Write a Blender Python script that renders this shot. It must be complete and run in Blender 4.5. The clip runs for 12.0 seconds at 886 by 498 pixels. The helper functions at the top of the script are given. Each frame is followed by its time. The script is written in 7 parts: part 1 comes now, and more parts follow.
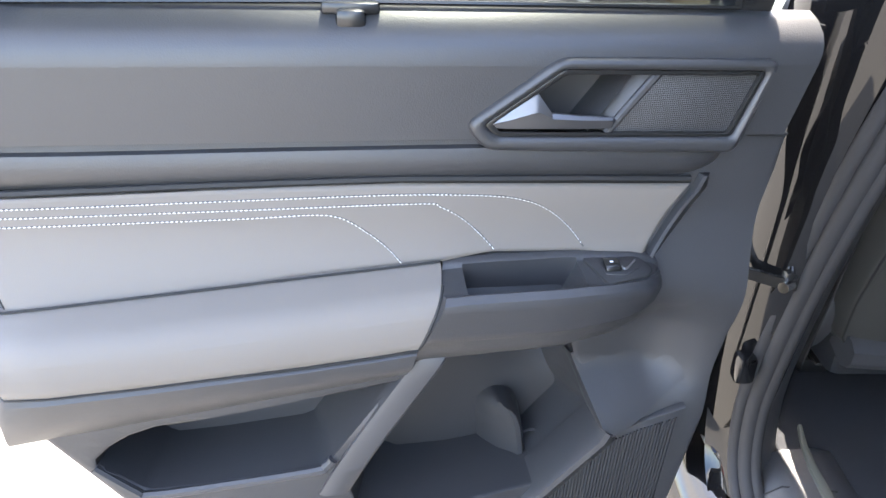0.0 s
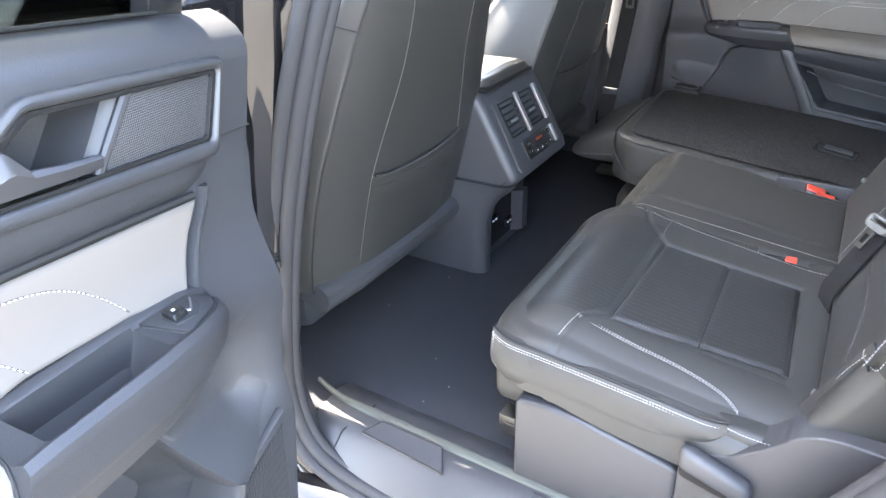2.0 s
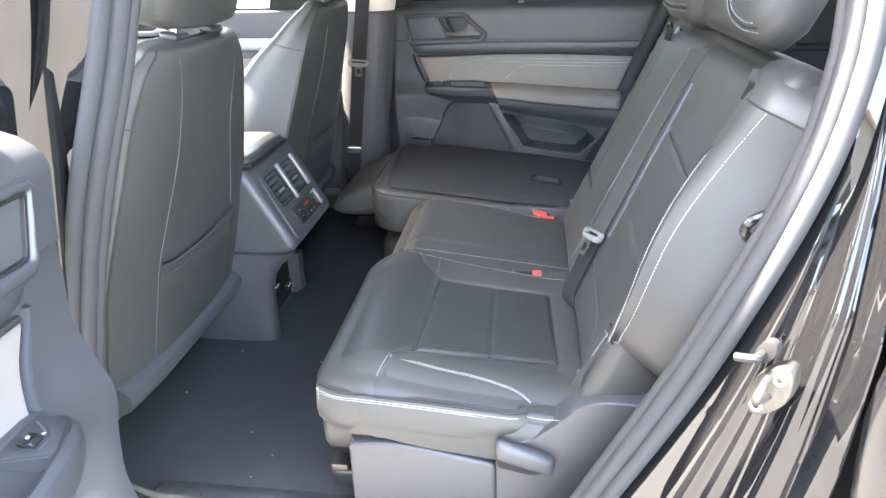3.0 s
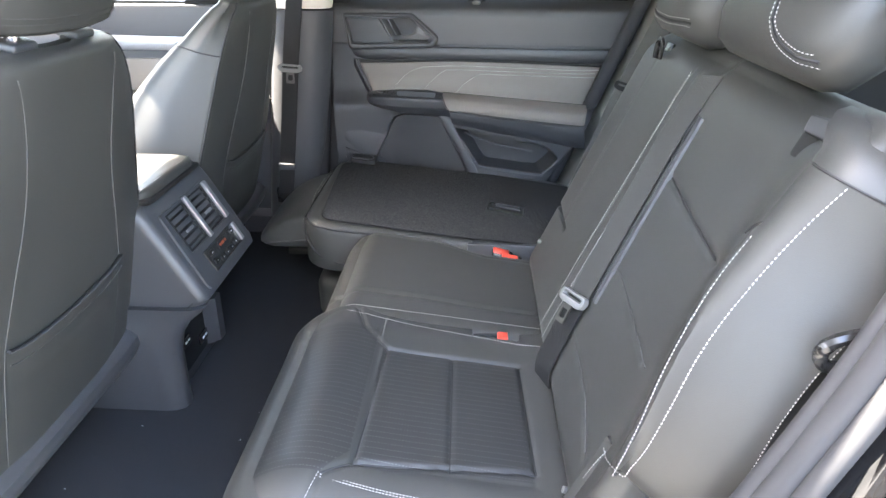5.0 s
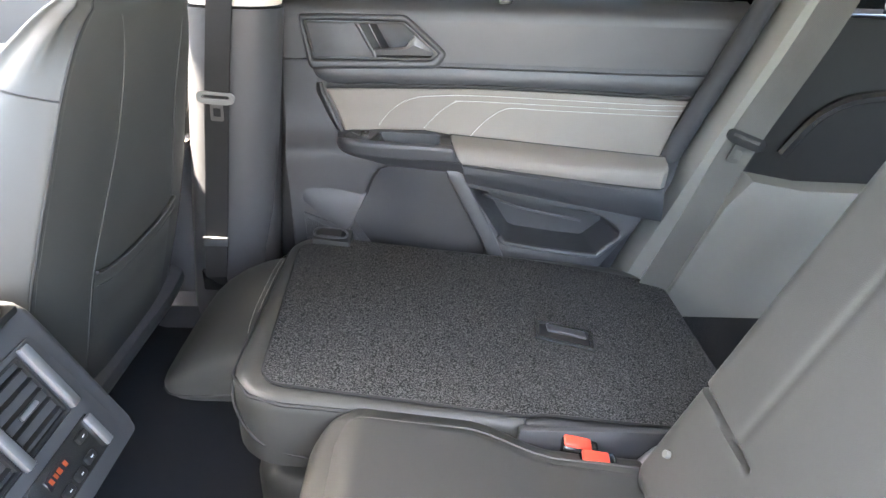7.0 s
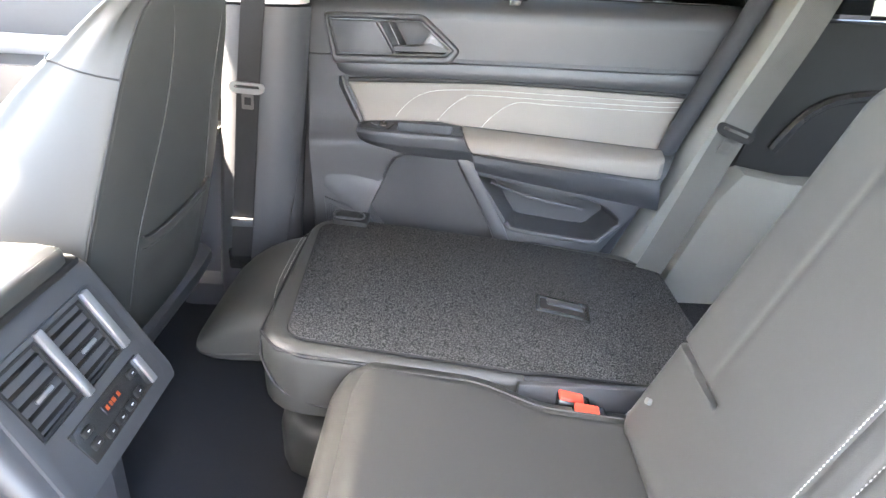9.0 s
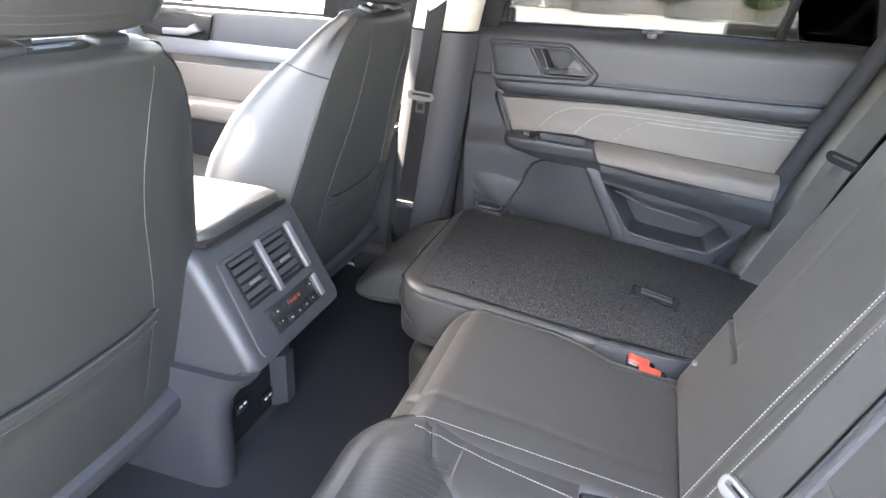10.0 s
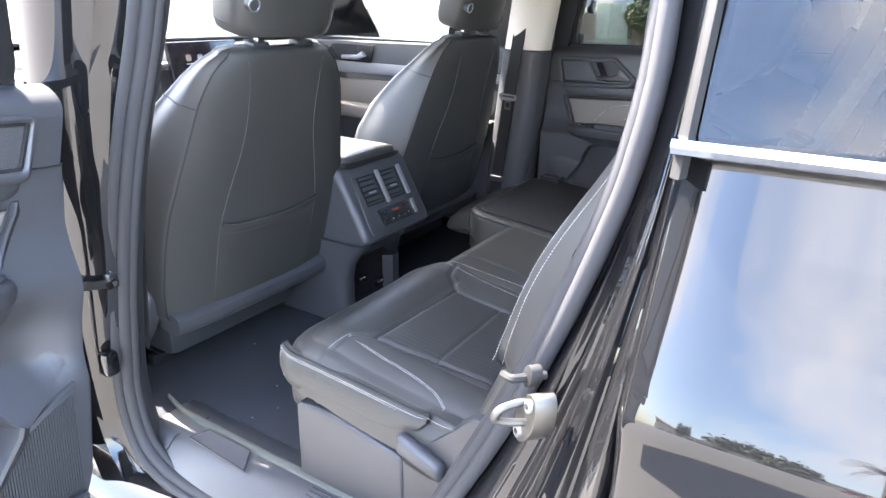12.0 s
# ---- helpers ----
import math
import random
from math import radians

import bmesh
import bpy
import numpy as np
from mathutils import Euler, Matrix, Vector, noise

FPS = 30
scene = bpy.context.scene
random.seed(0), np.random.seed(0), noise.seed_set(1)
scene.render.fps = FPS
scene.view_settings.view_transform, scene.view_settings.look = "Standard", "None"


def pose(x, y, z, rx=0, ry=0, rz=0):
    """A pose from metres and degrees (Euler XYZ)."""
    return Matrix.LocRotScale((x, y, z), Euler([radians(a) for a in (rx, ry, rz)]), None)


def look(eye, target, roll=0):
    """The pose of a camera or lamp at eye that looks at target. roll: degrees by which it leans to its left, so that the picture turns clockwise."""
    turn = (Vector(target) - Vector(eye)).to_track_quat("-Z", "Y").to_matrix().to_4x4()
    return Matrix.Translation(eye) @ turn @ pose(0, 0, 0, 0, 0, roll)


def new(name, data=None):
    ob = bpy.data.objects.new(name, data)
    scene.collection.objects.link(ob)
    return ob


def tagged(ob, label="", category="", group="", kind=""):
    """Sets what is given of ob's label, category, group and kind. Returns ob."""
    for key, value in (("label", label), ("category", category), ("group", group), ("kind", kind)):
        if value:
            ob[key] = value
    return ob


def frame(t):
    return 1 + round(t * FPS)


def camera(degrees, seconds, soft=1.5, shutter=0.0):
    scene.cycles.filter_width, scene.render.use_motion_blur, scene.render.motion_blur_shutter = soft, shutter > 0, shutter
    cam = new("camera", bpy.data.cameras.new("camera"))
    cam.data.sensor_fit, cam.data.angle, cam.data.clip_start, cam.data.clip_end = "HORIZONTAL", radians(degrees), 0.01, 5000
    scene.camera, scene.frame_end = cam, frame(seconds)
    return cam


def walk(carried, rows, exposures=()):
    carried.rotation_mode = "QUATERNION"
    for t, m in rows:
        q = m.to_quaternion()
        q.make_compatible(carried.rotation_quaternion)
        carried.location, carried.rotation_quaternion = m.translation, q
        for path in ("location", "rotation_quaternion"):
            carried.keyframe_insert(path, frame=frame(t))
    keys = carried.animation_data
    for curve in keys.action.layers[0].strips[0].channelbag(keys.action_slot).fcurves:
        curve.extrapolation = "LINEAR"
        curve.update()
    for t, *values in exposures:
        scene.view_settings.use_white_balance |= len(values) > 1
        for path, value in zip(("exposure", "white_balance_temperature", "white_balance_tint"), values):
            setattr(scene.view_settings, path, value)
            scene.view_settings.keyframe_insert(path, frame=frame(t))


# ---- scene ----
cam = camera(68.8, 12.0)
EXPOSURES = [(0.0, 4.4, 6850, 13), (0.5, 4.45, 6850, 13), (1.0, 4.35, 6750, 12), (1.5, 4.9, 6800, 12), (2.0, 5.58, 6850, 12), (2.5, 5.98, 6950, 12), (3.0, 5.85, 6950, 12), (5.0, 5.75, 6950, 11), (5.5, 6.15, 7100, 11), (6.0, 6.15, 7150, 11), (6.5, 6.2, 7150, 11), (7.0, 6.45, 7200, 12), (9.0, 6.8, 7250, 13), (9.5, 6.3, 7150, 13), (10.0, 6.3, 7150, 15), (10.5, 6.55, 7200, 18), (11.0, 6.2, 7100, 18), (11.5, 5.9, 7000, 17), (12.0, 5.2, 6450, 14)]
PATH = [
    (0, (0.019, 0.029, 1.283), (-1.717, -0.075, 0.296), -2.3),
    (0.5, (-0.005, 0.027, 1.276), (-1.741, -0.028, 0.286), -2.7),
    (1, (-0.11, -0.028, 1.271), (-1.785, 0.413, 0.272), -2.7),
    (1.5, (-0.159, -0.061, 1.253), (-1.523, 0.97, 0.215), -2.4),
    (2, (-0.092, -0.106, 1.257), (-1.029, 1.375, 0.294), -1.8),
    (2.5, (-0.057, -0.177, 1.284), (-0.592, 1.526, 0.38), -0.9),
    (3, (-0.129, -0.218, 1.315), (-0.374, 1.581, 0.477), -1.4),
    (3.2, (-0.164, -0.236, 1.325), (-0.344, 1.57, 0.484), -1.8),
    (4.8, (-0.177, -0.016, 1.322), (-0.222, 1.797, 0.479), 0.3),
    (5, (-0.163, 0.05, 1.313), (-0.24, 1.856, 0.457), 0.7),
    (5.5, (-0.195, 0.239, 1.292), (-0.239, 2.03, 0.403), 0.7),
    (6, (-0.253, 0.412, 1.286), (-0.24, 2.211, 0.411), 0.2),
    (6.5, (-0.275, 0.582, 1.275), (-0.226, 2.376, 0.392), 1.5),
    (7, (-0.284, 0.724, 1.273), (-0.246, 2.519, 0.391), 2.1),
    (7.2, (-0.28, 0.765, 1.276), (-0.248, 2.557, 0.39), 1.8),
    (8.8, (-0.291, 0.672, 1.259), (-0.254, 2.478, 0.401), 2.6),
    (9, (-0.282, 0.616, 1.265), (-0.278, 2.423, 0.408), 2.8),
    (9.5, (-0.247, 0.497, 1.278), (-0.419, 2.308, 0.447), 3.6),
    (10, (-0.155, 0.365, 1.286), (-0.668, 2.124, 0.484), 3.2),
    (10.5, (-0.062, 0.227, 1.296), (-0.778, 1.922, 0.511), 2.5),
    (11, (0.036, 0.053, 1.288), (-0.787, 1.718, 0.548), 2.6),
    (11.5, (0.166, -0.085, 1.284), (-0.756, 1.528, 0.542), 2.3),
    (12, (0.346, -0.145, 1.278), (-0.647, 1.442, 0.575), 1.1),
]
walk(cam, [(t, look(eye, target, roll)) for t, eye, target, roll in PATH],
     exposures=EXPOSURES)

# ---------------------------------------------------------------- light
world = bpy.data.worlds.new("daylight")
scene.world = world
world.use_nodes = True
wn = world.node_tree.nodes
sky = wn.new("ShaderNodeTexSky")
sky.sky_type = "NISHITA"
sky.sun_disc = False
SUN = Vector((-0.61, 0.09, 0.785)).normalized()
sky.sun_elevation = math.asin(SUN.z)
sky.sun_rotation = math.atan2(SUN.x, SUN.y)
sky.dust_density = 2.0
clouds = wn.new("ShaderNodeTexNoise")
clouds.inputs["Scale"].default_value = 2.6
clouds.inputs["Detail"].default_value = 6.0
cloud_ramp = wn.new("ShaderNodeValToRGB")
cloud_ramp.color_ramp.elements[0].position = 0.52
cloud_ramp.color_ramp.elements[1].position = 0.68
cloud_mix = wn.new("ShaderNodeMixRGB")
cloud_mix.inputs[2].default_value = (4.2, 4.2, 4.3, 1)
sky_map = wn.new("ShaderNodeTexCoord")
wl = world.node_tree.links
wl.new(sky_map.outputs["Generated"], clouds.inputs["Vector"])
wl.new(clouds.outputs["Fac"], cloud_ramp.inputs["Fac"])
wl.new(cloud_ramp.outputs["Color"], cloud_mix.inputs[0])
wl.new(sky.outputs["Color"], cloud_mix.inputs[1])
wl.new(cloud_mix.outputs["Color"], wn["Background"].inputs["Color"])
wn["Background"].inputs["Strength"].default_value = 0.115
sun = new("sun", bpy.data.lights.new("sun", "SUN"))
sun.data.energy, sun.data.angle, sun.data.color = 2.7, radians(0.5), (1.0, 0.95, 0.86)
sun.matrix_world = look((0, 0, 20), Vector((0, 0, 20)) - SUN)

# ---------------------------------------------------------------- materials
MATS = {}


def mat(name, base, rough=0.5, metal=0.0, grain=0.0, scale=400.0, vary=0.15, vary_scale=8.0, coat=0.0, spec=0.5, sheen=0.0,
        pattern="noise", tint=None, rough_vary=0.08):
    m = bpy.data.materials.new(name)
    m.use_nodes = True
    nt = m.node_tree
    b = nt.nodes["Principled BSDF"]
    tc = nt.nodes.new("ShaderNodeTexCoord")
    big = nt.nodes.new("ShaderNodeTexNoise")
    big.inputs["Scale"].default_value, big.inputs["Detail"].default_value = vary_scale, 5
    nt.links.new(tc.outputs["Object"], big.inputs["Vector"])
    mix = nt.nodes.new("ShaderNodeMixRGB")
    lo = [c * (1 - vary) for c in base]
    hi = [min(1, c * (1 + vary)) for c in (tint or base)]
    mix.inputs[1].default_value, mix.inputs[2].default_value = (*lo, 1), (*hi, 1)
    nt.links.new(big.outputs["Fac"], mix.inputs[0])
    nt.links.new(mix.outputs[0], b.inputs["Base Color"])
    b.inputs["Metallic"].default_value = metal
    b.inputs["Coat Weight"].default_value = coat
    b.inputs["Coat Roughness"].default_value = 0.02
    b.inputs["Specular IOR Level"].default_value = spec
    b.inputs["Sheen Weight"].default_value = sheen
    rr = nt.nodes.new("ShaderNodeMapRange")
    rr.inputs["To Min"].default_value, rr.inputs["To Max"].default_value = max(0, rough - rough_vary), min(1, rough + rough_vary)
    nt.links.new(big.outputs["Fac"], rr.inputs["Value"])
    nt.links.new(rr.outputs[0], b.inputs["Roughness"])
    if grain:
        if pattern == "leather":
            g = nt.nodes.new("ShaderNodeTexVoronoi")
            g.inputs["Scale"].default_value = scale
            out = g.outputs["Distance"]
        elif pattern == "weave":
            g = nt.nodes.new("ShaderNodeTexWave")
            g.inputs["Scale"].default_value = scale
            g.bands_direction = "DIAGONAL"
            out = g.outputs["Fac"]
        else:
            g = nt.nodes.new("ShaderNodeTexNoise")
            g.inputs["Scale"].default_value, g.inputs["Detail"].default_value = scale, 3
            out = g.outputs["Fac"]
        nt.links.new(tc.outputs["Object"], g.inputs["Vector"])
        bump = nt.nodes.new("ShaderNodeBump")
        bump.inputs["Strength"].default_value, bump.inputs["Distance"].default_value = grain, 0.001
        nt.links.new(out, bump.inputs["Height"])
        nt.links.new(bump.outputs[0], b.inputs["Normal"])
    MATS[name] = m
    return m


def fleck(m, scale, dark, light, low=0.45, high=0.62):
    """Mixed fibres: two colours by a fine noise."""
    nt = m.node_tree
    tc = nt.nodes.new("ShaderNodeTexCoord")
    n = nt.nodes.new("ShaderNodeTexNoise")
    n.inputs["Scale"].default_value, n.inputs["Detail"].default_value = scale, 2
    r = nt.nodes.new("ShaderNodeValToRGB")
    r.color_ramp.elements[0].position, r.color_ramp.elements[1].position = low, high
    r.color_ramp.elements[0].color, r.color_ramp.elements[1].color = (*dark, 1), (*light, 1)
    nt.links.new(tc.outputs["Object"], n.inputs["Vector"])
    nt.links.new(n.outputs["Fac"], r.inputs["Fac"])
    nt.links.new(r.outputs["Color"], nt.nodes["Principled BSDF"].inputs["Base Color"])
    return m


leather = mat("black_leather", (0.035, 0.0346, 0.0318), 0.48, spec=0.42, grain=0.10, scale=900, pattern="leather", vary=0.2, vary_scale=5)
grey_leather = mat("grey_leather", (0.155, 0.139, 0.122), 0.56, spec=0.3, grain=0.08, scale=900, pattern="leather", vary=0.05, vary_scale=4)
soft_black = mat("grained_soft_plastic", (0.030, 0.0305, 0.0325), 0.42, spec=0.6, grain=0.13, scale=620, pattern="leather", vary=0.10)
plastic = mat("dark_plastic", (0.030, 0.0306, 0.033), 0.48, spec=0.55, grain=0.30, scale=800, vary=0.12)
plastic_grey = mat("charcoal_plastic", (0.038, 0.0388, 0.042), 0.48, spec=0.55, grain=0.12, scale=900, vary=0.10)
vent_black = mat("matt_black_plastic", (0.014, 0.014, 0.014), 0.6, vary=0.1, spec=0.2)
vent_dark = mat("dark_vent_slats", (0.005, 0.005, 0.0055), 0.45, vary=0.1, spec=0.25)
gloss_black = mat("gloss_black_plastic", (0.015, 0.015, 0.015), 0.22, vary=0.1)
rubber = mat("black_rubber", (0.031, 0.031, 0.033), 0.68, spec=0.20, grain=0.05, scale=300, vary=0.15)
carpet = fleck(mat("floor_carpet", (0.02, 0.02, 0.022), 0.95, grain=1.0, scale=900, spec=0.1), 700, (0.014, 0.0145, 0.016), (0.060, 0.061, 0.066))
flock = fleck(mat("seat_back_carpet", (0.03, 0.03, 0.03), 0.95, grain=1.0, scale=420, spec=0.1), 480, (0.010, 0.010, 0.011), (0.085, 0.084, 0.082), 0.42, 0.68)
handle_m = mat("satin_handle", (0.155, 0.155, 0.16), 0.36, metal=0.85, vary=0.05)
satin = mat("satin_silver", (0.33, 0.33, 0.34), 0.38, metal=0.85, vary=0.05)
chrome = mat("chrome", (0.80, 0.80, 0.80), 0.06, metal=1.0, vary=0.02)
steel = mat("plated_steel", (0.11, 0.107, 0.10), 0.46, metal=1.0, vary=0.2, vary_scale=40)
paint = mat("black_paint", (0.006, 0.006, 0.0065), 0.5, coat=1, spec=0, vary=0.1, rough_vary=0.02)
thread = mat("white_thread", (0.74, 0.72, 0.68), 0.8, vary=0.1)
seat_thread = mat("grey_seat_thread", (0.42, 0.41, 0.385), 0.8, vary=0.1)
seam_dark = mat("dark_seam", (0.010, 0.010, 0.010), 0.7, vary=0.1)
seam_pale = mat("pale_seam_thread", (0.055, 0.054, 0.052), 0.7, vary=0.1)
# grey for seams and faint stitches, lighter than the dark seam
seam_light = mat("grey_seam", (0.05, 0.049, 0.047), 0.6, vary=0.1)
# pale colour that paints the sky's reflection on the sill plate
sheen_m = mat("pale_sill_sheen", (0.085, 0.088, 0.074), 0.6, spec=0.25, vary=0.12, vary_scale=20)
beige = mat("beige_trim", (0.62, 0.57, 0.49), 0.7, grain=0.2, scale=600, vary=0.05)
olive_trim = mat("warm_grey_trim", (0.150, 0.144, 0.126), 0.6, grain=0.2, scale=700, vary=0.06)
headliner_m = mat("headliner_cloth", (0.62, 0.58, 0.51), 0.9, grain=0.4, scale=500, vary=0.05)
webbing = mat("belt_webbing", (0.024, 0.0235, 0.0235), 0.7, spec=0.08, grain=0.5, scale=260, pattern="weave", vary=0.2)
webbing_light = mat("belt_webbing_grey", (0.080, 0.078, 0.070), 0.6, spec=0.25, grain=0.5, scale=260, pattern="weave", vary=0.2)
# lit copy of the dark webbing, paler where the belt catches light
webbing_lit = mat("belt_webbing_lit", (0.042, 0.041, 0.038), 0.65, spec=0.15, grain=0.15, scale=420, pattern="weave", vary=0.2)
tongue_plastic = mat("grey_tongue_plastic", (0.15, 0.15, 0.143), 0.45, vary=0.1)
red = mat("red_button", (0.62, 0.06, 0.035), 0.35, vary=0.06)
white_mark = mat("white_marking", (0.75, 0.75, 0.75), 0.5, vary=0.03)
amber = mat("amber_display", (0.30, 0.055, 0.02), 0.15, vary=0.2)
screen_m = mat("screen_glass", (0.014, 0.012, 0.014), 0.12, vary=0.2)
icon_m = mat("screen_icon", (0.26, 0.25, 0.27), 0.4, vary=0.3)
icon_red = mat("screen_icon_red", (0.34, 0.25, 0.20), 0.4, vary=0.3)
concrete = mat("concrete", (0.160, 0.152, 0.138), 0.85, grain=0.6, scale=60, vary=0.25, vary_scale=1.5)
asphalt = mat("asphalt", (0.10, 0.098, 0.094), 0.9, grain=0.8, scale=90, vary=0.3, vary_scale=0.6)
block = mat("wall_block", (0.36, 0.30, 0.25), 0.85, grain=0.5, scale=40, vary=0.15, vary_scale=2)
bark = mat("bark", (0.16, 0.12, 0.085), 0.9, grain=0.8, scale=30, vary=0.3)
leaf = mat("hedge_leaf", (0.10, 0.115, 0.045), 0.6, vary=0.4, vary_scale=3)
palm_leaf = mat("palm_leaf", (0.07, 0.085, 0.04), 0.6, vary=0.35, vary_scale=3)
pole_m = mat("painted_post", (0.55, 0.53, 0.48), 0.6, vary=0.1)
cabinet_m = mat("utility_green", (0.42, 0.46, 0.38), 0.6, vary=0.08)
white_paint = mat("white_paint", (0.75, 0.75, 0.74), 0.3, coat=0.6, vary=0.03)
silver_paint = mat("silver_paint", (0.42, 0.43, 0.44), 0.3, metal=0.4, coat=0.6, vary=0.03)
red_paint = mat("red_paint", (0.35, 0.02, 0.02), 0.3, coat=0.8, vary=0.05)
blue_paint = mat("blue_paint", (0.03, 0.08, 0.25), 0.3, coat=0.8, vary=0.05)
car_glass = mat("dark_car_glass", (0.02, 0.025, 0.03), 0.06, vary=0.05)
tyre_m = mat("tyre_rubber", (0.02, 0.02, 0.02), 0.8, vary=0.2)
stucco = mat("pale_stucco", (0.62, 0.58, 0.50), 0.85, grain=0.4, scale=30, vary=0.08)


def glass_mat(name, colour):
    m = bpy.data.materials.new(name)
    m.use_nodes = True
    nt = m.node_tree
    nt.nodes.remove(nt.nodes["Principled BSDF"])
    tr, gl, fr, mx = (nt.nodes.new(k) for k in ("ShaderNodeBsdfTransparent", "ShaderNodeBsdfGlossy", "ShaderNodeFresnel", "ShaderNodeMixShader"))
    tr.inputs["Color"].default_value = (*colour, 1)
    gl.inputs["Roughness"].default_value = 0.01
    fr.inputs["IOR"].default_value = 1.5
    nt.links.new(fr.outputs[0], mx.inputs[0])
    nt.links.new(tr.outputs[0], mx.inputs[1])
    nt.links.new(gl.outputs[0], mx.inputs[2])
    nt.links.new(mx.outputs[0], nt.nodes["Material Output"].inputs["Surface"])
    return m


clear_glass = glass_mat("clear_glass", (0.90, 0.93, 0.91))
tint_glass = glass_mat("privacy_glass", (0.27, 0.285, 0.28))

# a fine speaker grille: square rows of small holes
def math_node(tree, op, a, b):
    n = tree.nodes.new("ShaderNodeMath")
    n.operation = op
    for k, v in enumerate((a, b)):
        if isinstance(v, (int, float)):
            n.inputs[k].default_value = v
        else:
            tree.links.new(v, n.inputs[k])
    return n.outputs[0]


grille_m = mat("speaker_mesh", (0.045, 0.045, 0.048), 0.5, vary=0.05)
nt = grille_m.node_tree
gtc = nt.nodes.new("ShaderNodeTexCoord")
gsep = nt.nodes.new("ShaderNodeSeparateXYZ")
nt.links.new(gtc.outputs["Object"], gsep.inputs[0])
across = math_node(nt, "SUBTRACT", gsep.outputs["X"], gsep.outputs["Y"])
gh = math_node(nt, "MULTIPLY", math_node(nt, "LESS_THAN", math_node(nt, "PINGPONG", across, 0.0011), 0.00080), math_node(nt, "LESS_THAN", math_node(nt, "PINGPONG", gsep.outputs["Z"], 0.0010), 0.00074))
gmix = nt.nodes.new("ShaderNodeMixRGB")
gmix.inputs[1].default_value, gmix.inputs[2].default_value = (0.085, 0.086, 0.090, 1), (0.004, 0.004, 0.004, 1)
nt.links.new(gh, gmix.inputs[0])
nt.links.new(gmix.outputs[0], nt.nodes["Principled BSDF"].inputs["Base Color"])

# perforated leather: rows of pin holes running along the car
perf = mat("perforated_leather", (0.024, 0.0237, 0.0227), 0.50, spec=0.42, vary=0.2)
nt = perf.node_tree
ptc = nt.nodes.new("ShaderNodeTexCoord")
psep = nt.nodes.new("ShaderNodeSeparateXYZ")
nt.links.new(ptc.outputs["Object"], psep.inputs[0])


hole_x = math_node(nt, "LESS_THAN", math_node(nt, "PINGPONG", psep.outputs["X"], 0.0022), 0.0010)
hole_y = math_node(nt, "LESS_THAN", math_node(nt, "PINGPONG", psep.outputs["Y"], 0.0052), 0.00055)
hole = math_node(nt, "MULTIPLY", hole_x, hole_y)
pmix = nt.nodes.new("ShaderNodeMixRGB")
pmix.inputs[1].default_value, pmix.inputs[2].default_value = (0.022, 0.0217, 0.0207, 1), (0.070, 0.070, 0.068, 1)
nt.links.new(hole, pmix.inputs[0])
nt.links.new(pmix.outputs[0], nt.nodes["Principled BSDF"].inputs["Base Color"])


# ---------------------------------------------------------------- mesh helpers
def thing(name, at, label, category, group="", kind=""):
    e = new(name)
    e.location = at
    e.empty_display_size = 0.05
    return tagged(e, label, category, group, kind)


def part(name, bm, material, parent=None, label="", smooth=40):
    bmesh.ops.remove_doubles(bm, verts=bm.verts, dist=1e-5)
    bmesh.ops.recalc_face_normals(bm, faces=bm.faces)
    me = bpy.data.meshes.new(name)
    bm.to_mesh(me)
    bm.free()
    me.materials.append(material)
    if smooth:
        for p in me.polygons:
            p.use_smooth = True
        me.set_sharp_from_angle(angle=radians(smooth))
    ob = new(name, me)
    if parent:
        ob.parent = parent
        base = parent
        shift = Vector(base.location)
        while base.parent:
            base = base.parent
            shift += Vector(base.location)
        ob.location = -shift
    return tagged(ob, label)


def warp(bm, fn):
    for v in bm.verts:
        v.co = fn(*v.co)
    return bm


def box(cx, cy, cz, sx, sy, sz, bevel=0.0, seg=2):
    bm = bmesh.new()
    bmesh.ops.create_cube(bm, size=1)
    for v in bm.verts:
        v.co = Vector((cx + v.co.x * sx, cy + v.co.y * sy, cz + v.co.z * sz))
    if bevel:
        bmesh.ops.bevel(bm, geom=bm.edges[:], offset=bevel, segments=seg, profile=0.5, affect="EDGES", clamp_overlap=True)
    return bm


def join(*bms):
    out = bmesh.new()
    for b in bms:
        me = bpy.data.meshes.new("tmp")
        b.to_mesh(me)
        b.free()
        out.from_mesh(me)
        bpy.data.meshes.remove(me)
    return out


def plate(outer, w0, w1, holes=(), bevel=0.0, seg=2):
    """A slab: outline (and holes) in the first and third axes, from w0 to w1 along the second."""
    bm = bmesh.new()
    loops = []
    for poly in (outer, *holes):
        vs = [bm.verts.new((p[0], w1, p[1])) for p in poly]
        loops.append([bm.edges.new((vs[i], vs[(i + 1) % len(vs)])) for i in range(len(vs))])
    edges = [e for lo in loops for e in lo]
    if holes:
        bmesh.ops.triangle_fill(bm, edges=edges, use_beauty=True)
    else:
        bm.faces.new([e.verts[0] for e in loops[0]])
    top = bm.faces[:]
    r = bmesh.ops.extrude_face_region(bm, geom=top)
    for v in r["geom"]:
        if isinstance(v, bmesh.types.BMVert):
            v.co.y = w0
    rim = [e for e in bm.edges if all(abs(v.co.y - w1) < 1e-6 for v in e.verts) and any(abs(f.calc_center_median().y - w1) > 1e-6 for f in e.link_faces)]
    if bevel:
        bmesh.ops.bevel(bm, geom=rim, offset=bevel, segments=seg, profile=0.5, affect="EDGES", clamp_overlap=True)
    return bm


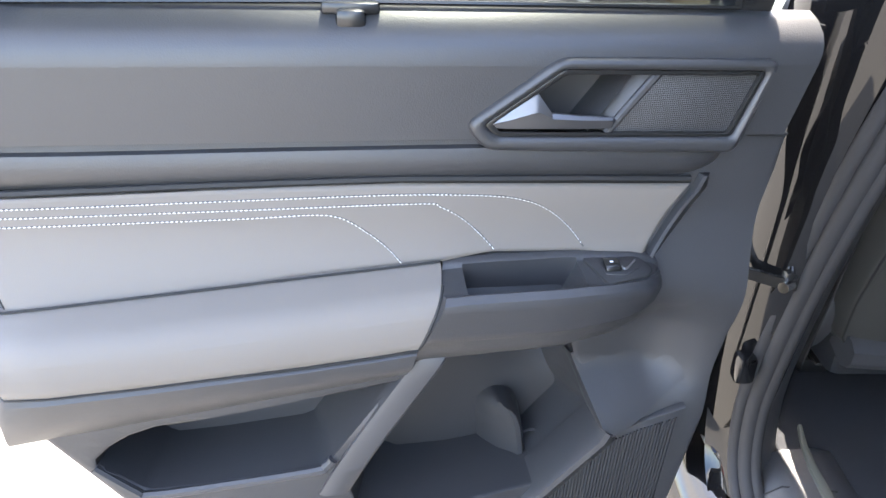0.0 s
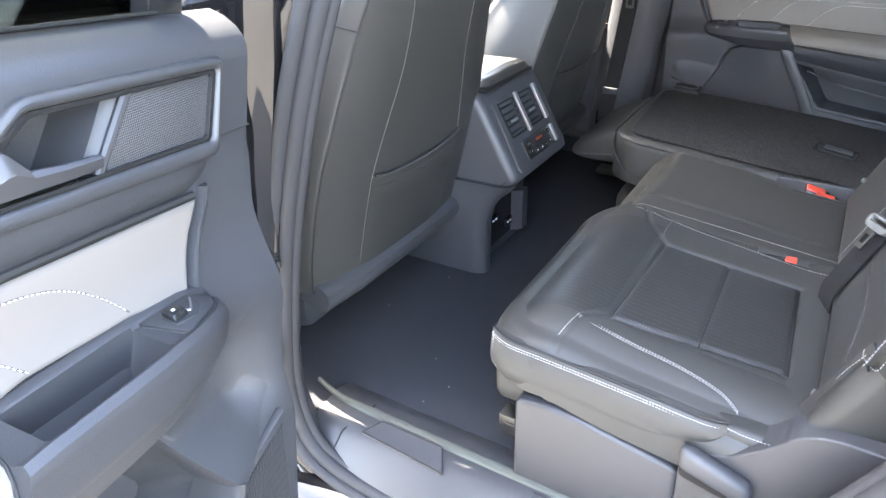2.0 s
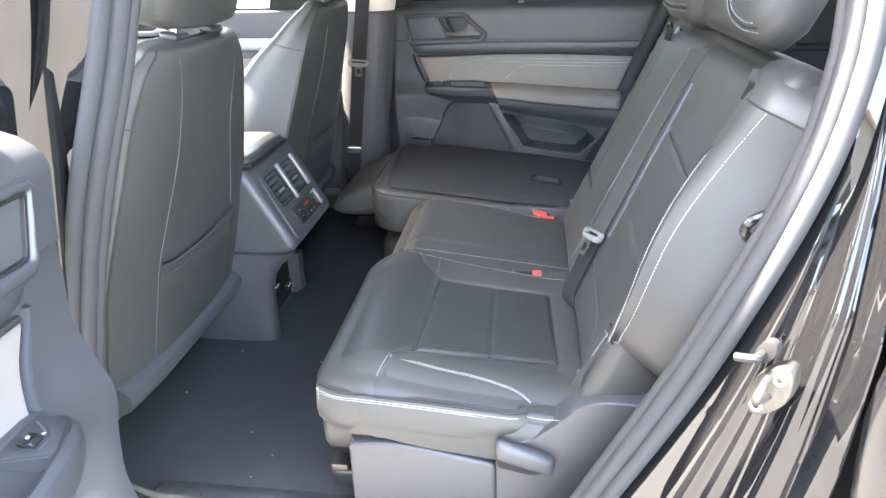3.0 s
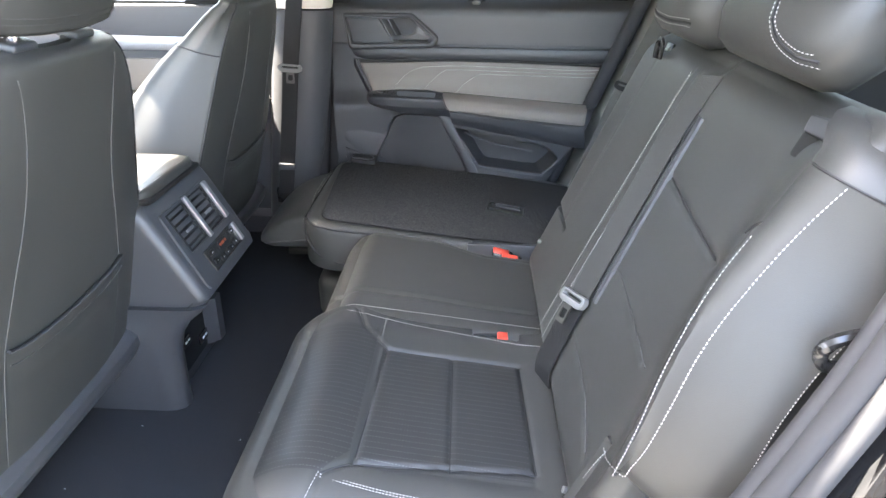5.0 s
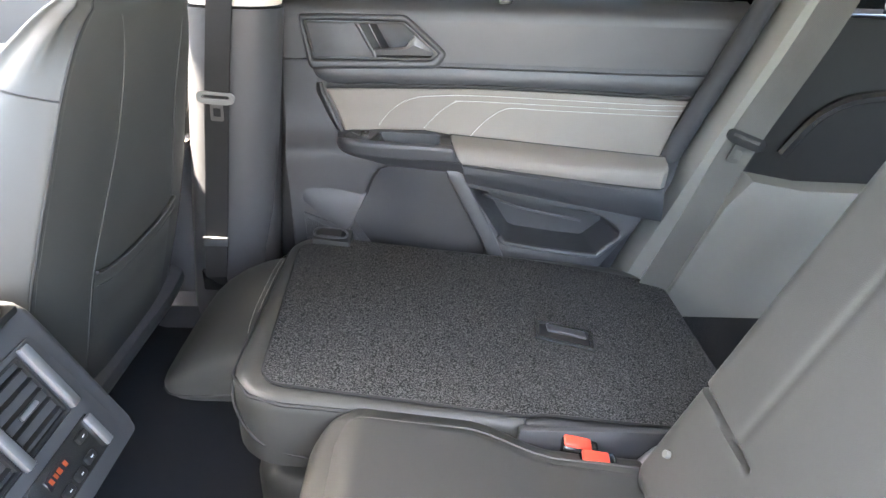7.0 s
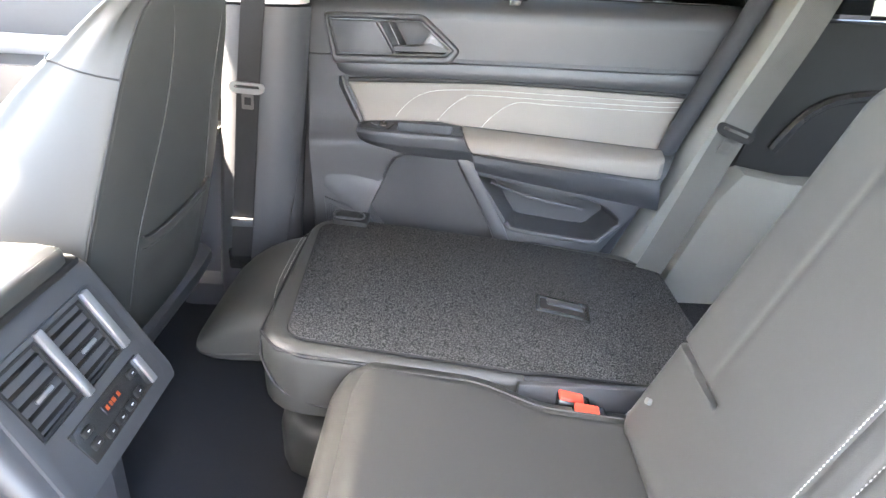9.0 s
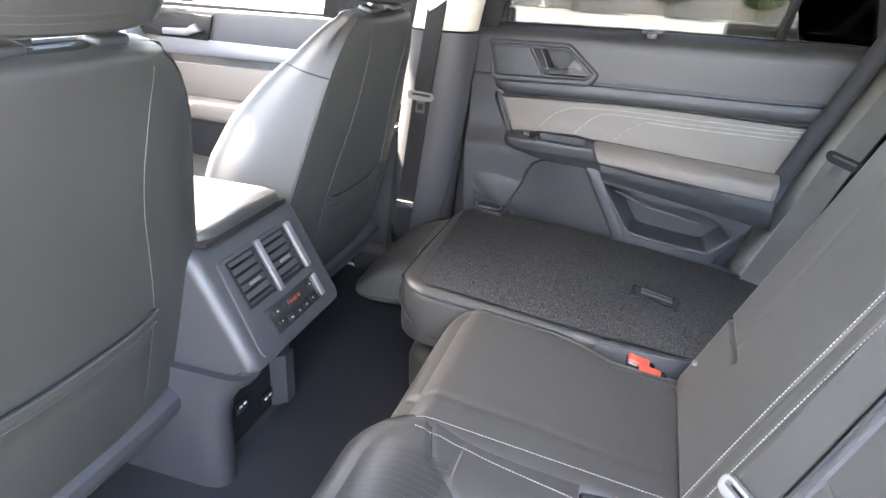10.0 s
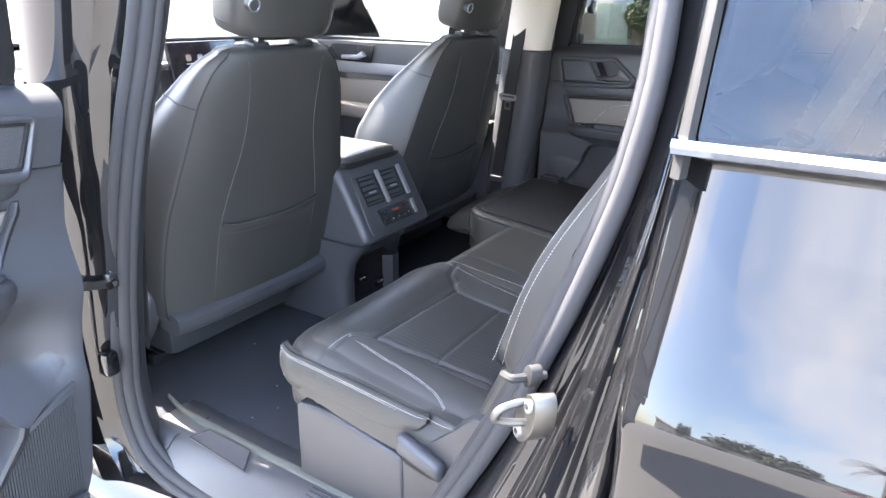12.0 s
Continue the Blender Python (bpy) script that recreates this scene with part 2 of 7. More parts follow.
def rounded(poly, r, n=4):
    """The outline with its corners rounded by about r."""
    out = []
    for i, p in enumerate(poly):
        a, b, c = Vector(poly[i - 1]), Vector(p), Vector(poly[(i + 1) % len(poly)])
        da, dc = (a - b), (c - b)
        k = min(r, da.length * 0.45, dc.length * 0.45)
        p0, p2 = b + da.normalized() * k, b + dc.normalized() * k
        for j in range(n + 1):
            t = j / n
            q = p0 * (1 - t) ** 2 + b * 2 * t * (1 - t) + p2 * t * t
            out.append((q.x, q.y))
    return out


def tube(pts, r, n=8, closed=False, flat=1.0):
    bm = bmesh.new()
    pts = [Vector(p) for p in pts]
    rings, up = [], Vector((0.13, 0.21, 0.97)).normalized()
    for i, p in enumerate(pts):
        a, b = (pts[i - 1], pts[(i + 1) % len(pts)]) if closed else (pts[max(0, i - 1)], pts[min(len(pts) - 1, i + 1)])
        d = (b - a).normalized()
        s = d.cross(up)
        s = s.normalized() if s.length > 1e-4 else Vector((1, 0, 0))
        q = s.cross(d)
        rings.append([bm.verts.new(p + r * (math.cos(k * math.tau / n) * s + flat * math.sin(k * math.tau / n) * q)) for k in range(n)])
    for i in range(len(pts) if closed else len(pts) - 1):
        a, b = rings[i], rings[(i + 1) % len(pts)]
        for k in range(n):
            bm.faces.new((a[k], a[(k + 1) % n], b[(k + 1) % n], b[k]))
    if not closed:
        bm.faces.new(rings[0][::-1])
        bm.faces.new(rings[-1])
    return bm


def smooth_path(pts, n=8, closed=False):
    """Catmull-Rom through the points."""
    pts = [Vector(p) for p in pts]
    out, m = [], len(pts)
    for i in range(m if closed else m - 1):
        if closed:
            p0, p1, p2, p3 = pts[i - 1], pts[i], pts[(i + 1) % m], pts[(i + 2) % m]
        else:
            p0, p1, p2, p3 = pts[max(0, i - 1)], pts[i], pts[i + 1], pts[min(m - 1, i + 2)]
        for k in range(n):
            t = k / n
            out.append(0.5 * (2 * p1 + (p2 - p0) * t + (2 * p0 - 5 * p1 + 4 * p2 - p3) * t * t + (3 * p1 - p0 - 3 * p2 + p3) * t ** 3))
    if not closed:
        out.append(pts[-1])
    return out


def resample(pts, step):
    pts = [Vector(p) for p in pts]
    out, carry = [pts[0]], 0.0
    for a, b in zip(pts, pts[1:]):
        d = (b - a).length
        s = step - carry
        while s <= d:
            out.append(a.lerp(b, s / d))
            s += step
        carry = d - (s - step)
    return out


def stitches(pts, length=0.0046, gap=0.0010, r=0.00075):
    """Single stitches along a line, each a short tapered bead."""
    bm = bmesh.new()
    length, gap, r = length * 0.78, gap * 0.6, min(r, 0.00070)
    line = resample(pts, (length + gap) / 2)
    for i in range(0, len(line) - 1, 2):
        a, b = line[i], line[i + 1]
        d = (b - a).normalized()
        m, h = (a + b) / 2, length / 2
        s = d.orthogonal().normalized()
        q = d.cross(s)
        ring = [bm.verts.new(m + r * (math.cos(k * math.tau / 4) * s + math.sin(k * math.tau / 4) * q)) for k in range(4)]
        e0, e1 = bm.verts.new(m - d * h), bm.verts.new(m + d * h)
        for k in range(4):
            bm.faces.new((ring[k], ring[(k + 1) % 4], e1))
            bm.faces.new((ring[(k + 1) % 4], ring[k], e0))
    return bm


def loft(sections, cap=True, closed=True):
    bm = bmesh.new()
    rings = [[bm.verts.new(p) for p in s] for s in sections]
    n = len(rings[0])
    for a, b in zip(rings, rings[1:]):
        for k in range(n if closed else n - 1):
            bm.faces.new((a[k], a[(k + 1) % n], b[(k + 1) % n], b[k]))
    if cap:
        bm.faces.new(rings[0][::-1])
        bm.faces.new(rings[-1])
    return bm


def oval(a, b, e=2.6, n=28):
    out = []
    for k in range(n):
        c, s = math.cos(k * math.tau / n), math.sin(k * math.tau / n)
        out.append((a * math.copysign(abs(c) ** (2 / e), c), b * math.copysign(abs(s) ** (2 / e), s)))
    return out


def ribbon(pts, across, thick=0.0014):
    """A flat strap along pts; across: half its width as a vector, or one for each point."""
    pts = [Vector(p) for p in pts]
    secs = []
    for i, p in enumerate(pts):
        w = Vector(across[i] if isinstance(across, list) else across)
        d = (pts[min(i + 1, len(pts) - 1)] - pts[max(i - 1, 0)]).normalized()
        nrm = w.cross(d).normalized() * thick
        secs.append([p - w - nrm, p + w - nrm, p + w + nrm, p - w + nrm])
    return loft(secs)


def near_line(a, b, line):
    """Distance in the plane from (a, b) to a line of points."""
    best = 9.0
    for (x0, y0), (x1, y1) in zip(line, line[1:]):
        dx, dy = x1 - x0, y1 - y0
        t = max(0, min(1, ((a - x0) * dx + (b - y0) * dy) / (dx * dx + dy * dy)))
        best = min(best, math.hypot(a - x0 - t * dx, b - y0 - t * dy))
    return best


def pillow(a0, a1, b0, b1, height, r, depth, corner=0.04, n=60, m=60, corners=None):
    """A stuffed panel: its face is height(a, b) above the plane, its rim rolls over by r and runs down by depth."""
    bm = bmesh.new()
    w, h = a1 - a0, b1 - b0
    R = corners or (corner,) * 4

    def spot(s, t):
        a, b = s * w, t * h
        k = (0 if a < w / 2 else 1) + (0 if b < h / 2 else 2)
        rad = R[k]
        ca, cb = (rad if k in (0, 2) else w - rad), (rad if k in (0, 1) else h - rad)
        da, db = a - ca, b - cb
        if rad and (da < 0) == (k in (0, 2)) and (db < 0) == (k in (0, 1)) and (da or db):
            u, v = da / rad, db / rad
            da, db = rad * u * math.sqrt(1 - v * v / 2), rad * v * math.sqrt(1 - u * u / 2)
            a, b = ca + da, cb + db
        return a0 + a, b0 + b

    grid = []
    for j in range(m + 1):
        row = []
        for i in range(n + 1):
            a, b = spot(i / n, j / m)
            row.append(bm.verts.new((a, b, height(a, b))))
        grid.append(row)
    for j in range(m):
        for i in range(n):
            bm.faces.new((grid[j][i], grid[j][i + 1], grid[j + 1][i + 1], grid[j + 1][i]))
    edge = grid[0][:] + [grid[j][n] for j in range(1, m + 1)] + grid[m][n - 1::-1] + [grid[j][0] for j in range(m - 1, 0, -1)]
    last = edge
    dirs = []
    for k in range(len(edge)):
        p, q = edge[k - 1].co, edge[(k + 1) % len(edge)].co
        d = Vector((q.x - p.x, q.y - p.y, 0)).normalized()
        dirs.append(Vector((d.y, -d.x, 0)))
    for ring in range(1, 7):
        if ring <= 5:
            th = ring / 5 * math.pi / 2
            out, down = r * math.sin(th), r * (1 - math.cos(th))
        else:
            out, down = r * 0.96, depth
        now = [bm.verts.new(e.co + d * out - Vector((0, 0, down))) for e, d in zip(edge, dirs)]
        for k in range(len(edge)):
            k2 = (k + 1) % len(edge)
            bm.faces.new((last[k], last[k2], now[k2], now[k]))
        last = now
    bm.faces.new(last)
    return bm

# ---------------------------------------------------------------- ground and distance
ground = part("ground", box(0, 0, -0.05, 900, 900, 0.1), concrete)
tagged(ground, "worn sunlit pavement of the parking lot", "ground", kind="structure")

CY = 1.25  # the car's middle line


# ---------------------------------------------------------------- the car's shell
body = thing("car_body", (0.0, CY, 0.0), "black painted car body with its rear side opening", "car")
floor_b = box(-0.9, CY, 0.42, 2.4, 1.46, 0.06, 0.01)
part("floor_carpet", floor_b, carpet, body, "dark grey carpeted floor")
part("rear_floor", box(0.9, CY, 0.50, 1.3, 1.46, 0.1, 0.01), carpet, body)

# door opening, as the rubber seal runs round it
SEAL = [(-0.545, 0.50, 1.36), (-0.600, 0.485, 1.20), (-0.668, 0.475, 1.02), (-0.722, 0.47, 0.83), (-0.752, 0.465, 0.66), (-0.762, 0.462, 0.54),
        (-0.742, 0.462, 0.445), (-0.690, 0.462, 0.400), (-0.60, 0.462, 0.385), (-0.42, 0.462, 0.385), (-0.25, 0.455, 0.395), (-0.150, 0.445, 0.445),
        (-0.072, 0.450, 0.555), (-0.008, 0.454, 0.68), (0.058, 0.456, 0.82), (0.105, 0.458, 0.935), (0.146, 0.460, 1.05), (0.172, 0.466, 1.15), (0.181, 0.480, 1.26), (0.162, 0.51, 1.40)]
TOP = [(0.02, 0.56, 1.56), (-0.22, 0.58, 1.585), (-0.46, 0.555, 1.54)]
loop = smooth_path(SEAL + TOP, 8, closed=True)
INWARD = [(Vector((-0.25, p.y, 0.9)) - p).normalized() for p in loop]
part("door_seal", tube(loop, 0.0125, 12, closed=True), rubber, body, "fat black rubber door seal")
part("seal_lip", tube([p + Vector((0, -0.014, 0)) - q * 0.013 for p, q in zip(loop, INWARD)], 0.0105, 10, closed=True), rubber, body)
part("seal_bead", tube([p + Vector((0, 0.012, 0)) + q * 0.008 for p, q in zip(loop, INWARD)], 0.0095, 10, closed=True), rubber, body)


def band(offsets, curve, centre=Vector((-0.26, 0, 0.86))):
    """A surface that follows the opening: rows of (outwards, across, part of the way to flat)."""
    secs = []
    for i, p in enumerate(curve):
        a, b = curve[i - 1], curve[(i + 1) % len(curve)]
        d = (b - a)
        n = Vector((d.z, 0, -d.x)).normalized()
        if n.dot(Vector((p.x - centre.x, 0, p.z - centre.z))) < 0:
            n = -n
        secs.append([Vector((p.x + n.x * o, p.y + y, p.z + n.z * o)) for o, y in offsets])
    secs.append(secs[0])
    return loft(secs, cap=False, closed=False)


part("jamb", band([(0.004, 0.02), (0.012, -0.004), (0.026, -0.010), (0.040, -0.016), (0.052, -0.024), (0.060, -0.045)], loop), paint, body, "glossy black painted door jamb")
REAR = [(1.45, 0.250, 0.47), (1.20, 0.232, 0.405), (1.10, 0.230, 0.385), (0.95, 0.226, 0.345), (0.80, 0.218, 0.335), (0.65, 0.200, 0.322), (0.50, 0.150, 0.318), (0.36, 0.06, 0.33)]


def rear_edge(z):
    for (z0, x0, y0), (z1, x1, y1) in zip(REAR, REAR[1:]):
        if z >= z1:
            t = min(1.0, max(0.0, (z0 - z) / (z0 - z1)))
            return x0 + (x1 - x0) * t, y0 + (y1 - y0) * t
    return REAR[-1][1:]


rear_jamb = []
for p in smooth_path(SEAL[10:], 12):
    x1, y1 = rear_edge(p.z - 0.05)
    row = []
    for k in range(41):
        s = k / 40
        dip = 0.012 * (1 - s) ** 8 + 0.024 * s ** 14 + 0.0085 * math.sin(math.tau * 2.9 * s + 0.6) * math.sin(math.pi * s) ** 0.7 + 0.003 * math.sin(math.tau * 7.3 * s) * math.sin(math.pi * s)
        row.append(Vector((p.x + 0.012 + (x1 - p.x - 0.012) * s, p.y - 0.004 + (y1 - p.y + 0.004) * s + dip + 0.13 * (p.z - 0.95) * math.sin(math.pi * s), p.z - 0.05 * s)))
    rear_jamb.append(row)
part("rear_jamb", loft(rear_jamb, cap=False, closed=False), paint, body, "glossy black rear door jamb")
part("inner_flange", band([(0.002, 0.012), (-0.003, 0.022), (0.008, 0.042), (0.03, 0.060)], loop), plastic, body)

# left quarter panel: shoulder, flank and lower part, with the wheel arch behind
QP = []
for i in range(28):
    x = 0.222 + max(0, i - 2) * 0.06 + min(i, 2) * 0.006
    lean = 0.012 * (x - 0.24) + (0.020, 0.005, 0.0)[min(i, 2)]
    QP.append([Vector((x, 0.330 + lean + dy, z)) for z, dy in ((1.165, 0.090), (1.135, 0.080), (1.09, 0.062), (1.04, 0.040), (0.99, 0.018), (0.955, 0.003), (0.945, 0.000), (0.935, 0.001),
                                                          (0.91, 0.006), (0.87, 0.008), (0.82, 0.000), (0.76, -0.014), (0.68, -0.024), (0.56, -0.026), (0.44, -0.018), (0.30, 0.02))])
part("quarter_panel", loft(QP, cap=False, closed=False), paint, body, "glossy black quarter panel mirroring the sky")
strip = [Vector((0.226 + 0.05 * i, 0.392 + 0.012 * 0.05 * i, 1.176)) for i in range(30)]
part("chrome_strip", loft([[p + Vector((0, dy, dz)) for dy, dz in ((0.012, -0.007), (-0.003, -0.006), (-0.007, 0.0), (-0.004, 0.006), (0.012, 0.007))] for p in strip]), chrome, body, "bright chrome strip under the side window")
part("side_window", loft([[Vector((0.230 + 0.06 * i, 0.4075 + dy, z)) for z, dy in ((1.165, 0.0), (1.30, 0.042), (1.44, 0.094), (1.55, 0.14))] for i in range(20)], cap=False, closed=False), tint_glass, body, "dark side window mirroring the sky").visible_shadow = False
part("c_pillar_cover", loft([[Vector((x, 0.392 + (z - 1.165) * 0.33 + dy, z)) for x, dy in ((0.224, 0.03), (0.227, 0.006), (0.231, 0.001), (0.236, 0.0), (0.240, 0.010))] for z in (1.15, 1.25, 1.35, 1.45, 1.56)], cap=False, closed=False), vent_black, body)
part("lower_sill", loft([[Vector((x, 0.39 + dy, z)) for z, dy in ((0.375, 0.05), (0.355, 0.0), (0.30, -0.03), (0.22, -0.02), (0.18, 0.06))] for x in (-1.9, -1.2, -0.6, 0.0, 0.3)], cap=False, closed=False), paint, body)
# front door skin and B-pillar outside, ahead of the opening
part("front_door_skin", loft([[Vector((x, 0.345 + dy, z)) for z, dy in ((1.15, 0.05), (1.05, 0.02), (0.95, 0.0), (0.85, 0.022), (0.7, 0.03), (0.5, 0.03), (0.36, 0.05))] for x in (-1.9, -1.5, -1.1, -0.80)], cap=False, closed=False), paint, body)
part("front_door_inner", box(-1.37, 0.47, 0.79, 1.14, 0.08, 0.72, 0.02), plastic, body)
part("b_pillar_skin", loft([[Vector((x0 + (1.16 - z) * -0.18, y, z)) for x0, y in ((-0.80, 0.40), (-0.74, 0.395), (-0.70, 0.415), (-0.665, 0.45), (-0.655, 0.49))] for z in (1.75, 1.5, 1.25, 1.0, 0.8, 0.6, 0.42)], cap=False, closed=False), paint, body, "glossy black B-pillar")
roof_secs = []
for x in (-1.38, -1.1, -0.7, -0.1, 0.6, 1.3, 1.9):
    rise = 0.05 * (1 - ((x + 0.1) / 1.9) ** 2)
    roof_secs.append([Vector((x, CY + s * w, z + rise)) for s, w, z in ((-1, 0.74, 1.55), (-1, 0.68, 1.64), (-1, 0.45, 1.70), (0, 0.0, 1.72), (1, 0.45, 1.70), (1, 0.68, 1.64), (1, 0.74, 1.55))])
part("roof", loft(roof_secs, cap=False, closed=False), paint, body)
part("headliner", loft([[p + Vector((0, (CY - p.y) * 0.03, -0.05)) for p in s] for s in roof_secs], cap=False, closed=False), headliner_m, body, "pale cloth headliner")
part("tailgate", box(1.95, CY, 0.75, 0.06, 1.5, 0.8, 0.02), olive_trim, body)
part("rear_window", box(1.90, CY, 1.40, 0.006, 1.4, 0.5), tint_glass, body).visible_shadow = False
part("bulkhead", box(-2.05, CY, 0.75, 0.08, 1.6, 0.8, 0.02), plastic, body)
part("windscreen", loft([[Vector((-2.05, CY - 0.72, 1.10)), Vector((-2.08, CY, 1.12)), Vector((-2.05, CY + 0.72, 1.10))], [Vector((-1.35, CY - 0.62, 1.66)), Vector((-1.40, CY, 1.69)), Vector((-1.35, CY + 0.62, 1.66))]], cap=False, closed=False), clear_glass, body).visible_shadow = False


def pillar(name, top, bottom, mat_, half, deep, label):
    """A trim board between two points: half its width along x, deep along y."""
    secs = []
    for k in range(7):
        p = Vector(bottom).lerp(Vector(top), k / 6)
        secs.append([p + Vector((cx * half, cy * deep, 0)) for cx, cy in ((-1, 1), (-0.98, 0.1), (-0.8, -0.6), (-0.4, -0.95), (0.4, -0.95), (0.8, -0.6), (0.98, 0.1), (1, 1))])
    return part(name, loft(secs), mat_, body, label)


# right side: B-pillar trim, C-pillar trim, cargo side
pillar("b_pillar_trim", (-0.648, 1.945, 1.140), (-0.735, 1.985, 0.44), plastic_grey, 0.085, 0.035, "charcoal plastic B-pillar trim")
pillar("b_pillar_upper", (-0.52, 1.80, 1.62), (-0.647, 1.943, 1.145), beige, 0.08, 0.035, "pale upper pillar trim")
pillar("left_pillar_trim", (-0.748, 0.512, 1.142), (-0.852, 0.500, 0.44), plastic, 0.036, -0.014, "")
pillar("left_pillar_upper", (-0.668, 0.575, 1.62), (-0.748, 0.512, 1.147), beige, 0.030, -0.013, "pale upper pillar trim")
part("b_pillar_outer", loft([[Vector((x + (1.62 - z) * -0.27, y - max(0, z - 1.14) * 0.28, z)) for x, y in ((-0.88, 2.03), (-0.40, 2.03), (-0.40, 2.05), (-0.88, 2.05))] for z in (1.10, 1.3, 1.5, 1.64)]), gloss_black, body)
part("c_pillar_outer", loft([[Vector((x0, y, z)), Vector((0.50, y, z)), Vector((0.50, y + 0.02, z)), Vector((x0, y + 0.02, z))] for z, x0, y in ((1.10, 0.17, 2.03), (1.3, 0.11, 1.985), (1.5, 0.05, 1.93), (1.64, 0.02, 1.89))]), gloss_black, body)
part("rear_door_seal", tube([(0.305, 1.905, 1.24), (0.168, 1.93, 0.88), (0.025, 1.945, 0.52)], 0.020, 10), rubber, body, "black rubber door seal")
part("cant_rail", box(0.05, 1.915, 1.632, 3.0, 0.07, 0.075, 0.01), beige, body)
pillar("c_pillar_edge", (0.375, 1.93, 1.24), (0.10, 1.985, 0.52), olive_trim, 0.042, 0.06, "warm grey C-pillar trim")
pillar("c_pillar_upper", (0.44, 1.84, 1.62), (0.375, 1.93, 1.24), beige, 0.085, 0.06, "pale upper C-pillar trim")
pillar("front_pillar", (-1.36, 1.86, 1.64), (-2.0, 1.96, 1.08), beige, 0.06, 0.03, "")
pillar("front_pillar", (-1.36, 0.64, 1.64), (-2.0, 0.54, 1.08), beige, 0.06, -0.03, "")
part("cargo_side_panel", warp(plate([(0.30, 0.50), (1.9, 0.50), (1.9, 1.16), (0.42, 1.16), (0.36, 0.98), (0.33, 0.86)], 0.0, 0.05, bevel=0.012), lambda x, w, z: Vector((x, 2.0 - w, z))), vent_black, body, "black cargo side panel")
part("wheel_housing", warp(plate([(0.16, 0.46), (1.6, 0.46), (1.6, 0.83), (0.44, 0.845), (0.335, 0.862), (0.29, 0.80)], 0.0, 0.10, bevel=0.02), lambda x, w, z: Vector((x, 2.0 - w, z))), olive_trim, body, "warm grey wheel housing trim")
part("arch_moulding", tube(smooth_path([(0.40, 1.945, 0.90), (0.46, 1.945, 0.985), (0.56, 1.945, 1.02), (0.80, 1.945, 1.025), (1.4, 1.945, 1.02)], 8), 0.012, 8), gloss_black, body)
part("cargo_window", box(1.1, 1.99, 1.34, 1.4, 0.006, 0.34), tint_glass, body)
part("far_door_seal", tube([(-0.600, 2.005, 1.20), (-0.625, 2.005, 0.90), (-0.655, 1.985, 0.45)], 0.034, 10), rubber, body, "black rubber door seal")
part("jamb_filler", box(-0.63, 2.075, 0.80, 0.26, 0.06, 0.80, 0.01), rubber, body)
# unseen box added to stop daylight leaking past the door's rear edge
part("rear_gap_blocker", box(0.30, 2.10, 0.80, 0.60, 0.06, 0.80, 0.01), rubber, body)
part("rocker_right", box(-0.3, 2.02, 0.46, 1.2, 0.12, 0.10, 0.02), plastic, body)

# the rest of the outer shell: far flank, nose, tail and wheels
part("quarter_panel", loft([[Vector((p.x, 2 * CY - p.y, p.z)) for p in row] for row in QP], cap=False, closed=False), paint, body)
part("front_door_skin", loft([[Vector((x, 2.155 - dy, z)) for z, dy in ((1.15, 0.05), (1.05, 0.02), (0.95, 0.0), (0.85, 0.022), (0.7, 0.03), (0.5, 0.03), (0.36, 0.05))] for x in (-1.9, -1.5, -1.1, -0.70)], cap=False, closed=False), paint, body)
part("lower_sill", box(-0.8, 2.10, 0.28, 2.2, 0.12, 0.18, 0.03), paint, body)
nose_secs = []
for x, w, top in ((-1.95, 0.90, 1.02), (-2.4, 0.91, 1.00), (-2.9, 0.90, 0.95), (-3.15, 0.84, 0.88), (-3.25, 0.76, 0.78)):
    nose_secs.append([Vector((x, CY + sgn * w * k, z)) for sgn, k, z in ((-1, 0.96, 0.28), (-1, 1.0, 0.60), (-1, 0.97, top - 0.08), (-1, 0.80, top), (1, 0.80, top), (1, 0.97, top - 0.08), (1, 1.0, 0.60), (1, 0.96, 0.28))])
part("front_fenders", loft(nose_secs), paint, body)
part("rear_bumper", box(1.90, CY, 0.48, 0.24, 1.76, 0.34, 0.06, 3), paint, body)
for wx in (0.86, -2.55):
    for wy in (0.46, 2.04):
        wheel = part("wheel", tube([(wx, wy - 0.12, 0.38), (wx, wy + 0.12, 0.38)], 0.38, 32), tyre_m, body)
        part("rim", tube([(wx, wy - 0.125, 0.38), (wx, wy + 0.125, 0.38)], 0.25, 24), silver_paint, wheel)

lint = bmesh.new()
rnd_lint = random.Random(5)
for k in range(11):
    p = Vector((rnd_lint.uniform(-0.86, -0.42), rnd_lint.uniform(0.62, 1.12), 0.4512))
    lint = join(lint, box(p.x, p.y, p.z, rnd_lint.uniform(0.0010, 0.0024), 0.0010, 0.0008))
tagged(part("carpet_lint", lint, white_mark, body), "pale lint specks on the carpet", kind="stuff")

# left sill: scuff plate with its inlay, and the step below
part("sill_plate", loft([[Vector((x, y, z)) for y, z in ((0.455, 0.388), (0.475, 0.415), (0.495, 0.440), (0.520, 0.455), (0.575, 0.459), (0.60, 0.452), (0.62, 0.440))] for x in (-0.76, -0.70, -0.6, -0.4, -0.2, -0.10)], cap=False, closed=False), plastic, body, "dark plastic sill plate")
inlay = [(-0.655, 0.508), (-0.635, 0.540), (-0.515, 0.540), (-0.490, 0.500)]
part("sill_inlay", loft([[Vector((x, y, 0.4485 + (y - 0.5) * 0.22)) for x, y in inlay], [Vector((x, y, 0.4535 + (y - 0.5) * 0.22)) for x, y in inlay]]), plastic_grey, body)
